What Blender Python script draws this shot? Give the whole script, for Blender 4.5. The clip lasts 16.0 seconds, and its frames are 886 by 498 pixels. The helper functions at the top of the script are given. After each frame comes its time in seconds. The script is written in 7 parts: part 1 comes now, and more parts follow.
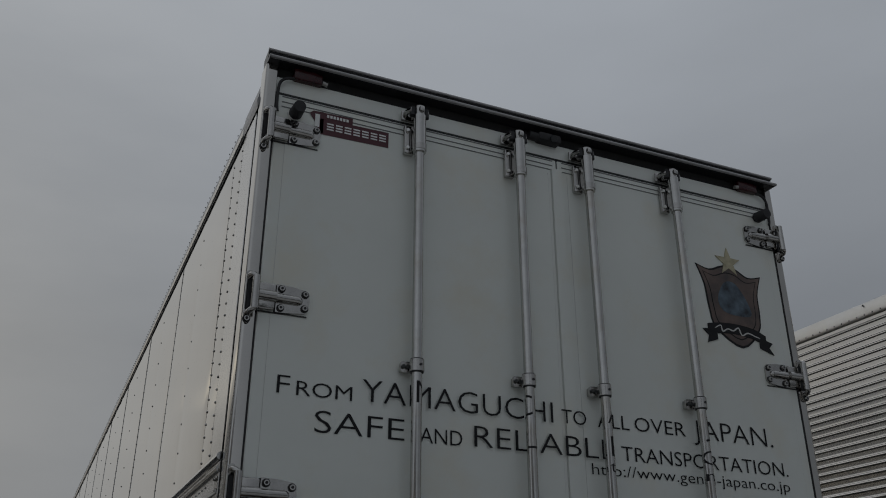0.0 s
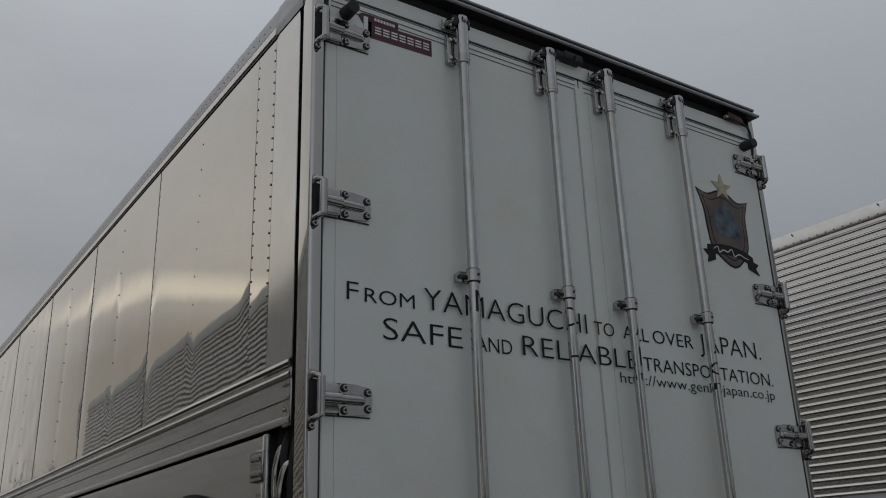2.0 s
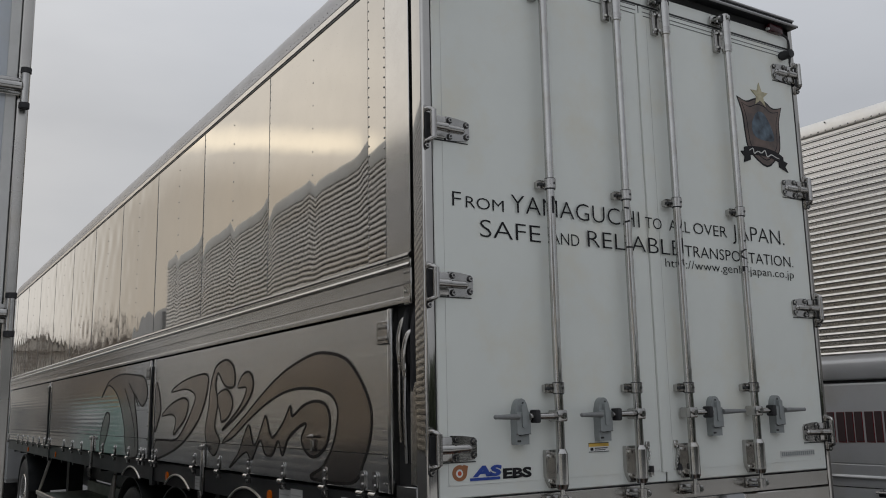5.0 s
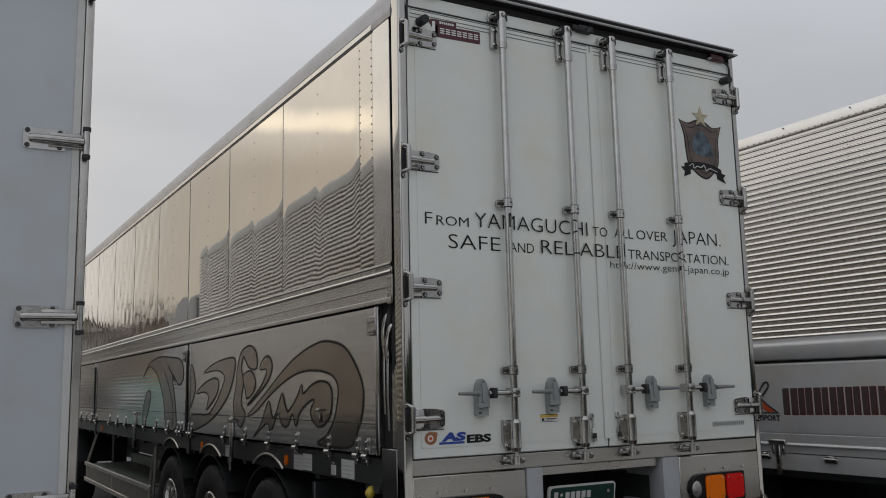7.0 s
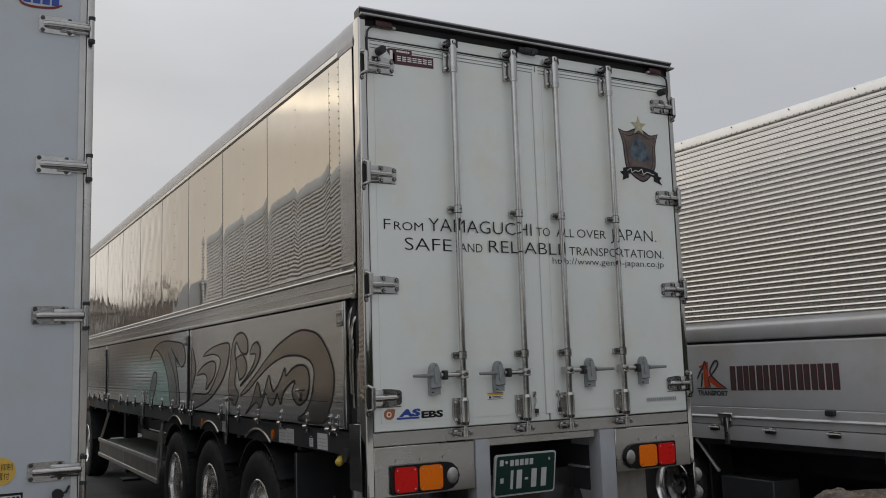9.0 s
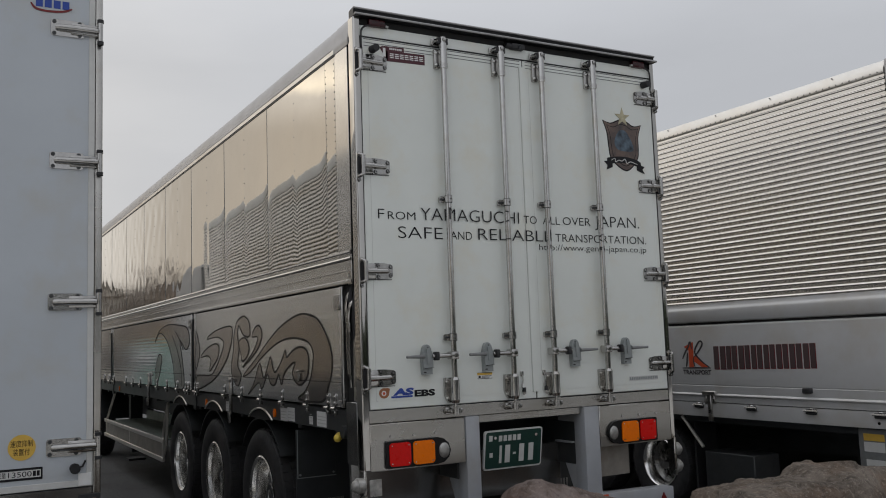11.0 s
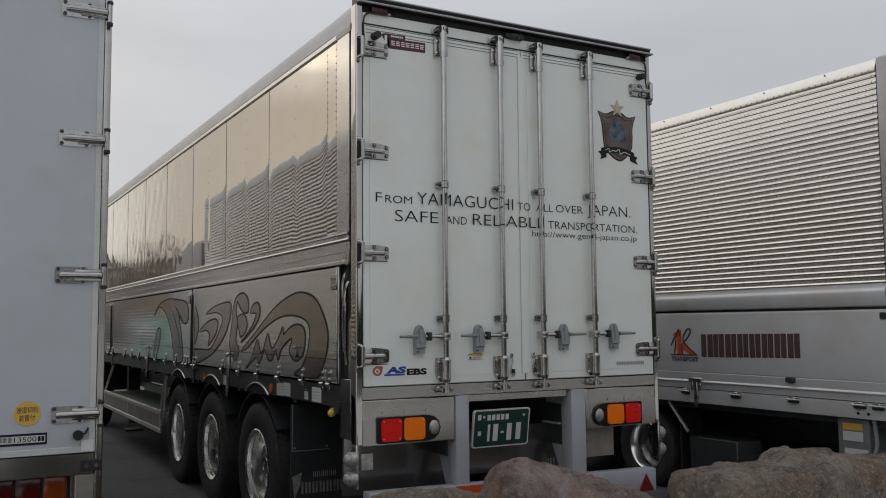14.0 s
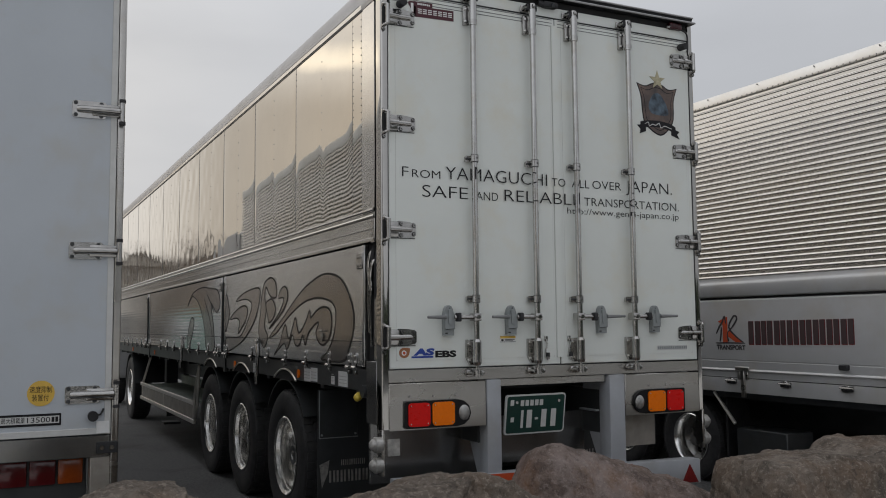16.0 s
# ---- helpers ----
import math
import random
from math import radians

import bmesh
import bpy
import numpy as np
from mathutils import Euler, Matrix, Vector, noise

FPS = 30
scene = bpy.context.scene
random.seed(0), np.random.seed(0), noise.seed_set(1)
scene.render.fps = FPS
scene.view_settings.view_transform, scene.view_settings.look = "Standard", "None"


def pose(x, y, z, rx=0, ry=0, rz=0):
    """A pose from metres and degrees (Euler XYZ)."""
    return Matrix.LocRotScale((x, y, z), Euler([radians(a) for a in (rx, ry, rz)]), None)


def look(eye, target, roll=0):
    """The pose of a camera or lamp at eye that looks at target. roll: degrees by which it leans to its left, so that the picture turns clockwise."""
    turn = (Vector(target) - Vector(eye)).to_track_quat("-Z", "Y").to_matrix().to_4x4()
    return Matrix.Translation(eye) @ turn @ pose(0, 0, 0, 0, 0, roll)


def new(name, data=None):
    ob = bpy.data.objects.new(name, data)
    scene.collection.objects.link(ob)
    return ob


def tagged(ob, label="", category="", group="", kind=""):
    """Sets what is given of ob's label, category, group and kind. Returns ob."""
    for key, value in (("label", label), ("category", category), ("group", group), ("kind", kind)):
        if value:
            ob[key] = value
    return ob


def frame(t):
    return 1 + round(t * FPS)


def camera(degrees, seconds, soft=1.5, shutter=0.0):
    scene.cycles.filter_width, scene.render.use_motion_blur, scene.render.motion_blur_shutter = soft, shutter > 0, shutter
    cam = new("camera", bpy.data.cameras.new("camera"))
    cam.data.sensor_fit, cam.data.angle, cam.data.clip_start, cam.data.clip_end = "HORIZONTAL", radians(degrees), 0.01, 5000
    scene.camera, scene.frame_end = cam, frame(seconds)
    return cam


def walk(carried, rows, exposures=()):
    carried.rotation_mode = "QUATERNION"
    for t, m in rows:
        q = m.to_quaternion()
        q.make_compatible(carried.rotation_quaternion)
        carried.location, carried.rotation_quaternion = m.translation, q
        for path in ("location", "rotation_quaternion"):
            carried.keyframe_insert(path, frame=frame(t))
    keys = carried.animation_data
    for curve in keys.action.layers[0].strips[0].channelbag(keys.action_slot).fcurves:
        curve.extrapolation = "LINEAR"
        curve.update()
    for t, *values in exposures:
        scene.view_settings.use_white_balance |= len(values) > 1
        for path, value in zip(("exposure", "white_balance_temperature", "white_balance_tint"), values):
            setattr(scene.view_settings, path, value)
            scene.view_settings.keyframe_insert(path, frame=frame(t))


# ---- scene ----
cam = camera(52.8, 16.0, soft=1.0)
PATH = [
    (0, (-0.54, -2.837, 1.663), (0.207, -1.18, 2.496), -0.0),
    (0.5, (-0.724, -2.739, 1.647), (0.131, -1.142, 2.495), -0.4),
    (1, (-0.921, -2.668, 1.648), (0.001, -1.106, 2.492), -0.6),
    (1.5, (-1.027, -2.568, 1.613), (-0.031, -1.039, 2.43), -1.5),
    (2, (-1.183, -2.469, 1.622), (-0.111, -0.92, 2.296), -2.0),
    (2.5, (-1.368, -2.416, 1.618), (-0.245, -0.899, 2.278), -2.4),
    (3, (-1.533, -2.416, 1.624), (-0.354, -0.903, 2.19), -2.4),
    (3.5, (-1.623, -2.468, 1.612), (-0.398, -0.956, 2.07), -2.4),
    (4, (-1.657, -2.647, 1.598), (-0.538, -1.038, 1.998), -1.5),
    (4.2, (-1.679, -2.724, 1.608), (-0.621, -1.071, 1.993), -0.8),
    (6.3, (-1.981, -3.573, 1.638), (-0.942, -1.894, 1.956), -1.48),
    (6.5, (-1.989, -3.673, 1.638), (-0.995, -1.966, 1.954), -1.50),
    (7, (-2.028, -3.921, 1.634), (-1.038, -2.210, 1.938), -1.30),
    (7.5, (-2.055, -4.155, 1.651), (-1.052, -2.449, 1.939), -1.11),
    (8, (-2.027, -4.398, 1.667), (-1.036, -2.682, 1.935), -1.22),
    (10.3, (-2.211, -4.866, 1.671), (-1.245, -3.132, 1.915), -1.97),
    (10.5, (-2.205, -4.898, 1.667), (-1.234, -3.166, 1.906), -2.03),
    (11, (-2.201, -4.981, 1.672), (-1.228, -3.246, 1.882), -2.01),
    (11.5, (-2.224, -5.056, 1.677), (-1.249, -3.320, 1.863), -1.83),
    (12, (-2.250, -5.114, 1.675), (-1.270, -3.380, 1.855), -1.63),
    (12.5, (-2.257, -5.132, 1.680), (-1.274, -3.399, 1.856), -0.90),
    (13, (-2.258, -5.134, 1.674), (-1.276, -3.400, 1.851), -0.74),
    (13.5, (-2.257, -5.140, 1.679), (-1.277, -3.405, 1.850), -0.59),
    (14, (-2.261, -5.141, 1.672), (-1.285, -3.404, 1.840), -0.50),
    (14.5, (-2.259, -5.144, 1.655), (-1.282, -3.406, 1.820), -0.55),
    (15, (-2.221, -5.127, 1.623), (-1.251, -3.386, 1.791), -0.68),
    (15.5, (-2.151, -5.071, 1.581), (-1.215, -3.312, 1.750), -0.96),
    (16, (-2.056, -4.942, 1.549), (-1.165, -3.159, 1.718), -0.53),
]
EXPOSURES = [(0, -1.51, 6200, 7), (1.0, -1.48, 6200, 7), (1.5, -1.29, 6200, 7), (2.0, -1.08, 6250, 8), (2.7, -0.82, 6350, 8), (3.5, -0.70, 6400, 9), (4.2, -0.43, 6400, 9), (6.3, -0.27, 6500, 9), (8, -0.21, 6500, 9), (10.5, -0.16, 6500, 9), (12, -0.1, 6500, 9), (16, -0.11, 6500, 9)]
walk(cam, [(t, look(eye, target, roll)) for t, eye, target, roll in PATH], EXPOSURES)

# ---- sky and sun: an overcast morning, the sun behind cloud ahead and to the left ----
SUN_AZ, SUN_EL = radians(-24), radians(17)
SUN_DIR = Vector((math.sin(SUN_AZ) * math.cos(SUN_EL), math.cos(SUN_AZ) * math.cos(SUN_EL), math.sin(SUN_EL)))

world = bpy.data.worlds.new("overcast_sky")
scene.world = world
world.use_nodes = True


def build_sky():
    nt = world.node_tree
    nt.nodes.clear()
    N, L = nt.nodes.new, nt.links.new

    def math_node(op, a, b=None):
        n = N("ShaderNodeMath")
        n.operation = op
        for i, v in enumerate((a, b)):
            if v is None:
                continue
            if isinstance(v, (int, float)):
                n.inputs[i].default_value = v
            else:
                L(v, n.inputs[i])
        return n.outputs[0]

    co = N("ShaderNodeTexCoord").outputs["Generated"]
    sky = N("ShaderNodeTexSky")
    sky.sky_type = "NISHITA"
    sky.sun_disc = False
    sky.sun_elevation, sky.sun_rotation = SUN_EL, SUN_AZ
    sky.dust_density = 4.0
    # cloud deck
    noise_tex = N("ShaderNodeTexNoise")
    noise_tex.inputs["Scale"].default_value = 2.3
    noise_tex.inputs["Detail"].default_value = 5
    noise_tex.inputs["Roughness"].default_value = 0.5
    stretch = N("ShaderNodeMapping")
    stretch.inputs["Scale"].default_value = (1.0, 1.0, 3.0)
    L(co, stretch.inputs[0])
    L(stretch.outputs[0], noise_tex.inputs["Vector"])
    ramp = N("ShaderNodeMapRange")
    ramp.inputs["From Min"].default_value, ramp.inputs["From Max"].default_value = 0.3, 0.7
    ramp.inputs["To Min"].default_value, ramp.inputs["To Max"].default_value = 0.94, 1.06
    L(noise_tex.outputs["Fac"], ramp.inputs["Value"])
    # how near the sun a point of the sky is
    dot = N("ShaderNodeVectorMath")
    dot.operation = "DOT_PRODUCT"
    dot.inputs[1].default_value = SUN_DIR
    L(co, dot.inputs[0])
    near = math_node("POWER", math_node("MAXIMUM", dot.outputs["Value"], 0.0), 6.0)
    # unseen sky behind made brighter to light doors and rods; high sky brighter too
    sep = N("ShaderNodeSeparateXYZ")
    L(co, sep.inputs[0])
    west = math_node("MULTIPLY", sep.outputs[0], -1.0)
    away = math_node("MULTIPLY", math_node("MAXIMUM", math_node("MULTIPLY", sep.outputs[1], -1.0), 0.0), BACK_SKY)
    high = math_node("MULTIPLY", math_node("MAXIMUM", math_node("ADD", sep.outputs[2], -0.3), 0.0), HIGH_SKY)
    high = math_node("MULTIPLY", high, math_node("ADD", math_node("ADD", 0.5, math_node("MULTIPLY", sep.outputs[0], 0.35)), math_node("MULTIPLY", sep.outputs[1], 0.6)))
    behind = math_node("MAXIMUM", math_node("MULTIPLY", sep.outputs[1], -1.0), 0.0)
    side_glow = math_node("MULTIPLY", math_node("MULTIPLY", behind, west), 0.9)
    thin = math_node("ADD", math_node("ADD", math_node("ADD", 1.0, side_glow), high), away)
    deck = N("ShaderNodeVectorMath")
    deck.operation = "SCALE"
    deck.inputs[0].default_value = (0.555, 0.568, 0.605)
    # darker cloud bank low in left sky; bright upper-edge band added for mirrored streak
    def step_node(v, a, b, lo, hi):
        n = N("ShaderNodeMapRange")
        n.interpolation_type = "SMOOTHSTEP"
        for key, val in (("From Min", a), ("From Max", b), ("To Min", lo), ("To Max", hi)):
            n.inputs[key].default_value = val
        L(v, n.inputs["Value"])
        return n.outputs[0]

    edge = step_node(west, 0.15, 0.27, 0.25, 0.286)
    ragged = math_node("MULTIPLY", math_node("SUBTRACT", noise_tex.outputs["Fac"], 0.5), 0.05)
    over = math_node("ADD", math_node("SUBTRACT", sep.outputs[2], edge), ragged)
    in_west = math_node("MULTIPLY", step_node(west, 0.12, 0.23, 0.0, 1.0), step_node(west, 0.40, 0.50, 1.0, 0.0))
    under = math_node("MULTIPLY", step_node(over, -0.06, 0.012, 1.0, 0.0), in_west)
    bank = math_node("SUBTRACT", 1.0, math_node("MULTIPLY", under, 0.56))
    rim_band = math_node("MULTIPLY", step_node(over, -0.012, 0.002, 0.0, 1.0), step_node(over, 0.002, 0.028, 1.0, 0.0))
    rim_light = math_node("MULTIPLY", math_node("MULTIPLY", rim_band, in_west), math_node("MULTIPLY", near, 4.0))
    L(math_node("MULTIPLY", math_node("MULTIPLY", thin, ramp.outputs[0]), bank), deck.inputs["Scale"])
    warm = N("ShaderNodeVectorMath")
    warm.operation = "SCALE"
    warm.inputs[0].default_value = (0.185, 0.155, 0.105)
    streak = N("ShaderNodeMapRange")
    streak.inputs["From Min"].default_value, streak.inputs["From Max"].default_value = 0.36, 0.62
    streak.inputs["To Min"].default_value, streak.inputs["To Max"].default_value = 0.65, 1.2
    L(noise_tex.outputs["Fac"], streak.inputs["Value"])
    lit = math_node("MULTIPLY", math_node("MULTIPLY", near, streak.outputs[0]), math_node("SUBTRACT", 1.0, math_node("MULTIPLY", under, 0.75)))
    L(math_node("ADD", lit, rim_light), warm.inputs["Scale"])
    add = N("ShaderNodeVectorMath")
    L(deck.outputs[0], add.inputs[0])
    L(warm.outputs[0], add.inputs[1])
    clear = N("ShaderNodeVectorMath")
    clear.operation = "SCALE"
    clear.inputs["Scale"].default_value = 0.004
    L(sky.outputs[0], clear.inputs[0])
    both = N("ShaderNodeVectorMath")
    L(add.outputs[0], both.inputs[0])
    L(clear.outputs[0], both.inputs[1])
    bg = N("ShaderNodeBackground")
    L(both.outputs[0], bg.inputs["Color"])
    bg.inputs["Strength"].default_value = 1.0
    out = N("ShaderNodeOutputWorld")
    L(bg.outputs[0], out.inputs["Surface"])


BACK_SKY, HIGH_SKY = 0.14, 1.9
build_sky()
sun_data = bpy.data.lights.new("sun", "SUN")
sun_data.energy, sun_data.angle, sun_data.color = 0.25, radians(85), (1.0, 0.9, 0.76)
sun = new("sun", sun_data)
sun.matrix_world = look(SUN_DIR * 60, (0, 0, 0))


# ---- materials ----
def material(name, colour, rough=0.5, metal=0.0, grain=None, grain_amount=0.12, bump=0.0, bump_scale=None, stain=0.0,
             stain_scale=1.2, rough_vary=0.1, spec=0.5, coat=0.0, stretch=(1, 1, 1), random_tone=0.0, wave=0.0, wave_scale=2.0,
             second=None):
    """Grain and stains at two scales, relief and uneven gloss; wave: a slow buckling of sheet metal."""
    m = bpy.data.materials.new(name)
    m.use_nodes = True
    nt = m.node_tree
    N, L = nt.nodes.new, nt.links.new
    p = nt.nodes["Principled BSDF"]
    p.inputs["Base Color"].default_value = (*colour, 1)
    p.inputs["Roughness"].default_value = rough
    p.inputs["Metallic"].default_value = metal
    p.inputs["Specular IOR Level"].default_value = spec
    p.inputs["Coat Weight"].default_value = coat
    p.inputs["Coat Roughness"].default_value = 0.08
    co = N("ShaderNodeTexCoord").outputs["Object"]
    mp = N("ShaderNodeMapping")
    mp.inputs["Scale"].default_value = stretch
    L(co, mp.inputs[0])
    col = None

    def noise_at(scale, detail=4.0, src=None):
        n = N("ShaderNodeTexNoise")
        n.inputs["Scale"].default_value = scale
        n.inputs["Detail"].default_value = detail
        n.inputs["Roughness"].default_value = 0.6
        L(src or mp.outputs[0], n.inputs["Vector"])
        return n.outputs["Fac"]

    def mixed(fac_socket, lo, hi, a, b):
        """a..b mixed by a noise stretched over lo..hi"""
        r = N("ShaderNodeMapRange")
        r.inputs["From Min"].default_value, r.inputs["From Max"].default_value = lo, hi
        L(fac_socket, r.inputs["Value"])
        x = N("ShaderNodeMix")
        x.data_type = "RGBA"
        L(r.outputs[0], x.inputs["Factor"])
        for sock, v in ((x.inputs[6], a), (x.inputs[7], b)):
            if isinstance(v, tuple):
                sock.default_value = (*v, 1)
            else:
                L(v, sock)
        return x.outputs[2]

    if grain:
        fac = noise_at(grain)
        lo = tuple(c * (1 - grain_amount) for c in colour)
        hi = tuple(min(1, c * (1 + grain_amount)) for c in colour)
        col = mixed(fac, 0.3, 0.7, lo, second or hi)
        r = N("ShaderNodeMapRange")
        r.inputs["To Min"].default_value, r.inputs["To Max"].default_value = max(0.02, rough - rough_vary), min(1, rough + rough_vary)
        L(noise_at(grain * 0.37), r.inputs["Value"])
        L(r.outputs[0], p.inputs["Roughness"])
    if stain:
        dirty = tuple(c * (1 - stain) * k for c, k in zip(colour, (1.0, 0.94, 0.85)))
        fac = noise_at(stain_scale, 7.0)
        col = mixed(fac, 0.5, 0.78, col or colour, dirty)
    if random_tone:
        hsv = N("ShaderNodeHueSaturation")
        r = N("ShaderNodeMapRange")
        r.inputs["To Min"].default_value, r.inputs["To Max"].default_value = 1 - random_tone, 1 + random_tone
        L(N("ShaderNodeObjectInfo").outputs["Random"], r.inputs["Value"])
        L(r.outputs[0], hsv.inputs["Value"])
        if col:
            L(col, hsv.inputs["Color"])
        else:
            hsv.inputs["Color"].default_value = (*colour, 1)
        col = hsv.outputs[0]
    if col:
        L(col, p.inputs["Base Color"])
    last = None
    if wave:
        b = N("ShaderNodeBump")
        b.inputs["Strength"].default_value, b.inputs["Distance"].default_value = 1.0, wave
        L(noise_at(wave_scale, 2.0), b.inputs["Height"])
        last = b.outputs[0]
    if bump:
        b = N("ShaderNodeBump")
        b.inputs["Strength"].default_value, b.inputs["Distance"].default_value = bump, 0.01
        L(noise_at(bump_scale or 40, 6.0), b.inputs["Height"])
        if last:
            L(last, b.inputs["Normal"])
        last = b.outputs[0]
    if last:
        L(last, p.inputs["Normal"])
    return m


M_DOOR = material("white_door_paint", (0.762, 0.788, 0.752), 0.32, grain=2.2, grain_amount=0.03, stain=0.03, stain_scale=3, rough_vary=0.06, coat=0.2, wave=0.0006)
M_DOOR_BLUE = material("pale_blue_grey_paint", (0.50, 0.535, 0.575), 0.35, grain=2.2, grain_amount=0.03, stain=0.04, stain_scale=3, rough_vary=0.06, coat=0.15, wave=0.0006)
M_MIRROR = material("mirror_stainless", (0.525, 0.505, 0.472), 0.035, 1.0, grain=3.0, grain_amount=0.03, rough_vary=0.01, wave=0.0006, wave_scale=2.4)
M_POST = material("polished_stainless", (0.53, 0.515, 0.49), 0.06, 1.0, grain=6.0, grain_amount=0.05, rough_vary=0.03, wave=0.001)
M_STEEL = material("satin_stainless_panel", (0.50, 0.485, 0.46), 0.27, 1.0, grain=5, grain_amount=0.08, stretch=(0.5, 1, 1.5), rough_vary=0.07, stain=0.15, stain_scale=2.0, wave=0.0006)
M_SIDERAIL = material("anodised_aluminium_rail", (0.57, 0.567, 0.56), 0.20, 1.0, grain=12, grain_amount=0.06, stretch=(1, 0.1, 4), rough_vary=0.08, stain=0.1)
M_GATE = material("ribbed_aluminium_gate", (0.695, 0.700, 0.705), 0.25, 1.0, grain=9, grain_amount=0.05, stretch=(1, 0.12, 5), rough_vary=0.05, wave=0.0004)
M_GATE_BRIGHT = material("polished_aluminium_gate", (0.80, 0.805, 0.805), 0.10, 1.0, grain=9, grain_amount=0.05, stretch=(1, 0.12, 5), rough_vary=0.04, wave=0.0003)
M_CORR = material("corrugated_aluminium", (0.685, 0.662, 0.625), 0.18, 1.0, grain=8, grain_amount=0.05, stretch=(1, 0.15, 3), rough_vary=0.08, stain=0.12)
M_RAIL = material("bright_aluminium_rail", (0.76, 0.735, 0.69), 0.36, 0.8, grain=6, grain_amount=0.05, stain=0.12)
M_CREAM = material("cream_painted_rail", (0.84, 0.815, 0.755), 0.4, grain=6, grain_amount=0.05, stain=0.15)
M_SILVER = material("silver_truck_paint", (0.615, 0.617, 0.62), 0.38, 0.3, grain=3, grain_amount=0.04, stain=0.10, stain_scale=2, wave=0.0008)
M_ROD = material("satin_lock_rod", (0.50, 0.495, 0.48), 0.11, 1.0, grain=20, grain_amount=0.06, rough_vary=0.04, stain=0.12, stain_scale=8)
M_CAST = material("cast_stainless", (0.45, 0.44, 0.425), 0.15, 1.0, grain=25, grain_amount=0.1, bump=0.05, bump_scale=60, rough_vary=0.1)
M_HANDLE = material("grey_handle_plastic", (0.27, 0.29, 0.29), 0.45, grain=40, grain_amount=0.06)
M_GRIP = material("dark_grey_grip", (0.20, 0.205, 0.205), 0.4, grain=40, grain_amount=0.1)
# black rubber; also colours hinge openings and strap undersides where shade falls
M_BLACK = material("black_rubber_and_shade", (0.022, 0.022, 0.024), 0.62, grain=14, grain_amount=0.25, bump=0.1, bump_scale=80)
M_TYRE = material("worn_tyre_rubber", (0.040, 0.040, 0.042), 0.7, grain=18, grain_amount=0.25, bump=0.25, bump_scale=45, stain=-0.6, stain_scale=4)
M_FRAME = material("black_chassis_paint", (0.040, 0.043, 0.045), 0.40, grain=5, grain_amount=0.25, stain=-0.4, stain_scale=3)
# near-black colour for shade in gaps, holes and recesses, and for joints, cores
M_DARK = material("near_black_shade_joint_core", (0.018, 0.018, 0.018), 0.8, grain=4, grain_amount=0.3)
M_ROOF = material("dull_grey_roof_cap", (0.37, 0.365, 0.37), 0.42, 0.5, grain=8, grain_amount=0.08, stain=0.15)
M_GREY = material("light_grey_beam_paint", (0.40, 0.415, 0.44), 0.42, grain=8, grain_amount=0.05, stain=0.15, stain_scale=3)
M_RED = material("red_lamp_lens", (0.74, 0.010, 0.008), 0.30, grain=60, grain_amount=0.06, bump=0.04, bump_scale=120, spec=0.2)
M_AMBER = material("amber_lamp_lens", (0.98, 0.20, 0.004), 0.30, grain=60, grain_amount=0.06, bump=0.04, bump_scale=120, spec=0.2)
M_HOUSING = material("black_lamp_housing", (0.010, 0.010, 0.011), 0.35, grain=20, grain_amount=0.2, spec=0.25)
M_CLEAR = material("clear_lamp_lens", (0.40, 0.395, 0.38), 0.10, 0.6, grain=50, grain_amount=0.2, bump=0.25, bump_scale=90)
M_LENS_SILVER = material("dusty_silver_lamp", (0.40, 0.39, 0.37), 0.30, 0.4, grain=26, grain_amount=0.35, stain=0.55, stain_scale=14)
M_YELLOW = material("yellow_cap", (0.62, 0.46, 0.06), 0.4, grain=20, grain_amount=0.15)
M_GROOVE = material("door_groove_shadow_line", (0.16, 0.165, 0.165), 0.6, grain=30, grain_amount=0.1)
M_VISOR = material("dark_grey_visor_paint", (0.020, 0.020, 0.022), 0.32, grain=10, grain_amount=0.2, spec=0.3)
M_BOUNCE = material("pale_bounce_paving", (0.58, 0.57, 0.545), 0.85, grain=30, grain_amount=0.2, bump=0.3, bump_scale=120, stain=0.25, stain_scale=0.6)
M_INK = material("black_lettering_film", (0.014, 0.014, 0.016), 0.55, spec=0.25)
M_BLUE = material("blue_lettering_film", (0.02, 0.06, 0.33), 0.4)
M_COPPER = material("copper_badge_film", (0.36, 0.15, 0.07), 0.35, 0.3)
M_WHITE = material("white_film", (0.78, 0.78, 0.77), 0.45, grain=30, grain_amount=0.04)
M_MARKER = material("dark_red_marker_lens", (0.036, 0.005, 0.007), 0.25, grain=30, grain_amount=0.2)
M_MAROON = material("maroon_film", (0.075, 0.016, 0.024), 0.4)
M_DULLRED = material("dark_red_film", (0.17, 0.010, 0.011), 0.35, grain=50, grain_amount=0.2)
M_ORANGE = material("red_orange_film", (0.62, 0.09, 0.03), 0.4)
M_CHARCOAL = material("charcoal_film", (0.055, 0.05, 0.055), 0.4)
M_NAME = material("reddish_charcoal_film", (0.085, 0.055, 0.056), 0.4)
M_PANE = material("hazy_window_glass", (0.16, 0.16, 0.16), 0.15, grain=2, grain_amount=0.4)
M_PLATE = material("dark_green_plate_enamel", (0.012, 0.045, 0.036), 0.35, grain=30, grain_amount=0.1)
M_SWIRL = material("smoked_brown_tint", (0.345, 0.32, 0.305), 0.17, 1.0, grain=1.4, grain_amount=0.2, second=(0.41, 0.36, 0.32))
M_OUTLINE = material("dark_outline_film", (0.024, 0.021, 0.020), 0.5, grain=3, grain_amount=0.2, spec=0.25)
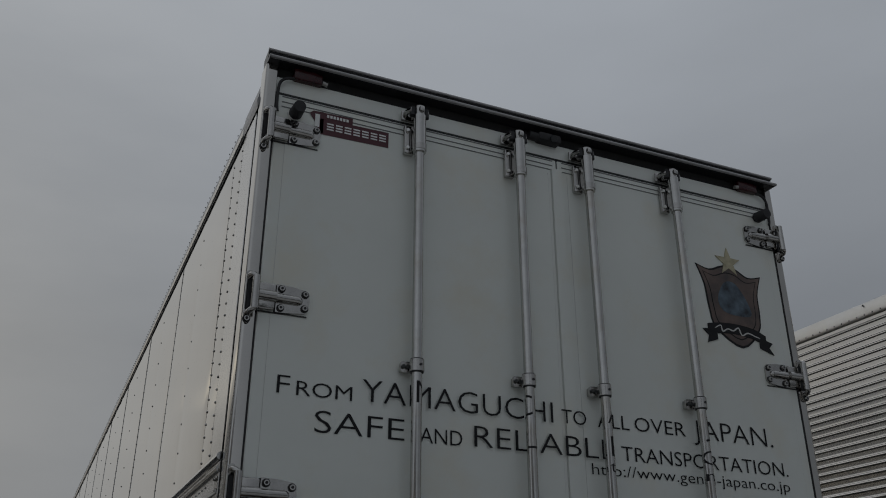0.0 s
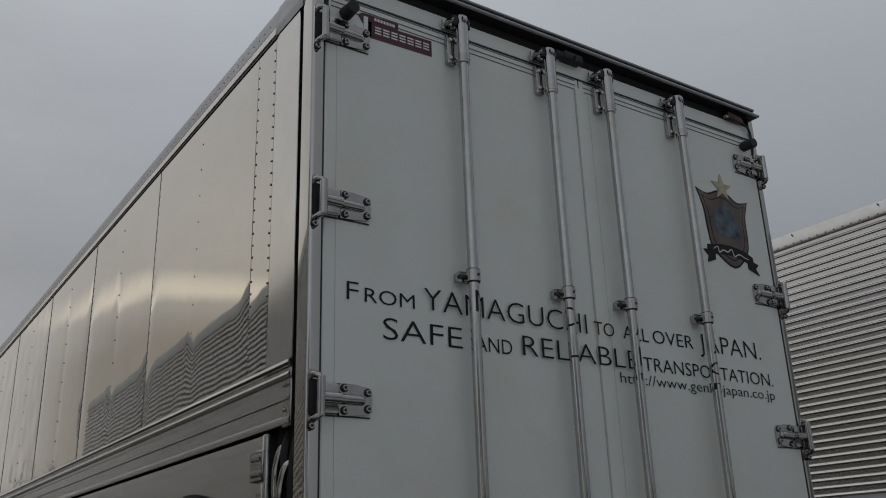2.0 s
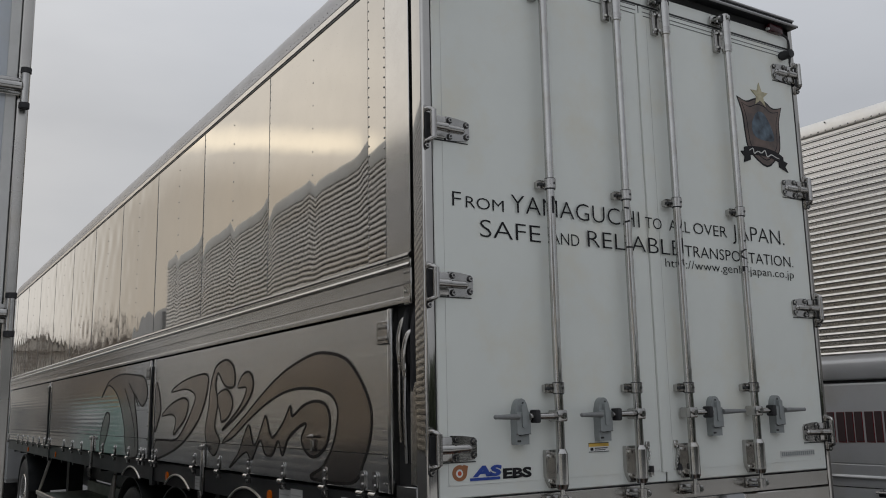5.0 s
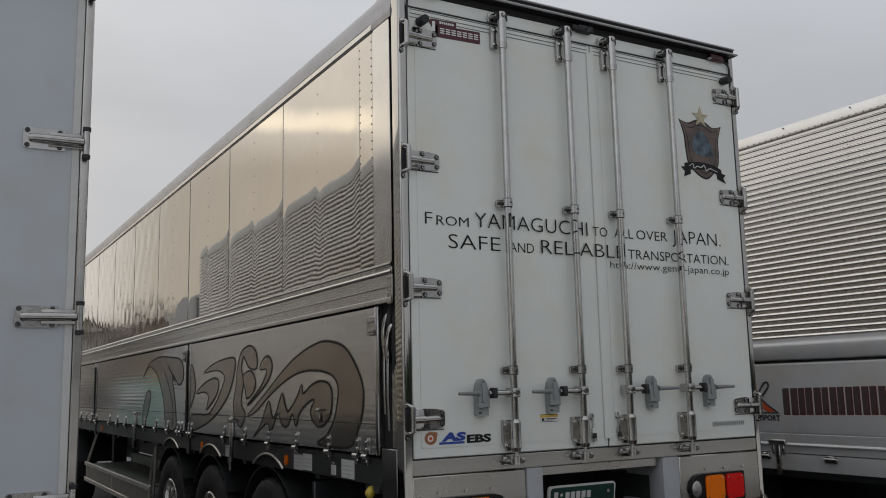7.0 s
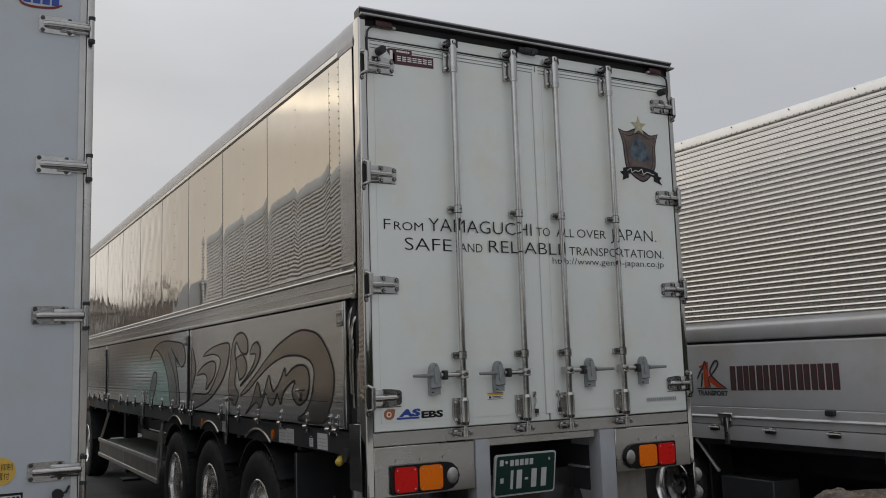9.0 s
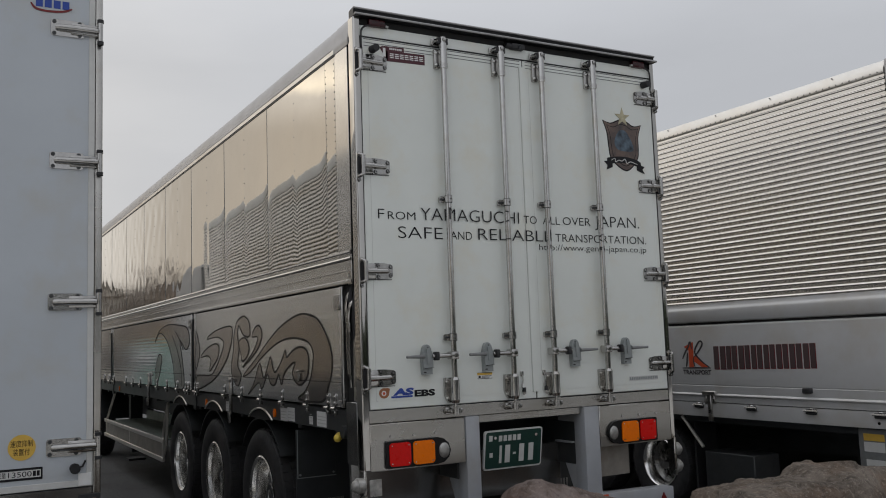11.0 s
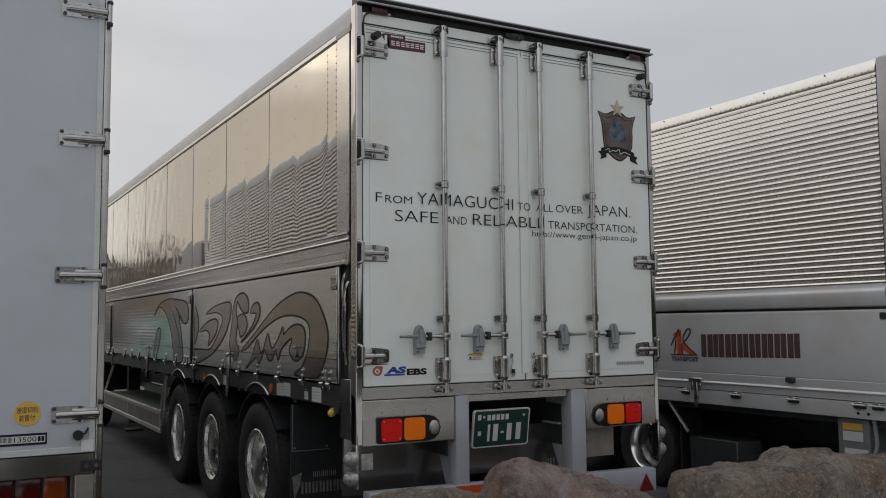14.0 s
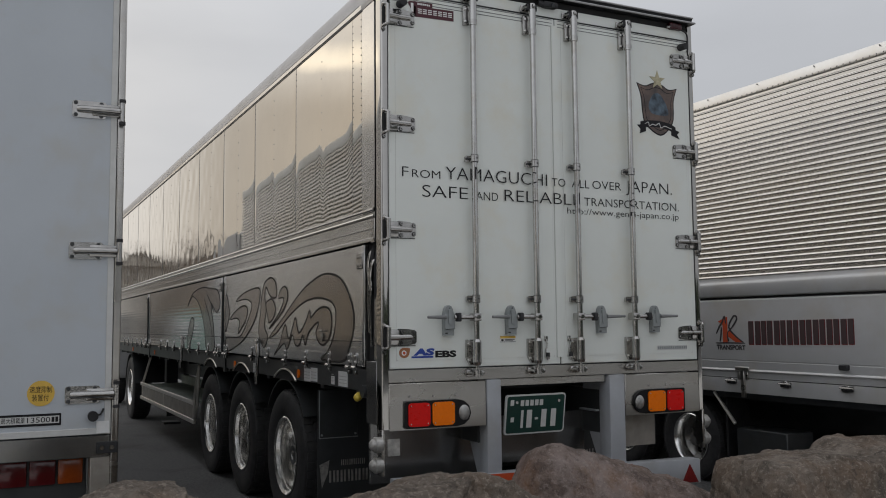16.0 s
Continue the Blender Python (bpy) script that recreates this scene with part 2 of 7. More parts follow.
M_END = material("satin_stainless", (0.57, 0.56, 0.545), 0.15, 1.0, grain=6, grain_amount=0.05, rough_vary=0.04, wave=0.001)
M_SPLASH = material("dirty_steel_plate", (0.30, 0.30, 0.295), 0.22, 0.9, grain=6, grain_amount=0.2, stain=0.35, stain_scale=3)
M_GALV = material("galvanised_steel_plate", (0.62, 0.64, 0.66), 0.4, 0.3, grain=12, grain_amount=0.1, stain=0.15)
M_SPLASH_PALE = material("dusty_brown_steel", (0.40, 0.37, 0.33), 0.4, 0.6, grain=8, grain_amount=0.15, stain=0.3, stain_scale=5)
M_TRAY = material("greenish_steel_tray", (0.26, 0.30, 0.27), 0.5, 0.3, grain=12, grain_amount=0.2, stain=0.3, stain_scale=3)
M_TINTED = material("tinted_dark_red_lens", (0.10, 0.006, 0.008), 0.15, grain=40, grain_amount=0.1, coat=0.5)
M_TINTED_AMBER = material("tinted_dark_amber_lens", (0.30, 0.055, 0.006), 0.18, grain=40, grain_amount=0.1, coat=0.5)
M_GOLD = material("gold_star_film", (0.44, 0.40, 0.27), 0.35, 0.3, grain=25, grain_amount=0.3)
M_SHIELD = material("smoky_shield_film", (0.080, 0.070, 0.070), 0.4, grain=7, grain_amount=0.35, second=(0.20, 0.135, 0.11))
M_SHIELD_DARK = material("blue_black_film", (0.03, 0.042, 0.06), 0.4, grain=16, grain_amount=0.5, second=(0.12, 0.17, 0.22))
M_STICKER = material("orange_yellow_sticker", (0.72, 0.46, 0.08), 0.45, grain=25, grain_amount=0.05)
M_ASPHALT = material("asphalt", (0.098, 0.098, 0.098), 0.82, grain=40, grain_amount=0.5, bump=0.5, bump_scale=160, stain=0.5, stain_scale=0.9)


def rock_material(name, base, pale, rust, rust_share, bump, speck):
    """Weathered stone: mottled base, pale lichen specks, rusty patches and dark cracks."""
    m = bpy.data.materials.new(name)
    m.use_nodes = True
    nt = m.node_tree
    N, L = nt.nodes.new, nt.links.new
    p = nt.nodes["Principled BSDF"]
    p.inputs["Roughness"].default_value = 0.85
    p.inputs["Specular IOR Level"].default_value = 0.3
    co = N("ShaderNodeTexCoord").outputs["Object"]

    def noise_at(scale, detail, rough=0.62):
        n = N("ShaderNodeTexNoise")
        n.inputs["Scale"].default_value, n.inputs["Detail"].default_value, n.inputs["Roughness"].default_value = scale, detail, rough
        L(co, n.inputs["Vector"])
        return n.outputs["Fac"]

    def blend(fac, lo, hi, a, b, most=1.0):
        r = N("ShaderNodeMapRange")
        r.inputs["From Min"].default_value, r.inputs["From Max"].default_value = lo, hi
        r.inputs["To Max"].default_value = most
        L(fac, r.inputs["Value"])
        x = N("ShaderNodeMix")
        x.data_type = "RGBA"
        L(r.outputs[0], x.inputs["Factor"])
        for sock, v in ((x.inputs[6], a), (x.inputs[7], b)):
            if isinstance(v, tuple):
                sock.default_value = (*v, 1)
            else:
                L(v, sock)
        return x.outputs[2]

    dark = tuple(c * 0.55 for c in base)
    col = blend(noise_at(8, 10, 0.78), 0.42, 0.56, dark, base)
    col = blend(noise_at(3.1, 10, 0.72), 0.47, 0.60, col, pale, 0.7)
    col = blend(noise_at(2.9, 5), 1 - rust_share - 0.12, 1 - rust_share + 0.08, col, rust, 0.75)
    col = blend(noise_at(34, 8, 0.75), 0.53, 0.60, col, tuple(min(1, c * 1.5) for c in pale), 0.75 * speck)
    col = blend(noise_at(19, 9, 0.75), 0.55, 0.62, col, tuple(c * 0.30 for c in base), speck)
    L(col, p.inputs["Base Color"])
    last = None
    for scale, dist, strength in ((5, 0.10, bump), (15, 0.06, bump), (48, 0.025, bump)):
        b = N("ShaderNodeBump")
        b.inputs["Strength"].default_value, b.inputs["Distance"].default_value = strength, dist
        L(noise_at(scale, 7, 0.7), b.inputs["Height"])
        if last:
            L(last, b.inputs["Normal"])
        last = b.outputs[0]
    L(last, p.inputs["Normal"])
    return m


M_ROCK_BROWN = rock_material("brown_boulder_stone", (0.205, 0.152, 0.128), (0.30, 0.248, 0.228), (0.26, 0.145, 0.085), 0.36, 0.42, 0.42)
M_ROCK_GREY = rock_material("grey_boulder_stone", (0.205, 0.168, 0.137), (0.33, 0.28, 0.232), (0.22, 0.145, 0.095), 0.40, 0.65, 0.6)
M_RIM = material("polished_alloy_rim", (0.84, 0.835, 0.82), 0.20, 1.0, grain=14, grain_amount=0.08, rough_vary=0.08, stain=0.2, stain_scale=6)
M_BARK = material("bare_branch_bark", (0.36, 0.31, 0.26), 0.9, grain=20, grain_amount=0.3)
M_WALL = material("pale_building_wall", (0.86, 0.80, 0.70), 0.8, grain=1.2, grain_amount=0.1, stain=0.2, stain_scale=0.4)
M_TILE = material("pale_brown_roof_tile", (0.42, 0.36, 0.31), 0.7, grain=4, grain_amount=0.15, stain=0.2)
M_WALL_BROWN = material("brown_house_wall", (0.62, 0.51, 0.41), 0.8, grain=1.2, grain_amount=0.12, stain=0.2, stain_scale=0.4)
M_GLASS = material("dark_window_glass", (0.03, 0.035, 0.04), 0.08, grain=2, grain_amount=0.3)
M_GREEN = material("green_truck_paint", (0.10, 0.21, 0.16), 0.35, grain=3, grain_amount=0.06, stain=0.1)
M_LEAF = material("evergreen_foliage", (0.045, 0.06, 0.035), 0.8, grain=3, grain_amount=0.4)
M_GASKET = material("pale_gasket", (0.60, 0.60, 0.585), 0.55, grain=20, grain_amount=0.05)


# ---- small builders ----
def box(bm, x0, x1, y0, y1, z0, z1, bevel=0.0, seg=1, m=None):
    t = bmesh.new()
    bmesh.ops.create_cube(t, size=1.0)
    bmesh.ops.scale(t, vec=(abs(x1 - x0), abs(y1 - y0), abs(z1 - z0)), verts=t.verts)
    if bevel:
        bmesh.ops.bevel(t, geom=t.edges[:], offset=bevel, segments=seg, affect="EDGES", profile=0.5)
    bmesh.ops.translate(t, vec=((x0 + x1) / 2, (y0 + y1) / 2, (z0 + z1) / 2), verts=t.verts)
    merge(bm, t, m)


def merge(bm, t, m=None):
    if m is not None:
        bmesh.ops.transform(t, matrix=m, verts=t.verts)
    me = bpy.data.meshes.new("tmp")
    t.to_mesh(me)
    t.free()
    bm.from_mesh(me)
    bpy.data.meshes.remove(me)


def cyl(bm, p0, p1, r, seg=14, r2=None, caps=True):
    p0, p1 = Vector(p0), Vector(p1)
    d = p1 - p0
    t = bmesh.new()
    bmesh.ops.create_cone(t, cap_ends=caps, segments=seg, radius1=r, radius2=r if r2 is None else r2, depth=d.length)
    m = Matrix.Translation((p0 + p1) / 2) @ d.to_track_quat("Z", "Y").to_matrix().to_4x4()
    merge(bm, t, m)


def ball(bm, c, r, sub=1, s=(1, 1, 1)):
    t = bmesh.new()
    bmesh.ops.create_icosphere(t, subdivisions=sub, radius=r)
    merge(bm, t, Matrix.Translation(c) @ Matrix.Diagonal((*s, 1)))


def tube(bm, pts, r, seg=8):
    """A bent round bar along smooth points."""
    pts = [Vector(p) for p in pts]
    rings = []
    side = None
    for i, p in enumerate(pts):
        d = (pts[min(i + 1, len(pts) - 1)] - pts[max(i - 1, 0)]).normalized()
        if side is None:
            side = d.orthogonal().normalized()
        side = (side - d * side.dot(d)).normalized()
        up = d.cross(side)
        rings.append([bm.verts.new(p + r * (math.cos(a) * side + math.sin(a) * up)) for a in [2 * math.pi * k / seg for k in range(seg)]])
    for a, b in zip(rings, rings[1:]):
        for k in range(seg):
            bm.faces.new((a[k], a[(k + 1) % seg], b[(k + 1) % seg], b[k]))
    bm.faces.new(rings[0][::-1])
    bm.faces.new(rings[-1])


def smooth_line(pts, steps=6, closed=False):
    """A Catmull-Rom line through a few guide points."""
    out, n = [], len(pts)
    for i in range(n if closed else n - 1):
        a, b, c, d = (pts[(i + k) % n] if closed else pts[min(max(i + k, 0), n - 1)] for k in (-1, 0, 1, 2))
        for s in range(steps):
            t = s / steps
            out.append(tuple(0.5 * (2 * q + (r - p) * t + (2 * p - 5 * q + 4 * r - w) * t * t + (3 * q - p - 3 * r + w) * t ** 3) for p, q, r, w in zip(a, b, c, d)))
    if not closed:
        out.append(tuple(pts[-1]))
    return out


def on_rear(y):
    return lambda u, v, d=0.0: (u, y - d, v)


def extrude_poly(bm, pts, at, d0, d1):
    """A flat piece with the outline pts (u, v) laid on a plane, from depth d0 to d1."""
    from mathutils import geometry
    clean = [p for i, p in enumerate(pts) if (Vector(p) - Vector(pts[i - 1])).length > 1e-5]
    tris = geometry.tessellate_polygon([[Vector((*p, 0)) for p in clean]])
    top = [bm.verts.new(at(u, v, d1)) for u, v in clean]
    low = [bm.verts.new(at(u, v, d0)) for u, v in clean]
    for a, b, c in tris:
        for f in ((top[a], top[b], top[c]), (low[c], low[b], low[a])):
            try:
                bm.faces.new(f)
            except ValueError:
                pass
    for i in range(len(clean)):
        try:
            bm.faces.new((top[i - 1], top[i], low[i], low[i - 1]))
        except ValueError:
            pass


def ribbon(bm, pts, at, width, d0, d1):
    """A painted line of some width along pts (u, v)."""
    ps = [Vector(p) for p in pts]
    rows = []
    for i, p in enumerate(ps):
        d = ps[min(i + 1, len(ps) - 1)] - ps[max(i - 1, 0)]
        n = Vector((-d.y, d.x)).normalized() if d.length > 1e-6 else Vector((0, 1))
        taper = 0.45 + 0.55 * min(1, 4 * min(i, len(ps) - 1 - i) / len(ps) + 0.2)
        w = n * width / 2 * taper
        rows.append([bm.verts.new(at(*(p + s * w), d)) for s, d in ((1, d0), (1, d1), (-1, d1), (-1, d0))])
    for a, b in zip(rows, rows[1:]):
        for k in range(3):
            bm.faces.new((a[k], a[k + 1], b[k + 1], b[k]))


def profile_along_y(bm, pts, y0, y1, closed=False, steps=1):
    """A section (x, z) drawn along y."""
    rows = [[bm.verts.new((x, y0 + (y1 - y0) * i / steps, z)) for x, z in pts] for i in range(steps + 1)]
    n = len(pts)
    for a, b in zip(rows, rows[1:]):
        for k in range(n if closed else n - 1):
            bm.faces.new((a[k], a[(k + 1) % n], b[(k + 1) % n], b[k]))
    if closed:
        bm.faces.new(rows[0][::-1])
        bm.faces.new(rows[-1])


def profile_up(bm, pts, z0, z1):
    """A closed section (x, y) drawn upwards."""
    a = [bm.verts.new((x, y, z0)) for x, y in pts]
    b = [bm.verts.new((x, y, z1)) for x, y in pts]
    for k in range(len(pts)):
        bm.faces.new((a[k - 1], a[k], b[k], b[k - 1]))
    bm.faces.new(a[::-1])
    bm.faces.new(b)


def finish(bm, name, smooth):
    bmesh.ops.recalc_face_normals(bm, faces=bm.faces[:])
    me = bpy.data.meshes.new(name)
    bm.to_mesh(me)
    bm.free()
    if smooth:
        me.shade_smooth()
        me.set_sharp_from_angle(angle=radians(smooth if smooth is not True else 38))
    return me


def thing(name, base, label, category, group=""):
    ob = new(name)
    ob.empty_display_size = 0.2
    ob.location = base
    return tagged(ob, label, category, group)


def part(name, bm, mat, parent, label="", smooth=True, kind=""):
    ob = new(name, finish(bm, name, smooth))
    ob.data.materials.append(mat)
    ob.parent = parent
    ob.matrix_parent_inverse = Matrix.Translation(-parent.location) if parent.type == "EMPTY" else Matrix.Identity(4)
    return tagged(ob, label, kind=kind)


def solo(name, bm, mat, label, category, group="", kind="", smooth=True):
    ob = new(name, finish(bm, name, smooth))
    ob.data.materials.append(mat)
    return tagged(ob, label, category, group, kind)


def letter_shapes(body, u0, u1, v0, h, thin=0.0):
    """A flat bmesh of letters in x and y that fill the width u0..u1 from the baseline v0 up to height h."""
    cu = bpy.data.curves.new("letters", "FONT")
    cu.body, cu.size = body, 1.0
    cu.resolution_u = 3
    cu.offset = thin
    tmp = new("letters", cu)
    bpy.context.view_layer.update()
    me = bpy.data.meshes.new_from_object(tmp)
    bm = bmesh.new()
    bm.from_mesh(me)
    bpy.data.objects.remove(tmp)
    bpy.data.curves.remove(cu)
    bpy.data.meshes.remove(me)
    xs = [v.co.x for v in bm.verts]
    lo, wide, cap = min(xs), max(xs) - min(xs), 0.69
    for v in bm.verts:
        v.co = (u0 + (v.co.x - lo) / wide * (u1 - u0), v0 + v.co.y / cap * h, 0.0)
    return bm


def lettering(name, body, at, u0, u1, v0, h, mat, parent, label="", thin=0.0, d=0.0025):
    bm = letter_shapes(body, u0, u1, v0, h, thin)
    for v in bm.verts:
        v.co = at(v.co.x, v.co.y, d)
    return part(name, bm, mat, parent, label, smooth=False)


def ink_on_rod(body, u0, u1, v0, h, x, yr, r, mat, parent, thin):
    """The strokes of a printed word that fall on the front of an upright rod."""
    bm = letter_shapes(body, u0, u1, v0, h, thin)
    for k in range(9):
        edge = x - r * math.cos(math.pi * k / 8) * 0.985
        geom = bm.verts[:] + bm.edges[:] + bm.faces[:]
        bmesh.ops.bisect_plane(bm, geom=geom, dist=1e-6, plane_co=(edge, 0, 0), plane_no=(1, 0, 0), clear_inner=k == 0, clear_outer=k == 8)
    if not bm.faces:
        bm.free()
        return
    for v in bm.verts:
        u = v.co.x - x
        v.co = (v.co.x, yr - math.sqrt(max(0.0, r * r - u * u)) - 0.0007, v.co.y)
    part("lettering", bm, mat, parent, "black letter strokes printed on the rod", smooth=False)


def bars(name, at, rows, mat, parent, label="", d=0.003):
    """Plain bars (u0, u1, v0, v1) in place of writing."""
    for u0, u1, v0, v1 in rows:
        bm = bmesh.new()
        extrude_poly(bm, [(u0, v0), (u1, v0), (u1, v1), (u0, v1)], at, 0.0, d)
        bar = part(name, bm, mat, parent, label, smooth=False)
    return bar


def rounded(u0, u1, v0, v1, r, n=4):
    pts = []
    for cu, cv, a0 in ((u1 - r, v0 + r, -90), (u1 - r, v1 - r, 0), (u0 + r, v1 - r, 90), (u0 + r, v0 + r, 180)):
        for k in range(n + 1):
            a = radians(a0 + 90 * k / n)
            pts.append((cu + r * math.cos(a), cv + r * math.sin(a)))
    return pts


def circle(cu, cv, r, n=24, r2=None):
    return [(cu + r * math.cos(2 * math.pi * k / n), cv + (r2 or r) * math.sin(2 * math.pi * k / n)) for k in range(n)]


def lathe(bm, prof, centre, axis_x=1, seg=40):
    """Turned about an axle along x: prof is (x offset, radius)."""
    rings = []
    for k in range(seg):
        a = 2 * math.pi * k / seg
        rings.append([bm.verts.new((centre[0] + axis_x * o, centre[1] + r * math.cos(a), centre[2] + r * math.sin(a))) for o, r in prof])
    for k in range(seg):
        a, b = rings[k - 1], rings[k]
        for i in range(len(prof) - 1):
            bm.faces.new((a[i], a[i + 1], b[i + 1], b[i]))


# ---- the ground ----
def build_ground():
    bm = bmesh.new()
    bmesh.ops.create_grid(bm, x_segments=60, y_segments=60, size=260)
    for v in bm.verts:
        r = v.co.length
        if r > 40:
            v.co.z = -0.05 * min(1, (r - 40) / 60)
    solo("ground", bm, M_ASPHALT, "dark worn asphalt lorry park with faint patches", "asphalt", kind="structure")


build_ground()
# unseen pale slab added to bounce daylight up onto the doors
bm = bmesh.new()
box(bm, -30, 30, -14, -1.75, -0.2, 0.045, 0.02)
solo("pavement", bm, M_BOUNCE, "unseen pale slab in front of the boulders, added to bounce light", "pavement", kind="structure")

# ---- the white-doored semi-trailer ----
W, LEN = 2.49, 13.2
trailer = thing("semi_trailer", (1.245, 6.6, 0), "mirror-polished wing-sided semi-trailer with white rear doors, parked on asphalt", "trailer")


def build_trailer_shell():
    # inner core that closes the box
    bm = bmesh.new()
    box(bm, 0.035, W - 0.035, 0.09, LEN, 1.29, 3.60)
    part("cargo_box", bm, M_DARK, trailer, smooth=False)
    # roof with rounded eaves
    def eave(x, s):
        pts = [(x, 3.575), (x - s * 0.004, 3.60), (x - s * 0.004, 3.618)]
        for k in range(6):
            a = radians(90 * k / 5)
            pts.append((x + s * 0.11 * (1 - math.cos(a)), 3.628 + 0.175 * math.sin(a)))
        return pts
    left, right = eave(0.0, 1), eave(W, -1)
    bm = bmesh.new()
    profile_along_y(bm, left + [(1.245, 3.82)] + right[::-1], 0.33, LEN, steps=10)
    part("roof", bm, M_ROOF, trailer, "dull grey roof with rounded eaves")
    bm = bmesh.new()
    wide = [(x + (-0.003 if x < 1.2 else 0.003 if x > 1.3 else 0), z + 0.003) for x, z in left + [(1.245, 3.82)] + right[::-1]]
    profile_along_y(bm, wide + [(W, 3.602), (0.0, 3.602)], 0.0795, 0.345, closed=True)
    part("roof_corner_cap", bm, M_ROOF, trailer, "grey rounded cap over the rear corner of the roof")
    # two thin beads under the eaves
    for x, s in ((0.0, -1), (W, 1)):
        for z0, z1, out, mat in ((3.580, 3.612, 0.009, M_RAIL), (3.6125, 3.621, 0.006, M_FRAME), (3.5675, 3.5795, 0.004, M_FRAME)):
            bm = bmesh.new()
            box(bm, min(x - s * 0.01, x + s * out), max(x - s * 0.01, x + s * out), 0.31, LEN, z0, z1, 0.002)
            part("eaves_bead", bm, mat, trailer)
    for x, s in ((-0.007, -1), (W + 0.007, 1)):
        bm = bmesh.new()
        y = 0.36
        while y < LEN:
            ball(bm, (x + s * 0.003, y, 3.640), 0.0042, 1, (0.6, 1, 1))
            y += 0.055
        part("eaves_rivets", bm, M_ROOF, trailer, kind="stuff", smooth=True)
    # mirror side panels, each buckled a little between its rivet rows
    seams = [0.316, 0.485] + [0.485 + 1.245 * k for k in range(1, 11)] + [LEN]
    rnd = random.Random(4)
    for x, s in ((0.0, -1), (W, 1)):
        for i, (a, b) in enumerate(zip(seams, seams[1:])):
            bm = bmesh.new()
            halves = 1 if b - a < 0.3 else 2
            n, rows = (3 if halves == 1 else 16), 14
            ys = [a + 0.001 + (b - a - 0.002) * k / (n * halves) for k in range(n * halves + 1)]
            amp, lean = (0.0004 if halves == 1 else rnd.uniform(0.0014, 0.0024)), rnd.uniform(-0.0012, 0.0012)
            dents = [(rnd.uniform(8, 28), rnd.uniform(6, 20), rnd.uniform(0, 6.3), rnd.uniform(0, 6.3)) for _ in range(5)]
            dent = 0.0
            if i > 3:
                amp, lean, dent, rows = amp * 0.3, lean * 0.3, 0.00022, 30
            grid = []
            for k, y in enumerate(ys):
                u = (k - n * (k > n)) / n
                pull = abs(2 * u - 1) ** 8
                if halves == 2 and (k <= n) == (u > 0.5):
                    pull *= 0.45
                bulge = amp * (0.25 * (1 - (2 * u - 1) ** 2) + 0.75 * (1 - pull))
                col = []
                for j in range(rows + 1):
                    v = j / rows
                    edge = min(1, 5 * min(v, 1 - v))
                    lump = dent * sum(math.sin(fy * y + py) * math.sin(fz * v * 1.3 + pz) for fy, fz, py, pz in dents)
                    col.append(bm.verts.new((x + s * (bulge * edge + lump + lean * math.sin(v * math.pi)), y, 2.272 + v * (3.566 - 2.272))))
                grid.append(col)
            for p, q in zip(grid, grid[1:]):
                for j in range(rows):
                    bm.faces.new((p[j], p[j + 1], q[j + 1], q[j]))
            panel = part("side_panel", bm, M_MIRROR, trailer, "mirror-bright stainless side panel with rivet rows", smooth=80)
            bm = bmesh.new()
            z = 2.30
            while z < 3.55:
                ball(bm, (x + s * 0.001, b - 0.006 if i else a + 0.012, z), 0.0055, 1, (0.6, 1, 1))
                if i == 0:
                    ball(bm, (x + s * 0.001, b - 0.006, z), 0.0055, 1, (0.6, 1, 1))
                z += 0.047
            if halves == 2:
                z = 2.33
                while z < 3.55:
                    ball(bm, (x + s * 0.001, (a + b) / 2, z), 0.0055, 1, (0.6, 1, 1))
                    z += 0.125
            part("rivets", bm, M_CAST, panel, kind="stuff")
            if i > 0:
                bm = bmesh.new()
                box(bm, x - 0.0022, x + 0.0022, b - 0.0012, b + 0.0006, 2.272, 3.566)
                part("seam_lip", bm, M_SPLASH, panel, smooth=False)
    # rail between the side panels and the gates
    for x, s in ((0.0, -1), (W, 1)):
        sec = [(0.02, 2.272), (-0.004, 2.272), (-0.014, 2.266), (-0.016, 2.256), (-0.010, 2.248), (0.0, 2.245), (0.0, 2.232), (-0.010, 2.228), (-0.014, 2.219),
               (-0.010, 2.210), (-0.002, 2.206), (-0.002, 2.150), (-0.008, 2.147), (-0.008, 2.141), (-0.002, 2.139), (-0.002, 2.090), (-0.007, 2.086), (-0.009, 2.076),
               (-0.007, 2.064), (0.02, 2.060)]
        bm = bmesh.new()
        profile_along_y(bm, [(x - s * o, z) for o, z in sec], 0.105, LEN, closed=True)
        rail = part("side_rail", bm, M_SIDERAIL, trailer, "grey extruded rail with two bright beads")
        bm = bmesh.new()
        y = 0.33
        while y < LEN:
            ball(bm, (x + s * 0.003, y, 2.19), 0.0045, 1, (0.6, 1, 1))
            y += 0.06
        part("rail_rivets", bm, M_CAST, rail, kind="stuff")
        bm = bmesh.new()
        box(bm, x - 0.004 if s < 0 else x - 0.01, x + 0.01 if s < 0 else x + 0.004, 0.102, 0.165, 2.056, 2.206, 0.003)
        box(bm, x - 0.006, x + 0.006, 0.102, 0.33, 2.207, 2.242, 0.003)
        for yy, zz in ((0.12, 2.19), (0.15, 2.19), (0.2, 2.225), (0.24, 2.225), (0.28, 2.225), (0.12, 2.15), (0.145, 2.11)):
            ball(bm, (x + s * 0.007, yy, zz), 0.008, 1, (0.7, 1, 1))
        part("rail_end_plate", bm, M_STEEL, rail)


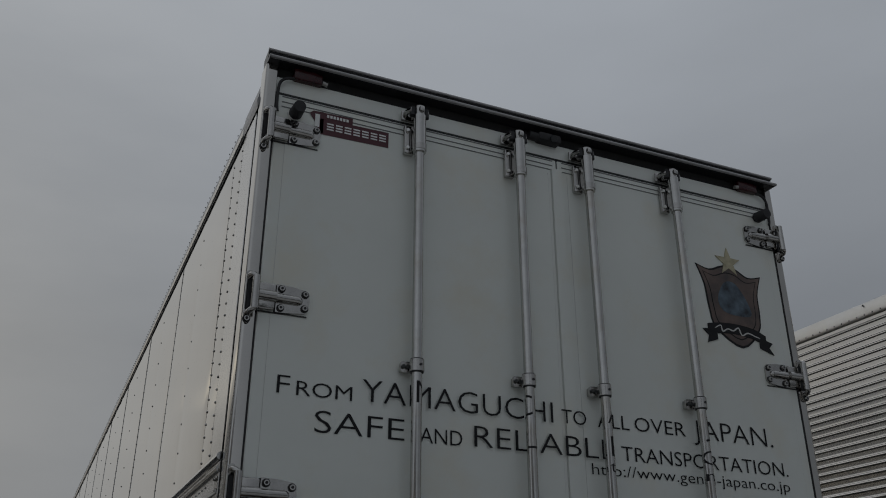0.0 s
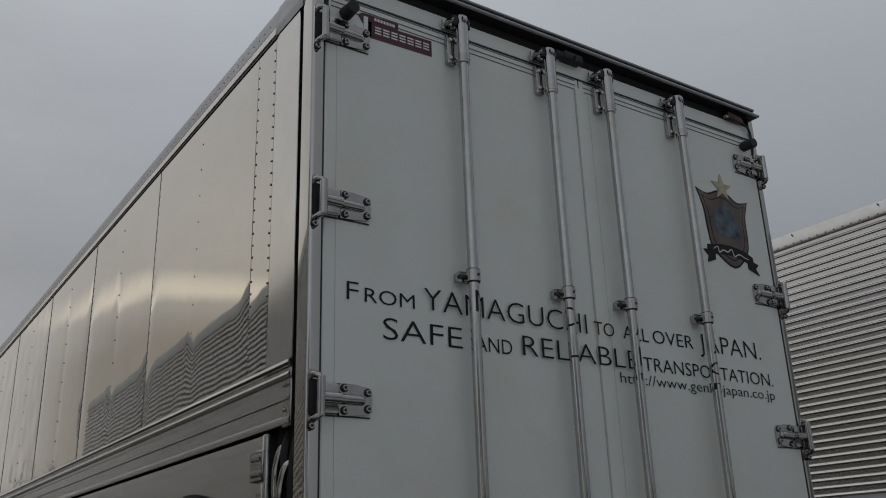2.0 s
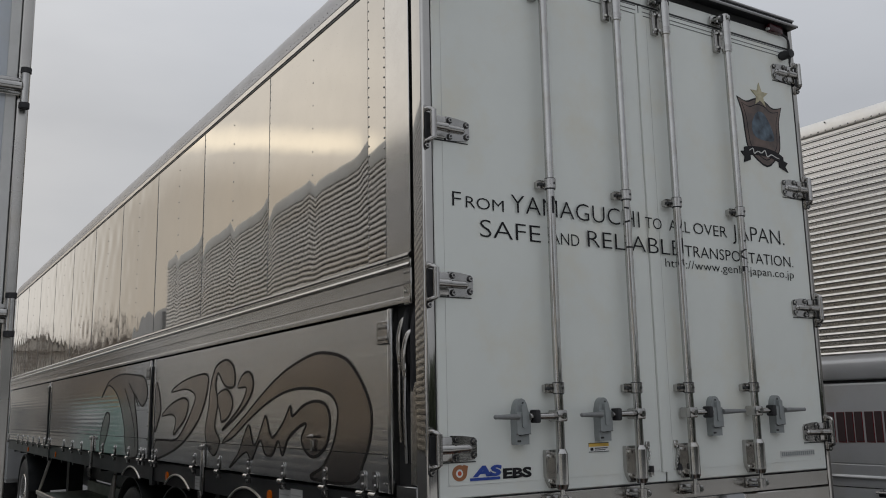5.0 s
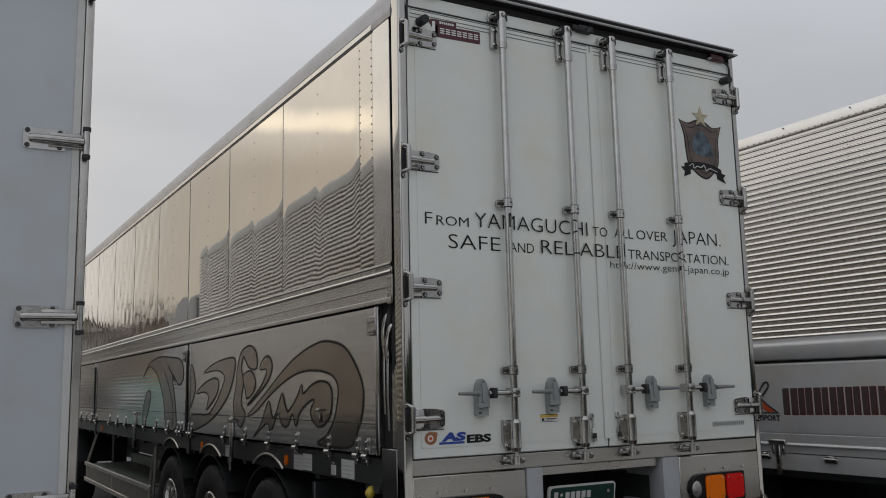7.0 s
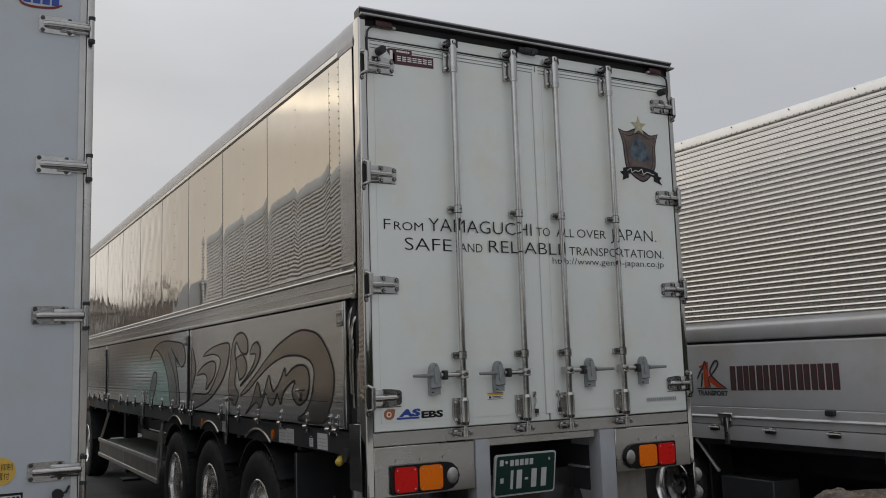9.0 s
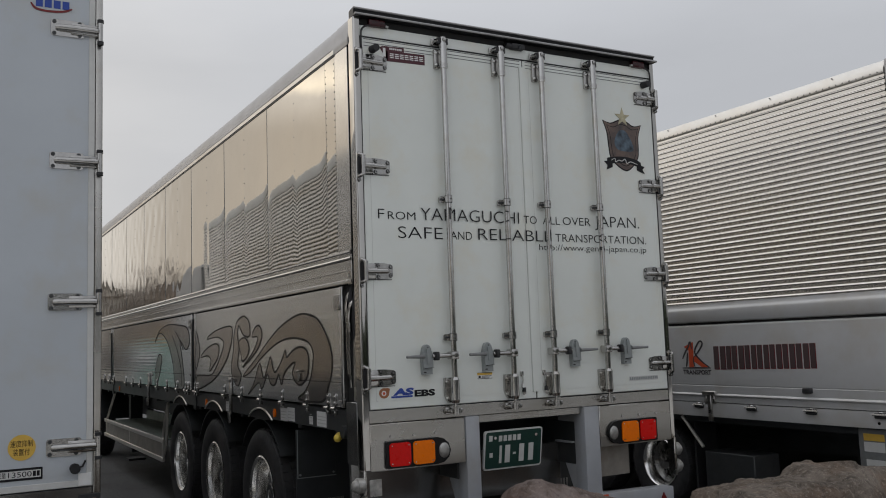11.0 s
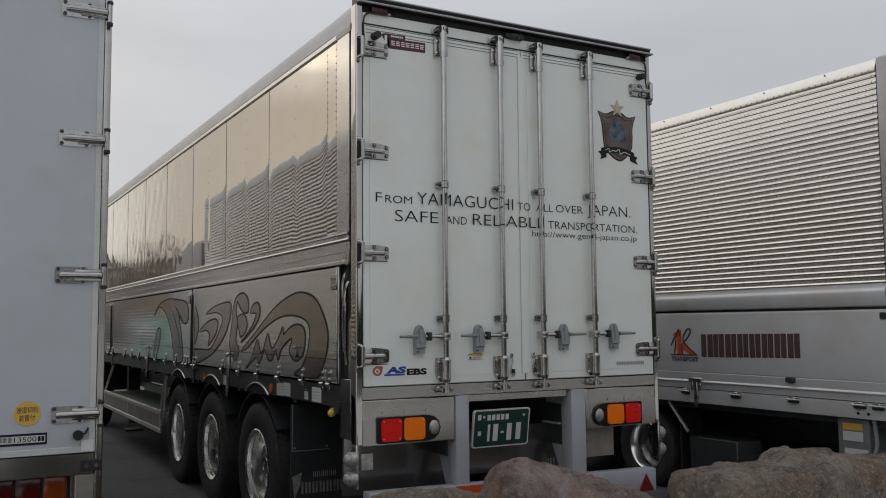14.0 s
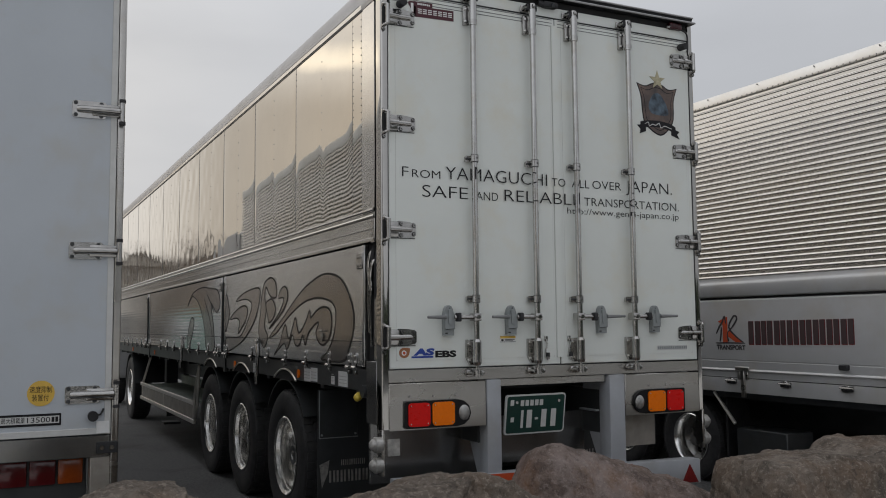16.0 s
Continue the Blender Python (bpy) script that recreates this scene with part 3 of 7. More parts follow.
def build_rear_frame():
    # corner posts, rounded at the outer edge
    arc = [(0.014 - 0.014 * math.cos(radians(a)), 0.014 - 0.014 * math.sin(radians(a))) for a in range(0, 91, 15)]
    sec = [(0.0427, 0.078), (0.0, 0.078)] + arc + [(0.0427, 0.0)]
    for x, s in ((0.0, 1), (W, -1)):
        bm = bmesh.new()
        profile_up(bm, [(x + s * px, py) for px, py in sec], 0.93, 3.736)
        post = part("corner_post", bm, M_POST, trailer, "polished stainless rear corner post, rounded at its edge", smooth=30)
        # near-black block paints the shade in the gap beside the post
        bm = bmesh.new()
        box(bm, x + s * 0.028, x + s * 0.05, 0.0795, 0.108, 0.95, 3.60)
        part("gap_shade", bm, M_DARK, post, smooth=False)
        # plain end panel beside the post
        bm = bmesh.new()
        box(bm, min(x, x + s * 0.03), max(x, x + s * 0.03), 0.109, 0.3155, 2.245, 3.600, 0.002, 1)
        part("end_panel", bm, M_END, trailer, "plain polished end panel")
        # narrow cover strip behind it at gate height; near-black block for the recess shade
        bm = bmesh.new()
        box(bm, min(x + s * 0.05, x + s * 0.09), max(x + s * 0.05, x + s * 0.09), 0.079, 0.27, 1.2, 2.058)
        part("latch_recess_shade", bm, M_DARK, trailer, smooth=False)
    # sill and header
    bm = bmesh.new()
    box(bm, 0.0430, W - 0.0430, 0.004, 0.08, 1.203, 1.281, 0.004)
    part("rear_sill", bm, M_STEEL, trailer, "brushed stainless sill under the doors")
    bm = bmesh.new()
    box(bm, 0.0430, W - 0.0430, 0.008, 0.08, 3.619, 3.690, 0.003)
    part("door_head", bm, M_DOOR, trailer)
    # near-black block puts in the shade of the hollow under the visor
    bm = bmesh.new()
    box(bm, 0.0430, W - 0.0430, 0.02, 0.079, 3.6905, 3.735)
    part("header_shade_block", bm, M_DARK, trailer, "near-black block for the shaded hollow under the rain visor", smooth=False)
    sec = [(-0.030, 3.738), (-0.038, 3.744), (-0.030, 3.752), (-0.006, 3.754), (-0.006, 3.772), (-0.014, 3.790), (-0.004, 3.794), (0.03, 3.792), (0.065, 3.785), (0.065, 3.738)]
    bm = bmesh.new()
    a = [bm.verts.new((0.002, y, z)) for y, z in sec]
    b = [bm.verts.new((W - 0.002, y, z)) for y, z in sec]
    for k in range(len(sec)):
        bm.faces.new((a[k - 1], a[k], b[k], b[k - 1]))
    bm.faces.new(a[::-1])
    bm.faces.new(b)
    visor = part("rain_visor", bm, M_VISOR, trailer, "dark rain visor with two dull bright lips", smooth=25)
    for y, z, r in ((-0.036, 3.745, 0.0075), (-0.012, 3.790, 0.0065)):
        bm = bmesh.new()
        cyl(bm, (0.0, y, z), (W, y, z), r, 8)
        part("visor_lip", bm, M_ROOF, visor)
    for x, s in ((0.105, 1), (W - 0.105, -1)):
        bm = bmesh.new()
        box(bm, min(x, x + s * 0.115), max(x, x + s * 0.115), -0.018, 0.02, 3.684, 3.733, 0.008, 2)
        lamp = part("marker_lamp", bm, M_MARKER, trailer, "dark red end-outline lamp")
        bm = bmesh.new()
        cyl(bm, (x + s * 0.115, -0.010, 3.697), (x + s * 0.135, -0.010, 3.692), 0.009, 10)
        part("lamp_bulb", bm, M_CLEAR, lamp)
        bm = bmesh.new()
        tube(bm, smooth_line([(x + s * 0.01, -0.006, 3.690), (x - s * 0.030, -0.010, 3.676), (x - s * 0.052, -0.008, 3.645), (x - s * 0.054, -0.006, 3.56), (x - s * 0.050, -0.004, 3.53)], 5), 0.006, 8)
        part("lamp_cable", bm, M_BLACK, trailer)
    # small camera under the visor
    bm = bmesh.new()
    box(bm, 1.175, 1.285, -0.035, 0.02, 3.676, 3.716, 0.01, 2)
    cyl(bm, (1.14, -0.005, 3.70), (1.18, -0.01, 3.695), 0.02, 12)
    unit = part("rear_view_camera", bm, M_BLACK, trailer, "small black reversing camera under the visor")
    bm = bmesh.new()
    cyl(bm, (1.24, -0.034, 3.69), (1.24, -0.045, 3.684), 0.014, 14)
    part("lens", bm, M_GLASS, unit)


def socket_bolt(x, y, z, parent, r=0.0105):
    """A bright round bolt head with a dark socket, looking to the rear."""
    # black ring draws a dark edge round the bolt head
    bm = bmesh.new()
    cyl(bm, (x, y, z), (x, y - 0.003, z), r * 1.3, 14)
    part("dark_ring", bm, M_BLACK, parent, smooth=False)
    bm = bmesh.new()
    cyl(bm, (x, y - 0.002, z), (x, y - 0.011, z), r, 14, r * 0.85)
    head = part("bolt", bm, M_CAST, parent)
    bm = bmesh.new()
    cyl(bm, (x, y - 0.010, z), (x, y - 0.0116, z), r * 0.5, 8)
    part("socket", bm, M_BLACK, parent, smooth=False)
    return head


def hinge_meshes(x, z, s, door):
    """A two-piece strap on the door and a looped pin bracket on the post; s = 1 opens towards +x from the post."""
    at = on_rear(-0.001)
    u = lambda d: x + s * d
    span = lambda a, b: (min(u(a), u(b)), max(u(a), u(b)))
    # outer strap, tapering to its rounded end
    bm = bmesh.new()
    pts = [(u(0.108), z - 0.051), (u(0.16), z - 0.049), (u(0.212), z - 0.042), (u(0.224), z - 0.030), (u(0.224), z + 0.030), (u(0.212), z + 0.042),
           (u(0.16), z + 0.049), (u(0.108), z + 0.051)]
    extrude_poly(bm, pts, at, 0.0, 0.010)
    bmesh.ops.bevel(bm, geom=[e for e in bm.edges if e.is_manifold and e.calc_face_angle(0) > 0.9], offset=0.003, segments=2, affect="EDGES")
    # inner strap with its shoulder towards the pin
    box(bm, *span(0.042, 0.104), -0.020, -0.002, z - 0.047, z + 0.047, 0.006, 2)
    tube(bm, [(u(0.040), -0.024, z), (u(0.105), -0.022, z)], 0.019, 12)
    tube(bm, [(u(0.103), -0.014, z), (u(0.112), -0.014, z), (u(0.175), -0.012, z), (u(0.186), -0.010, z)], 0.0165, 12)
    ball(bm, (u(0.186), -0.010, z), 0.0165, 2, (1.0, 0.8, 1))
    strap = part("hinge", bm, M_CAST, door, "stainless strap hinge")
    # black strips draw the joint in the strap and the shade below its edge
    bm = bmesh.new()
    box(bm, *span(0.1035, 0.1085), -0.005, -0.0005, z - 0.050, z + 0.050)
    box(bm, *span(0.046, 0.220), -0.006, -0.0005, z - 0.0545, z - 0.0505)
    part("strap_joint_and_shade", bm, M_BLACK, door, smooth=False)
    # post bracket: plate, two arms and the upright barrel
    bm = bmesh.new()
    extrude_poly(bm, rounded(*span(0.002, 0.027), z - 0.100, z + 0.088, 0.0115, 4), at, 0.0, 0.006)
    for e in (1, -1):
        tube(bm, [(u(0.014), -0.004, z + e * 0.070), (u(0.016), -0.024, z + e * 0.068), (u(0.024), -0.037, z + e * 0.062), (u(0.031), -0.039, z + e * 0.055)], 0.0105, 10)
    cyl(bm, (u(0.031), -0.039, z - 0.060), (u(0.031), -0.039, z + 0.060), 0.0135, 16)
    part("pin", bm, M_CAST, door, "upright hinge barrel on its looped bracket")
    # black plate paints in the shaded opening between plate and barrel
    bm = bmesh.new()
    box(bm, *span(0.006, 0.036), -0.012, -0.0075, z - 0.055, z + 0.055, 0.004)
    part("bracket_shade_plate", bm, M_BLACK, door)
    for du, dv, dy in ((0.125, 0.035, 0.010), (0.125, -0.035, 0.010), (0.209, 0.026, 0.010), (0.209, -0.026, 0.010), (0.014, -0.088, 0.006)):
        socket_bolt(u(du), -0.001 - dy, z + dv, door)
    return strap


ROD_X = (0.612, 1.060, 1.391, 1.846)


def build_doors():
    at = on_rear(0.0)
    doors = []
    for k, (x0, x1) in enumerate(((0.0505, 1.271), (1.276, 2.4395))):
        bm = bmesh.new()
        box(bm, x0, x1, 0.0, 0.06, 1.286, 3.608, 0.004)
        door = part("rear_door", bm, M_DOOR, trailer, "white painted rear door with steel lock rods")
        doors.append(door)
        bm = bmesh.new()
        inset = rounded(x0 + 0.045, x1 - 0.045, 1.335, 3.535, 0.012, 2)
        extrude_poly(bm, inset, at, 0.0, 0.0022)
        part("door_skin", bm, M_DOOR, door, smooth=False)
        # dark grey strips drawn on the face for the shadow in three grooves
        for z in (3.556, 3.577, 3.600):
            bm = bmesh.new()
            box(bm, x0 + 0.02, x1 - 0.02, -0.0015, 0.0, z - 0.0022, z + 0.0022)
            part("groove_shadow_strip", bm, M_GROOVE, door, smooth=False)
        bm = bmesh.new()
        for zz0, zz1, xx0, xx1 in ((1.3345, 1.3375, x0 + 0.045, x1 - 0.045), (1.3345, 3.535, x0 + 0.0435, x0 + 0.0465), (1.3345, 3.535, x1 - 0.0465, x1 - 0.0435)):
            box(bm, xx0, xx1, -0.0012, 0.0, zz0, zz1)
        part("panel_line", bm, M_GASKET, door, smooth=False)
        # rubber seal in the joint round the door
        bm = bmesh.new()
        for a, b, c, d in ((x0 - (0.0072 if k == 0 else 0.002), x0 - 0.0003, 1.2815, 3.6185), (x1 + 0.0003, x1 + (0.0072 if k else 0.002), 1.2815, 3.6185), (x0, x1, 1.2815, 1.2858), (x0, x1, 3.6082, 3.6185)):
            box(bm, a, b, 0.0035, 0.05, c, d)
        part("door_seal", bm, M_BLACK, door, smooth=False)
    left, right = doors
    bm = bmesh.new()
    extrude_poly(bm, rounded(1.243, 1.292, 1.33, 3.56, 0.004, 1), at, 0.0, 0.009)
    part("centre_strip", bm, M_DOOR, left, "white overlapping strip between the doors", smooth=False)
    bm = bmesh.new()
    for x in (1.2415, 1.2935):
        box(bm, x - 0.0012, x + 0.0012, -0.003, 0.0, 1.33, 3.56)
    part("strip_edge", bm, M_GASKET, left, smooth=False)
    for z in (3.45, 2.782, 2.127, 1.476):
        hinge_meshes(0.0, z, 1, left)
        hinge_meshes(W, z, -1, right)
    # lock rods with their guides, cams and handles
    for i, x in enumerate(ROD_X):
        door, s = (left, -1) if i < 2 else (right, 1)
        yr = -0.055
        bm = bmesh.new()
        cyl(bm, (x + 0.003, yr, 1.30), (x + 0.001, yr, 3.655), 0.0188, 18)
        cyl(bm, (x + 0.001, yr, 3.455), (x + 0.001, yr, 3.622), 0.0255, 18)
        cyl(bm, (x + 0.003, yr, 1.235), (x + 0.003, yr, 1.30), 0.010, 12)
        cyl(bm, (x + 0.003, yr, 1.296), (x + 0.003, yr, 1.316), 0.022, 18, 0.029)
        cyl(bm, (x + 0.003, yr, 1.316), (x + 0.003, yr, 1.440), 0.029, 18)
        cyl(bm, (x + 0.003, yr, 1.440), (x + 0.003, yr, 1.458), 0.029, 18, 0.020)
        part("lock_rod", bm, M_ROD, door, "long satin steel lock rod")
        bm = bmesh.new()
        # top cam and keeper
        cyl(bm, (x + 0.001, yr, 3.622), (x + 0.001, yr, 3.664), 0.021, 14)
        box(bm, x - 0.010, x + 0.012, yr - 0.030, yr, 3.632, 3.656, 0.006, 2)
        box(bm, x - 0.060, x + 0.044, -0.014, -0.002, 3.618, 3.662, 0.004, 2)
        for dx in (-0.046, 0.034):
            tube(bm, [(x + dx, -0.010, 3.640), (x + dx, -0.036, 3.642), (x + dx * 0.72, yr - 0.006, 3.642)], 0.011, 10)
        part("top_cam", bm, M_CAST, door, "stainless locking cam")
        for dx in (-0.030, 0.028):
            bm = bmesh.new()
            cyl(bm, (x + dx, yr + 0.002, 3.620), (x + dx, yr + 0.002, 3.658), 0.0125, 12)
            part("knuckle", bm, M_BLACK, door)
        bm = bmesh.new()
        # upper and lower bearing plates
        for z0, z1 in ((3.46, 3.59), (1.305, 1.455)):
            if z0 > 2:
                box(bm, x - 0.050, x - 0.008, -0.024, -0.001, z0, z1, 0.006, 2)
                cyl(bm, (x + 0.002, yr, z0 + 0.004), (x + 0.002, yr, z0 + 0.030), 0.0272, 18)
            else:
                extrude_poly(bm, [(x - 0.052, z1 - 0.004), (x - 0.048, z1), (x + 0.006, z1), (x + 0.006, z0 - 0.006), (x - 0.026, z0 - 0.006), (x - 0.040, z0 + 0.016), (x - 0.052, z0 + 0.042)], at, 0.0, 0.024)
            box(bm, x - 0.024, x - 0.014, yr - 0.004, -0.004, z0 + 0.010, z1 - 0.010, 0.003)
            part("rod_bearing", bm, M_CAST, door, "stainless rod bearing plate")
            if z0 > 2:
                bm = bmesh.new()
                extrude_poly(bm, rounded(x - 0.030, x - 0.0255, z0 + 0.012, z1 - 0.012, 0.002, 2), at, 0.020, 0.0252)
                part("bearing_slot", bm, M_BLACK, door, smooth=False)
            for zz in (z0 + 0.025, z1 - 0.025):
                bm = bmesh.new()
                cyl(bm, (x - 0.038, -0.024, zz), (x - 0.038, -0.033, zz), 0.009, 10, 0.007)
                part("bolt", bm, M_RIM, door)
            bm = bmesh.new()
        # bottom cam
        box(bm, x - 0.046, x + 0.040, -0.012, 0.003, 1.226, 1.270, 0.004, 2)
        cyl(bm, (x + 0.003, yr, 1.228), (x + 0.003, yr, 1.272), 0.021, 14)
        for dx in (-0.040, 0.036):
            tube(bm, [(x + dx, -0.008, 1.246), (x + dx, -0.036, 1.247), (x + dx * 0.75, yr - 0.010, 1.248)], 0.0125, 10)
        ball(bm, (x + 0.040, yr + 0.004, 1.250), 0.017, 2)
        part("bottom_cam", bm, M_CAST, door, "stainless locking cam")
        for z in (2.592, 1.708):
            bm = bmesh.new()
            extrude_poly(bm, rounded(x - 0.050, x + 0.004, z - 0.020, z + 0.020, 0.010, 4), at, 0.020, 0.030)
            box(bm, x - 0.046, x - 0.020, -0.021, -0.001, z - 0.016, z + 0.016, 0.003)
            box(bm, x - 0.016, x + 0.016, yr, -0.001, z - 0.015, z + 0.015, 0.004, 2)
            cyl(bm, (x + 0.002, yr, z - 0.021), (x + 0.002, yr, z + 0.021), 0.0262, 18)
            part("rod_guide", bm, M_CAST, door, "small bolted rod guide")
            bm = bmesh.new()
            cyl(bm, (x + 0.002, yr, z - 0.0245), (x + 0.002, yr, z + 0.0245), 0.024, 16)
            part("guide_collar", bm, M_BLACK, door)
            for dx in (-0.040, -0.025):
                bm = bmesh.new()
                cyl(bm, (x + dx, -0.030, z), (x + dx, -0.038, z), 0.0075, 8)
                part("bolt", bm, M_FRAME, door)
            bm = bmesh.new()
            cyl(bm, (x + 0.006, yr - 0.025, z), (x + 0.006, yr - 0.0285, z), 0.005, 8)
            part("grub_screw", bm, M_BLACK, door)
        # handle: arm from the rod, black collar, grip, and its grey lock box
        zc, xb = 1.594, x + s * (0.178 if i < 2 else 0.198)
        bm = bmesh.new()
        box(bm, x - 0.026, x + 0.026, yr - 0.028, -0.012, zc - 0.024, zc + 0.024, 0.007, 2)
        cyl(bm, (x, yr, zc), (x + s * 0.150, yr + 0.004, zc), 0.015, 12, 0.013)
        cyl(bm, (x, yr - 0.026, zc), (x, yr - 0.038, zc), 0.013, 12)
        part("handle", bm, M_CAST, door, "chrome handle arm")
        bm = bmesh.new()
        box(bm, min(x + s * 0.110, x + s * 0.136), max(x + s * 0.110, x + s * 0.136), yr - 0.022, yr + 0.026, zc - 0.027, zc + 0.027, 0.007, 2)
        part("collar", bm, M_BLACK, door)
        bm = bmesh.new()
        cyl(bm, (xb + s * 0.030, yr + 0.003, zc), (xb + s * 0.158, yr - 0.016, zc + 0.001), 0.0125, 14, 0.0085)
        ball(bm, (xb + s * 0.158, yr - 0.016, zc + 0.001), 0.0095, 2, (0.8, 1, 1))
        part("grip", bm, M_GRIP, door, "dark grey tapered grip")
        bm = bmesh.new()
        shield = [(xb - 0.033, zc - 0.112), (xb + 0.033, zc - 0.112), (xb + 0.035, zc - 0.02), (xb + 0.034, zc + 0.018), (xb + 0.026, zc + 0.050), (xb + 0.015, zc + 0.068),
                  (xb, zc + 0.074), (xb - 0.015, zc + 0.068), (xb - 0.026, zc + 0.050), (xb - 0.034, zc + 0.018), (xb - 0.035, zc - 0.02)]
        extrude_poly(bm, shield, at, 0.0, 0.036)
        bmesh.ops.bevel(bm, geom=[e for e in bm.edges if e.is_manifold and e.calc_face_angle(0) > 0.9], offset=0.006, segments=2, affect="EDGES")
        part("lock_box", bm, M_HANDLE, door, "grey lock box")
        bm = bmesh.new()
        extrude_poly(bm, rounded(xb - 0.034, xb + 0.034, zc - 0.072, zc + 0.020, 0.008, 2), on_rear(-0.034), 0.0, 0.014)
        bmesh.ops.bevel(bm, geom=[e for e in bm.edges if e.is_manifold and e.calc_face_angle(0) > 0.9], offset=0.005, segments=2, affect="EDGES")
        part("lock_body", bm, M_HANDLE, door)
        bm = bmesh.new()
        extrude_poly(bm, rounded(xb - 0.011, xb + 0.013, zc - 0.045, zc + 0.052, 0.011, 4), on_rear(-0.036), 0.0, 0.018)
        bmesh.ops.bevel(bm, geom=[e for e in bm.edges if e.is_manifold and e.calc_face_angle(0) > 0.9], offset=0.003, segments=2, affect="EDGES")
        part("latch_plate", bm, M_HANDLE, door)
        bm = bmesh.new()
        extrude_poly(bm, [(xb - 0.020, zc - 0.076), (xb + 0.034, zc - 0.071), (xb + 0.034, zc - 0.0685), (xb - 0.020, zc - 0.0725)], on_rear(-0.036), 0.0, 0.0135)
        part("latch_slit", bm, M_BLACK, door, smooth=False)
        bm = bmesh.new()
        extrude_poly(bm, rounded(xb - 0.028, xb - 0.010, zc - 0.102, zc - 0.094, 0.003, 2), on_rear(-0.036), 0.0, 0.002)
        part("key_slot", bm, M_BLACK, door, smooth=False)
        bm = bmesh.new()
        cyl(bm, (xb - s * 0.004, -0.036, zc + 0.056), (xb - s * 0.004, -0.039, zc + 0.056), 0.004, 8)
        part("pivot", bm, M_BLACK, door)
    # little hold-back chains by the joint
    for x in (1.155, 1.335):
        door = left if x < 1.27 else right
        bm = bmesh.new()
        for k in range(9):
            ball(bm, (x + 0.006 * math.sin(k), -0.012, 1.44 - 0.015 * k), 0.0075, 1, (0.7, 1, 1.2))
        box(bm, x - 0.012, x + 0.012, -0.014, -0.001, 1.435, 1.47, 0.004)
        cyl(bm, (x + 0.012, -0.012, 1.32), (x + 0.012, -0.012, 1.345), 0.011, 10)
        part("hold_back_chain", bm, M_CAST, door, "short hold-back chain")
        bm = bmesh.new()
        cyl(bm, (x + 0.008, -0.014, 1.335), (x + 0.008, -0.014, 1.362), 0.0135, 12)
        part("chain_end", bm, M_BLACK, door, "black rubber end of the chain")
    # rubber stops at the top corners
    for x, zb, door in ((0.124, 3.532, left), (2.362, 3.553, right)):
        bm = bmesh.new()
        cyl(bm, (x, 0.0, zb), (x, -0.012, zb), 0.02, 14)
        cyl(bm, (x, -0.01, zb), (x, -0.075, zb - 0.005), 0.026, 16, 0.023)
        part("door_buffer", bm, M_BLACK, door, "black rubber buffer")
    # writing
    ink = 0.0045
    words = (("F", 0.136, 0.180, 2.455, 0.064), ("ROM", 0.203, 0.398, 2.455, 0.050), ("YAMAGUCHI", 0.432, 1.185, 2.457, 0.080),
             ("TO", 1.222, 1.330, 2.461, 0.054), ("ALL", 1.385, 1.530, 2.463, 0.056), ("OVER", 1.555, 1.800, 2.464, 0.056), ("JAPAN.", 1.840, 2.250, 2.460, 0.079),
             ("SAFE", 0.272, 0.592, 2.337, 0.076), ("AND", 0.650, 0.812, 2.338, 0.054), ("RELIABLE", 0.856, 1.448, 2.340, 0.077), ("TRANSPORTATION.", 1.484, 2.308, 2.344, 0.056),
             ("http://www.genki-japan.co.jp", 1.345, 2.305, 2.283, 0.042))
    for body, u0, u1, v0, h in words:
        mid = (u0 + u1) / 2
        lettering("lettering", body, at, u0, u1, v0, h, M_INK, left if mid < 1.27 else right, "black printed slogan", thin=-0.011 if h > 0.06 else -0.006, d=ink + (0.0065 if 1.2 < u0 < 1.29 or body in ("RELIABLE", "YAMAGUCHI") else 0))
        for i, x in enumerate(ROD_X):
            if u0 < x + 0.019 and u1 > x - 0.016:
                ink_on_rod(body, u0, u1, v0, h, x + 0.002, -0.055, 0.0188, M_INK, left if i < 2 else right, -0.011 if h > 0.06 else -0.006)
    slant = lambda u, v, d=0.0: at(u + 0.22 * (v - 1.366), v, d)
    lettering("lettering", "AS", slant, 0.205, 0.342, 1.366, 0.037, M_BLUE, left, "bold slanted blue letters", thin=0.06, d=ink)
    bars("underline", at, [(0.193, 0.338, 1.349, 1.360)], M_BLUE, left, d=ink)
    lettering("lettering", "EBS", at, 0.352, 0.497, 1.352, 0.036, M_INK, left, "bold black letters", thin=0.05, d=ink)
    bm = bmesh.new()
    ring = [(0.145 + 0.034 * math.cos(a), 1.382 + 0.031 * math.sin(a)) for a in [radians(d) for d in range(60, 361, 15)]]
    extrude_poly(bm, ring + [(0.184, 1.408), (0.16, 1.414)], at, 0.002, ink)
    part("badge", bm, M_COPPER, left, "copper snail-shaped badge", smooth=False)
    bm = bmesh.new()
    extrude_poly(bm, circle(0.143, 1.381, 0.016, 18), at, 0.002, ink + 0.001)
    part("badge_ring", bm, M_WHITE, left, smooth=False)
    bm = bmesh.new()
    extrude_poly(bm, circle(0.143, 1.381, 0.009, 14), at, 0.002, ink + 0.002)
    part("badge_eye", bm, M_ORANGE, left, smooth=False)
    # maker's plate: maroon panel, writing left as bars
    bm = bmesh.new()
    extrude_poly(bm, [(0.222, 3.472), (0.502, 3.478), (0.502, 3.546), (0.222, 3.540)], at, 0.002, ink)
    extrude_poly(bm, [(0.235, 3.541), (0.352, 3.544), (0.352, 3.572), (0.235, 3.569)], at, 0.002, ink)
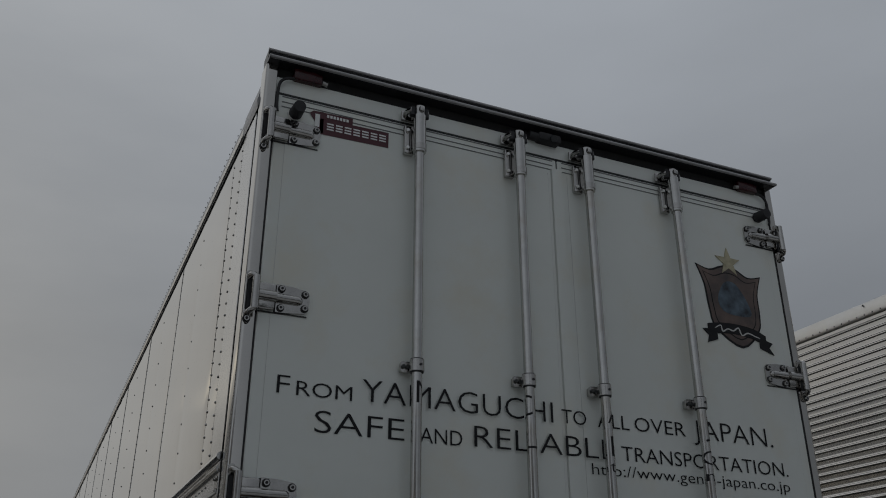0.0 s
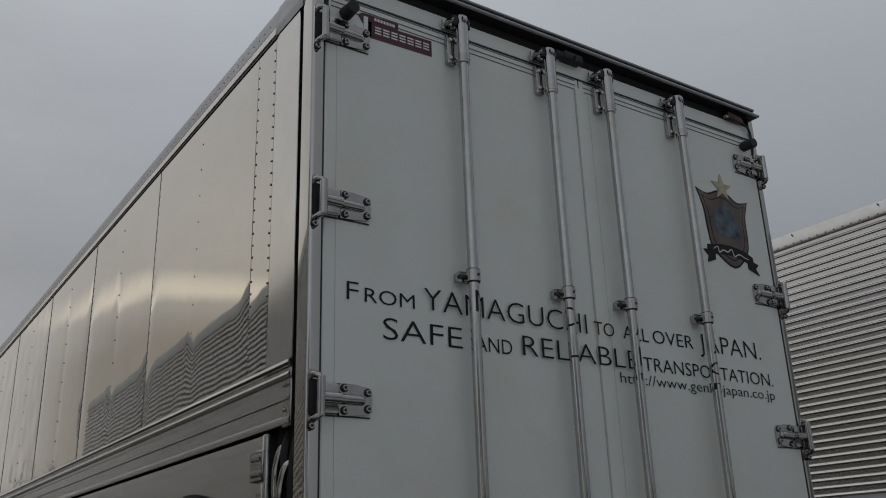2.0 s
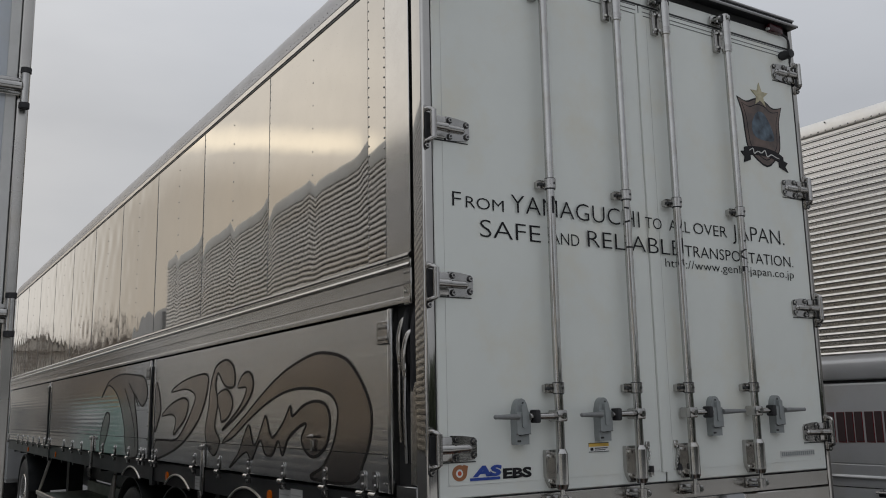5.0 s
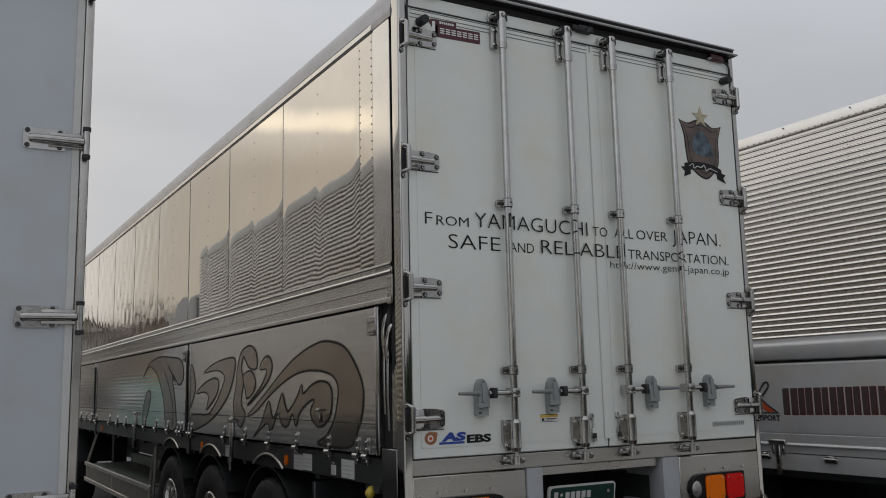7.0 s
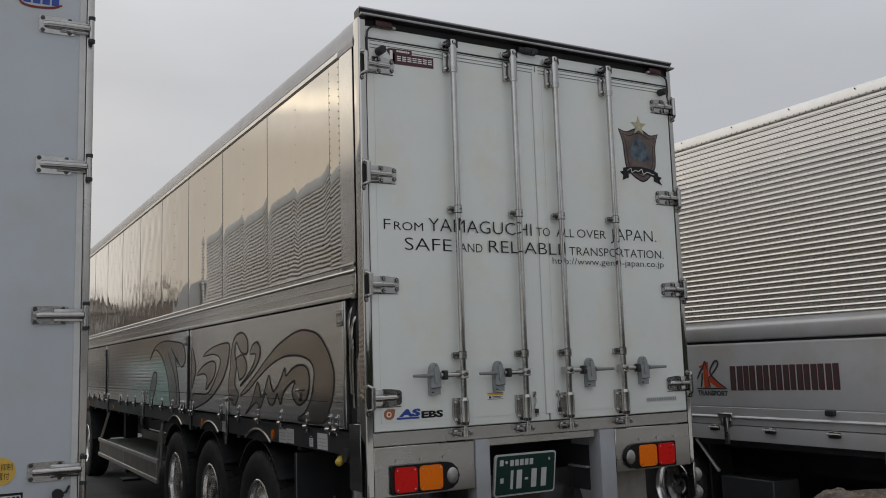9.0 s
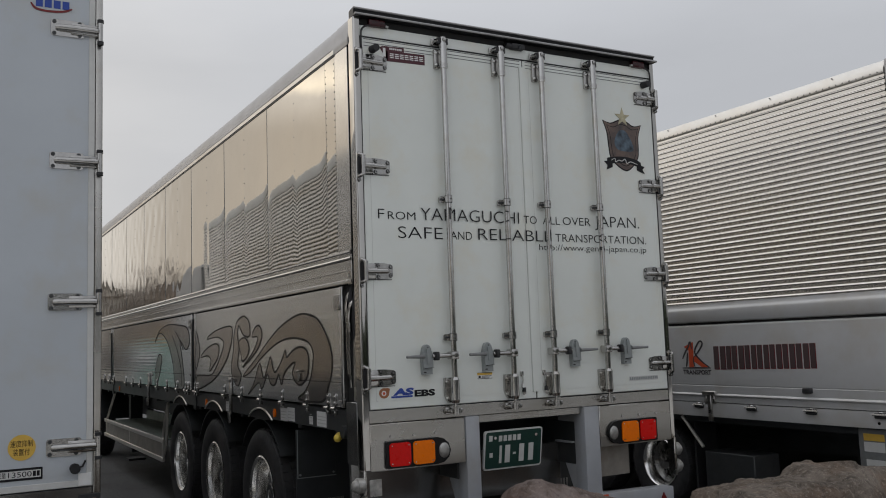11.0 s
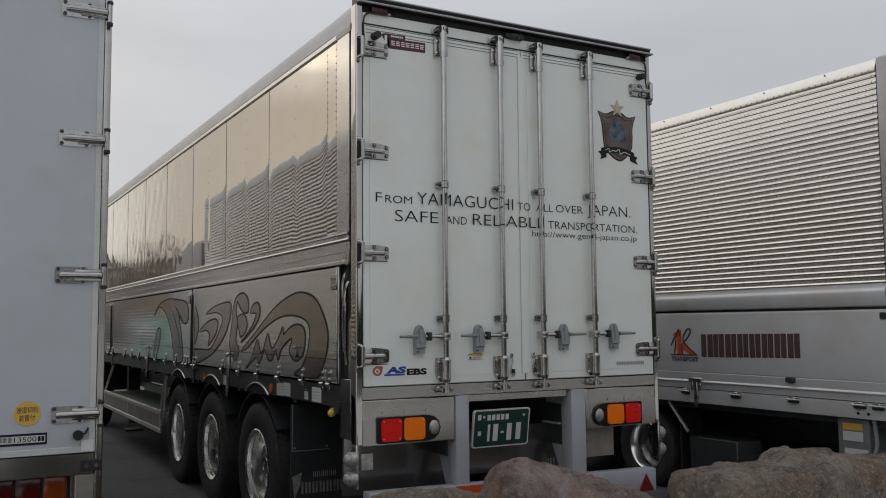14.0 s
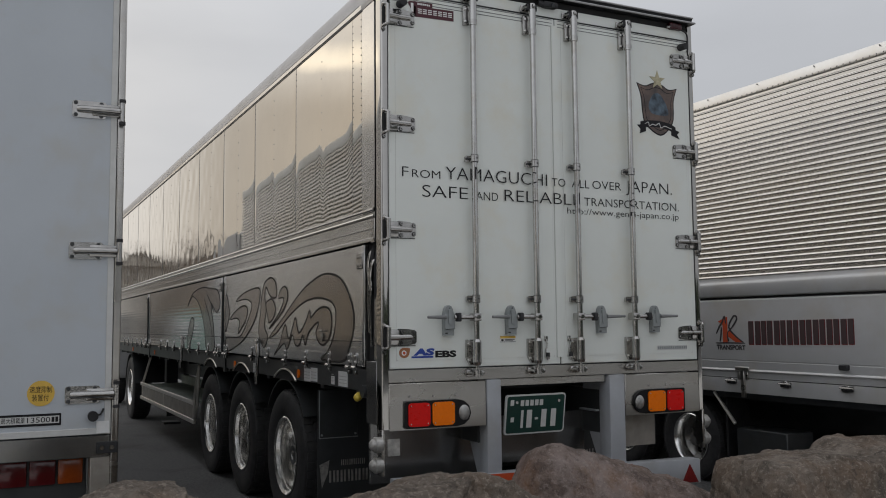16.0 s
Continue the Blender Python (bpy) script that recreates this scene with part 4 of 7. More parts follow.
    extrude_poly(bm, [(0.180, 3.556), (0.196, 3.568), (0.236, 3.570), (0.236, 3.478), (0.214, 3.470), (0.203, 3.520)], at, 0.002, ink)
    part("maker_plate", bm, M_MAROON, left, "maroon maker's plate with white bars", smooth=False)
    white = [(0.250 + 0.0355 * k, 0.277 + 0.0355 * k, 3.494 + 0.0006 * k + dz, 3.500 + 0.0006 * k + dz) for k in range(7) for dz in (0.002, 0.014, 0.026)]
    white += [(0.248 + 0.013 * k, 0.257 + 0.013 * k, 3.550, 3.562) for k in range(7)] + [(0.202, 0.220, 3.500, 3.556)]
    for row in white:
        bars("plate_bar", at, [row], M_WHITE, left, d=ink + 0.001)
    # warning label and load label
    bm = bmesh.new()
    extrude_poly(bm, rounded(0.812, 0.925, 1.437, 1.472, 0.002, 1), at, 0.002, 0.0042)
    part("warning_label", bm, M_WHITE, left, "small white and yellow warning label", smooth=False)
    bars("label_band", at, [(0.812, 0.925, 1.458, 1.472)], M_STICKER, left, d=0.005)
    bars("label_line", at, [(0.845, 0.918, 1.449, 1.453), (0.845, 0.905, 1.442, 1.445), (0.820, 0.836, 1.441, 1.454), (0.812, 0.925, 1.4715, 1.474), (0.812, 0.925, 1.435, 1.4375)], M_INK, left, d=0.0052)
    bm = bmesh.new()
    extrude_poly(bm, rounded(2.075, 2.345, 1.358, 1.390, 0.002, 1), at, 0.002, 0.0042)
    part("load_label", bm, M_GASKET, right, "grey load label with unreadable writing", smooth=False)
    bars("label_line", at, [(2.082 + 0.0165 * k, 2.0945 + 0.0165 * k, 1.364, 1.384) for k in range(16)], M_HANDLE, right, d=0.005)
    # shield emblem
    outer = smooth_line([(1.958, 3.252), (2.03, 3.236), (2.10, 3.262), (2.145, 3.266), (2.19, 3.256), (2.25, 3.228), (2.325, 3.244)], 4)
    outer += smooth_line([(2.325, 3.244), (2.293, 3.15), (2.290, 3.05), (2.270, 2.97), (2.165, 2.882), (2.03, 2.955), (2.003, 3.05), (1.992, 3.16), (1.958, 3.252)], 4)[1:-1]
    def shrink(f):
        return [(2.146 + (u - 2.146) * f, 3.08 + (v - 3.08) * f) for u, v in outer]
    for f, d, mat, n in ((1.0, 0.0046, M_INK, "emblem"), (0.95, 0.0052, M_SHIELD, "emblem_face"), (0.82, 0.0056, M_INK, "emblem_border"), (0.79, 0.006, M_SHIELD, "emblem_field")):
        bm = bmesh.new()
        extrude_poly(bm, shrink(f), at, 0.002, d)
        part(n, bm, mat, right, "smoky shield-shaped emblem film" if n == "emblem" else "", smooth=False)
    bm = bmesh.new()
    extrude_poly(bm, smooth_line([(2.10, 3.175), (2.15, 3.19), (2.19, 3.16), (2.225, 3.10), (2.235, 3.04), (2.15, 3.03), (2.08, 3.045), (2.06, 3.10)], 4, True), at, 0.002, 0.0066)
    part("emblem_centre", bm, M_SHIELD_DARK, right, smooth=False)
    star = [(2.146 + (0.072 if k % 2 == 0 else 0.029) * math.sin(math.pi * k / 5), 3.285 + (0.072 if k % 2 == 0 else 0.029) * math.cos(math.pi * k / 5)) for k in range(10)]
    bm = bmesh.new()
    extrude_poly(bm, star, at, 0.002, 0.0070)
    part("emblem_star", bm, M_GOLD, right, "pale gold star", smooth=False)
    ribbon_top = smooth_line([(1.985, 2.972), (2.06, 2.985), (2.15, 2.988), (2.24, 2.978), (2.30, 2.955)], 4)
    ribbon_low = [(u, v - 0.048) for u, v in ribbon_top]
    bm = bmesh.new()
    extrude_poly(bm, ribbon_top + ribbon_low[::-1], at, 0.002, 0.0074)
    extrude_poly(bm, [(1.955, 2.945), (2.03, 2.955), (2.03, 2.905), (1.975, 2.885), (1.985, 2.918)], at, 0.002, 0.0070)
    extrude_poly(bm, [(2.262, 2.945), (2.335, 2.925), (2.312, 2.902), (2.335, 2.872), (2.262, 2.895)], at, 0.002, 0.0070)
    part("emblem_ribbon", bm, M_INK, right, "black ribbon with a thin pale stroke", smooth=False)
    bm = bmesh.new()
    ribbon(bm, smooth_line([(2.02, 2.955), (2.053, 2.972), (2.06, 2.945), (2.09, 2.960), (2.12, 2.955), (2.15, 2.972), (2.165, 2.94), (2.20, 2.955), (2.24, 2.945), (2.265, 2.94)], 4), at, 0.006, 0.007, 0.0082)
    part("ribbon_stroke", bm, M_GASKET, right, smooth=False)


def swirl(gate, name, loops, lines, at):
    for pts in loops:
        bm = bmesh.new()
        extrude_poly(bm, smooth_line(pts, 5, True), at, 0.0, 0.0013)
        part(name, bm, M_SWIRL, gate, "smoked brown scrollwork film", smooth=False)
        bm = bmesh.new()
        edge = smooth_line(pts, 5, True)
        ribbon(bm, edge + edge[:1], at, 0.0155, 0.001, 0.0021)
        part("outline", bm, M_OUTLINE, gate, smooth=False)
    for pts in lines:
        bm = bmesh.new()
        ribbon(bm, smooth_line(pts, 5), at, 0.0145, 0.001, 0.0021)
        part("outline", bm, M_OUTLINE, gate, smooth=False)


def build_gates():
    spans = ((0.275, 4.115), (4.21, 9.09), (9.185, LEN - 0.05))
    for x, s in ((0.0, -1), (W, 1)):
        gates = []
        for a, b in spans:
            # ribbed section, a little hollow between the ribs
            sec = []
            n = 18
            step = (2.053 - 1.292) / n
            for k in range(n):
                z0 = 1.292 + k * step
                sec += [(0.0, z0 + 0.002), (0.0002, z0 + 0.006), (0.0003, z0 + step * 0.5), (0.0002, z0 + step - 0.006), (0.0, z0 + step - 0.002)]
            sec += [(-0.035, 2.053), (-0.035, 1.292)]
            bm = bmesh.new()
            profile_along_y(bm, [(x + s * o, zz) for o, zz in sec], a + 0.036, b - 0.036, closed=True)
            gate = part("side_gate", bm, M_GATE if a < 1 else M_GATE_BRIGHT, trailer, "ribbed aluminium drop side", smooth=25)
            gates.append(gate)
            for y0, y1 in ((a, a + 0.0355), (b - 0.0355, b)):
                bm = bmesh.new()
                box(bm, min(x - s * 0.035, x + s * 0.006), max(x - s * 0.035, x + s * 0.006), y0, y1, 1.290, 2.055, 0.006, 2)
                part("gate_end_rail", bm, M_SIDERAIL, gate)
            bm = bmesh.new()
            for yy in (a + 0.06, b - 0.06):
                for k in range(7):
                    for dy in (-0.011, 0.011):
                        ball(bm, (x + s * 0.0035, yy + dy, 1.33 + 0.107 * k), 0.0055, 1, (0.6, 1, 1))
            part("gate_rivets", bm, M_CAST, gate, kind="stuff")
            bm = bmesh.new()
            box(bm, x - 0.0042 if s < 0 else x, x if s < 0 else x + 0.0042, a + 0.04, b - 0.04, 1.446, 1.450)
            part("gate_joint", bm, M_DARK, gate, smooth=False)
            # hinge clips along the foot
            ys = [a + 0.15, a + 0.265] + [a + 0.66 + 0.52 * k for k in range(int((b - a - 0.9) / 0.52))] + [b - 0.12, b - 0.03]
            for y in ys:
                bm = bmesh.new()
                face = lambda u, v, d=0.0: (x + s * (d + 0.002), u, v)
                extrude_poly(bm, rounded(y - 0.022, y + 0.022, 1.292, 1.375, 0.018, 4), face, 0.0, 0.006)
                box(bm, min(x - s * 0.01, x + s * 0.014), max(x - s * 0.01, x + s * 0.014), y - 0.018, y + 0.018, 1.238, 1.268, 0.004)
                part("foot_hinge", bm, M_CAST, gate, "small steel foot hinge")
                bm = bmesh.new()
                cyl(bm, (x + s * 0.014, y - 0.030, 1.280), (x + s * 0.014, y + 0.030, 1.280), 0.0125, 12)
                part("hinge_roll", bm, M_RIM, gate)
                for dz in (1.355, 1.318):
                    bm = bmesh.new()
                    cyl(bm, (x + s * 0.007, y, dz), (x + s * 0.013, y, dz), 0.007, 8)
                    part("bolt", bm, M_RIM, gate)
            # corner catch
            bm = bmesh.new()
            box(bm, min(x, x + s * 0.014), max(x, x + s * 0.014), a + 0.01, a + 0.115, 1.905, 2.005, 0.004)
            for dy in (0.03, 0.06, 0.09):
                for dz in (1.93, 1.98):
                    cyl(bm, (x + s * 0.012, a + dy, dz), (x + s * 0.020, a + dy, dz), 0.010, 8)
            part("gate_catch", bm, M_CAST, gate, "bolted steel catch")
        # posts between the gates
        for y in (4.1625, 9.1375):
            bm = bmesh.new()
            box(bm, min(x - s * 0.04, x - s * 0.01), max(x - s * 0.04, x - s * 0.01), y - 0.045, y + 0.045, 1.1, 2.058)
            tube(bm, [(x + s * 0.004, y - 0.01, 2.0), (x + s * 0.012, y - 0.012, 1.85), (x + s * 0.01, y - 0.008, 1.6), (x + s * 0.008, y - 0.01, 1.3)], 0.011, 8)
            part("gate_post", bm, M_FRAME, trailer, "dark post with a slim catch lever")
        if s > 0:
            continue
        at = lambda u, v, d=0.0: (-0.0007 - d, u, v)
        arch = [(2.44, 1.46), (2.06, 1.61), (1.80, 1.72), (1.56, 1.81), (1.33, 1.87), (1.07, 1.91), (0.87, 1.90), (0.70, 1.86), (0.57, 1.77), (0.49, 1.68), (0.46, 1.60), (0.48, 1.50),
                (0.54, 1.41), (0.66, 1.315), (1.10, 1.315), (0.97, 1.37), (0.86, 1.46), (0.81, 1.56), (0.80, 1.64), (0.86, 1.70), (0.98, 1.73), (1.14, 1.745), (1.31, 1.745), (1.50, 1.725),
                (1.74, 1.67), (2.00, 1.585), (2.25, 1.49)]
        flame = [(2.30, 1.312), (2.15, 1.40), (2.06, 1.50), (1.98, 1.56), (1.91, 1.46), (1.85, 1.47), (1.77, 1.56), (1.715, 1.61), (1.66, 1.53), (1.60, 1.50), (1.46, 1.58), (1.37, 1.66),
                 (1.34, 1.61), (1.20, 1.66), (1.06, 1.68), (0.93, 1.66), (0.885, 1.58), (0.93, 1.47), (1.06, 1.415), (1.17, 1.44), (1.22, 1.50), (1.16, 1.57), (1.27, 1.55), (1.40, 1.49),
                 (1.47, 1.41), (1.53, 1.48), (1.62, 1.405), (1.72, 1.41), (1.80, 1.48), (1.93, 1.37), (2.03, 1.41)]
        stem = [(2.62, 1.37), (2.79, 1.49), (2.73, 1.67), (2.70, 1.80), (2.60, 1.92), (2.40, 1.955), (2.26, 1.90), (2.25, 1.79), (2.42, 1.80), (2.55, 1.88), (2.60, 1.80), (2.55, 1.70), (2.60, 1.55), (2.50, 1.46)]
        curl = [(2.56, 1.74), (2.38, 1.775), (2.27, 1.70), (2.32, 1.62), (2.46, 1.58), (2.50, 1.64)]
        hook = [(2.18, 1.78), (2.10, 1.85), (1.98, 1.86), (1.92, 1.79), (2.00, 1.70), (2.20, 1.61), (2.45, 1.53), (2.15, 1.66), (2.03, 1.77)]
        swoosh = [(3.62, 1.79), (3.34, 1.855), (2.98, 1.885), (2.77, 1.875), (2.77, 1.78), (2.86, 1.66), (3.00, 1.56), (3.31, 1.43), (3.69, 1.345), (4.02, 1.31), (4.02, 1.43), (3.80, 1.445),
                  (3.50, 1.45), (3.32, 1.51), (3.11, 1.65), (3.03, 1.75), (3.25, 1.80)]
        loop = [(3.86, 1.62), (3.62, 1.70), (3.33, 1.74), (3.19, 1.71), (3.24, 1.61), (3.41, 1.53), (3.53, 1.49), (3.48, 1.59), (3.60, 1.63)]
        stub = [(4.06, 1.86), (3.96, 1.80), (3.90, 1.67), (3.98, 1.56), (4.06, 1.52)]
        swirl(gates[0], "scrollwork", [arch, flame, stem, curl, hook, swoosh, loop, stub], [], at)
        mane = [(6.04, 1.80), (5.78, 1.93), (5.30, 1.985), (4.75, 1.96), (4.42, 1.92), (4.32, 1.78), (4.48, 1.70), (4.75, 1.80), (4.62, 1.55), (4.58, 1.31), (4.95, 1.31), (5.08, 1.55), (5.30, 1.76), (5.55, 1.87), (5.80, 1.90)]
        leaf = [(6.05, 1.32), (6.00, 1.50), (5.82, 1.65), (5.66, 1.62), (5.76, 1.45), (5.92, 1.33)]
        swirl(gates[1], "scrollwork", [mane, leaf], [[(5.10, 1.86), (4.86, 1.68), (4.70, 1.50), (4.68, 1.32)], [(4.95, 1.90), (4.75, 1.80), (4.6, 1.70)]], at)
        # long latch bar in the middle of the near gate, small pull on its face
        for y in (2.79, 6.35):
            bm = bmesh.new()
            box(bm, -0.022, -0.002, y - 0.028, y + 0.028, 1.12, 1.44, 0.006, 2)
            box(bm, -0.034, -0.018, y - 0.05, y + 0.05, 1.40, 1.43, 0.005)
            cyl(bm, (-0.02, y, 1.05), (-0.02, y, 1.14), 0.022, 12)
            part("latch_bar", bm, M_CAST, trailer, "upright latch bar on the drop side")
        bm = bmesh.new()
        box(bm, -0.016, -0.002, 1.05, 1.085, 1.44, 1.50, 0.004)
        box(bm, -0.03, -0.012, 1.03, 1.10, 1.505, 1.522, 0.005)
        part("gate_pull", bm, M_CAST, gates[0], "small bright pull")
        # two catch levers and hoses in the recess beside the corner post
        for y, z1, z0, out in ((0.225, 1.98, 1.50, 0.006), (0.165, 1.92, 1.42, -0.004)):
            bm = bmesh.new()
            tube(bm, smooth_line([(0.028 + out, y - 0.030, z1 + 0.03), (0.006 + out, y - 0.022, z1 + 0.01), (0.002 + out, y, z1 - 0.05), (0.004 + out, y + 0.004, z1 - 0.13)], 6), 0.012, 10)
            box(bm, out - 0.002, out + 0.016, y - 0.010, y + 0.016, z1 - 0.16, z1 - 0.10, 0.005, 2)
            tube(bm, smooth_line([(0.006 + out, y + 0.004, z1 - 0.13), (0.004 + out, y + 0.006, z1 - 0.3), (0.010 + out, y + 0.004, z0)], 6), 0.0085, 8)
            part("catch_lever", bm, M_POST, trailer, "bright catch lever in the recess by the post")
        for pts in ([(0.045, 0.20, 2.05), (0.022, 0.19, 1.98), (0.026, 0.185, 1.86), (0.02, 0.195, 1.74), (0.04, 0.20, 1.62)],
                    [(0.045, 0.13, 2.05), (0.022, 0.125, 1.95), (0.018, 0.12, 1.82), (0.024, 0.13, 1.72), (0.045, 0.135, 1.66)]):
            bm = bmesh.new()
            tube(bm, smooth_line(pts, 6), 0.017, 8)
            part("hose", bm, M_BLACK, trailer)
        bm = bmesh.new()
        box(bm, 0.012, 0.048, 0.079, 0.150, 1.334, 1.74, 0.003)
        part("recess_cover", bm, M_STEEL, trailer, "polished cover plate below the catch levers")
        bm = bmesh.new()
        box(bm, 0.0, 0.05, 0.082, 0.25, 0.95, 1.33, 0.004)
        part("post_foot_plate", bm, M_SPLASH, trailer, "polished foot plate by the corner post")


def wheel(parent, cx, cy, cz, r, rim_r, out, dish=0.07, width=0.30, disc=None, holes=0):
    """A wheel whose outer face looks along out (-1 or 1) in x."""
    w = width
    k = out
    bm = bmesh.new()
    lathe(bm, [(0.0 - 0.10 * k * out, 0.09), (0.02, 0.09), (0.05, 0.075), (0.06, 0.0)], (cx + k * -0.13, cy, cz), k, 24)
    hub = part("wheel", bm, M_CAST, parent, "wheel with a black tyre and a bright rim")
    bm = bmesh.new()
    prof = [(-w, rim_r), (-w, r * 0.93), (-w + 0.03, r * 0.985), (-w + 0.06, r), (-w * 0.5, r * 1.004), (-0.05, r), (-0.018, r * 0.985), (-0.004, r * 0.94), (0.0, r * 0.86), (-0.002, rim_r * 1.25), (-0.018, rim_r * 1.06), (-0.03, rim_r)]
    lathe(bm, prof, (cx, cy, cz), k, 48)
    # tread blocks
    for i in range(48):
        a = 2 * math.pi * i / 48
        for j in range(4):
            o = -w + 0.045 + j * (w - 0.06) / 4
            m = Matrix.Translation((cx + k * (o + 0.028), cy, cz)) @ Matrix.Rotation(a + 0.03 * (j % 2), 4, "X") @ Matrix.Translation((0, 0, r + 0.003))
            t = bmesh.new()
            bmesh.ops.create_cube(t, size=1.0, matrix=Matrix.Diagonal((0.05, 0.05, 0.012, 1)))
            merge(bm, t, m)
    part("tyre", bm, M_TYRE, hub, "black worn tyre")
    bm = bmesh.new()
    lathe(bm, [(-w, rim_r * 0.98), (-0.16, rim_r * 0.9), (-0.06, rim_r * 0.92), (-0.03, rim_r * 1.02), (-0.012, rim_r * 1.05), (-0.006, rim_r * 1.02), (-0.02, rim_r * 0.96), (-dish, rim_r * 0.9)], (cx, cy, cz), k, 40)
    part("rim", bm, M_RIM, hub, "bright polished rim")
    bm = bmesh.new()
    lathe(bm, [(-dish, rim_r * 0.9), (-dish - 0.05, rim_r * 0.72), (-dish - 0.055, rim_r * 0.55), (-dish - 0.03, rim_r * 0.40), (-dish - 0.03, 0.06)], (cx, cy, cz), k, 40)
    part("disc", bm, disc or M_RIM, hub)
    # near-black discs stand in for the shade in the hand holes
    for i in range(holes):
        bm = bmesh.new()
        a = 2 * math.pi * (i + 0.5) / holes
        p = (cx + k * (-dish - 0.062), cy + rim_r * 0.66 * math.cos(a), cz + rim_r * 0.66 * math.sin(a))
        cyl(bm, p, (p[0] + k * 0.014, p[1], p[2]), 0.026, 12)
        part("hand_hole", bm, M_DARK, hub)
    for i in range(10):
        bm = bmesh.new()
        a = 2 * math.pi * i / 10
        p = (cx + k * (-dish - 0.03), cy + rim_r * 0.50 * math.cos(a), cz + rim_r * 0.50 * math.sin(a))
        cyl(bm, p, (p[0] + k * 0.035, p[1], p[2]), 0.016, 6)
        part("wheel_nut", bm, M_CAST, hub)
    return hub


def build_running_gear():
    for x in (0.02, W - 0.06):
        bm = bmesh.new()
        box(bm, x, x + 0.04, 0.27, LEN, 1.135, 1.275, 0.004)
        part("side_rail", bm, M_FRAME, trailer, "black lower side rail", smooth=False)
    for x in (0.70, 1.66):
        bm = bmesh.new()
        box(bm, x, x + 0.10, 0.1, LEN, 0.80, 1.098, 0.006)
        part("chassis_rail", bm, M_FRAME, trailer, "black chassis rail", smooth=False)
    for k in range(18):
        bm = bmesh.new()
        box(bm, 0.061, W - 0.061, 0.5 + 0.72 * k, 0.58 + 0.72 * k, 1.1, 1.28)
        part("cross_bearer", bm, M_FRAME, trailer, smooth=False)
    bm = bmesh.new()
    box(bm, 0.06, W - 0.06, 0.1, LEN, 1.281, 1.289)
    part("load_floor", bm, M_FRAME, trailer, smooth=False)
    for cy in (2.10, 3.52, 4.88):
        bm = bmesh.new()
        cyl(bm, (0.1, cy, 0.52), (W - 0.1, cy, 0.52), 0.075, 16)
        part("axle", bm, M_FRAME, trailer)
        wheel(trailer, 0.025, cy, 0.52, 0.515, 0.295, -1, dish=0.15, width=0.34)
        wheel(trailer, W - 0.025, cy, 0.52, 0.515, 0.295, 1, dish=0.05, width=0.34)
        for x0, x1 in ((0.03, 0.36), (W - 0.36, W - 0.03)):
            bm = bmesh.new()
            rows = []
            for k in range(13):
                a = radians(35 + 110 * k / 12)
                y, z = cy + 0.60 * math.cos(a), 0.52 + 0.60 * math.sin(a)
                rows.append([bm.verts.new((x0, y, z)), bm.verts.new((x1, y, z)), bm.verts.new((x1, cy + 0.612 * math.cos(a), 0.52 + 0.612 * math.sin(a))), bm.verts.new((x0, cy + 0.612 * math.cos(a), 0.52 + 0.612 * math.sin(a)))])
            for a, b in zip(rows, rows[1:]):
                for k in range(4):
                    bm.faces.new((a[k], a[(k + 1) % 4], b[(k + 1) % 4], b[k]))
            guard = part("mudguard", bm, M_FRAME, trailer, "dark curved mudguard with a grey rim")
            bm = bmesh.new()
            xe = x0 if x0 < 1 else x1
            tube(bm, [(xe + (-0.018 if xe < 1 else 0.018), cy - 0.06 + 0.61 * math.cos(radians(d)), 0.60 + 0.61 * math.sin(radians(d))) for d in range(60, 121, 5)], 0.0075, 8)
            part("guard_rim", bm, M_RAIL, guard)
            # near-black sheet stands in for the shade inside the arch notch
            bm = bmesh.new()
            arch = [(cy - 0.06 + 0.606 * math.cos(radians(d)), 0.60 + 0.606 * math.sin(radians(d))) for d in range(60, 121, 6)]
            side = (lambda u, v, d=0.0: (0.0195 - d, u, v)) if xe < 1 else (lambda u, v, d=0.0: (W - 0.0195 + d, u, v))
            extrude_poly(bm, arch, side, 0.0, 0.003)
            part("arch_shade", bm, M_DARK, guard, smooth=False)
    # side markers, labels, lamps on the chassis rail
    for y in (1.684, 3.72, 8.6, 10.9):
        bm = bmesh.new()
        extrude_poly(bm, circle(y, 1.188, 0.024, 18, 0.032), lambda u, v, d=0.0: (0.02 - d, u, v), 0.0, 0.012)
        part("side_marker", bm, M_AMBER, trailer, "amber side marker lamp")
    for y0, y1, z0, z1 in ((1.405, 1.55, 1.142, 1.235), (1.25, 1.395, 1.148, 1.245), (0.885, 0.945, 1.15, 1.205), (0.63, 0.80, 1.145, 1.245), (2.90, 3.04, 1.14, 1.225)):
        bm = bmesh.new()
        box(bm, 0.016, 0.02, y0, y1, z0, z1)
        label = part("chassis_label", bm, M_WHITE, trailer, "pale paper label with unreadable lines", smooth=False)
        bars("label_line", (lambda u, v, d=0.0: (0.016 - d, u, v)), [(y0 + 0.01, y1 - 0.012, z0 + 0.02 + 0.022 * k, z0 + 0.026 + 0.022 * k) for k in range(3)], M_GASKET, label, d=0.001)
    bm = bmesh.new()
    cyl(bm, (0.02, 0.42, 1.105), (-0.012, 0.37, 1.098), 0.026, 14)
    ball(bm, (-0.012, 0.37, 1.098), 0.026, 2)
    part("hose_coupling_cap", bm, M_YELLOW, trailer, "yellow cap on a hose coupling")
    bm = bmesh.new()
    tube(bm, smooth_line([(0.06, 0.44, 1.2), (0.04, 0.34, 1.12), (0.03, 0.38, 1.11), (0.01, 0.42, 1.105)], 5), 0.018, 8)
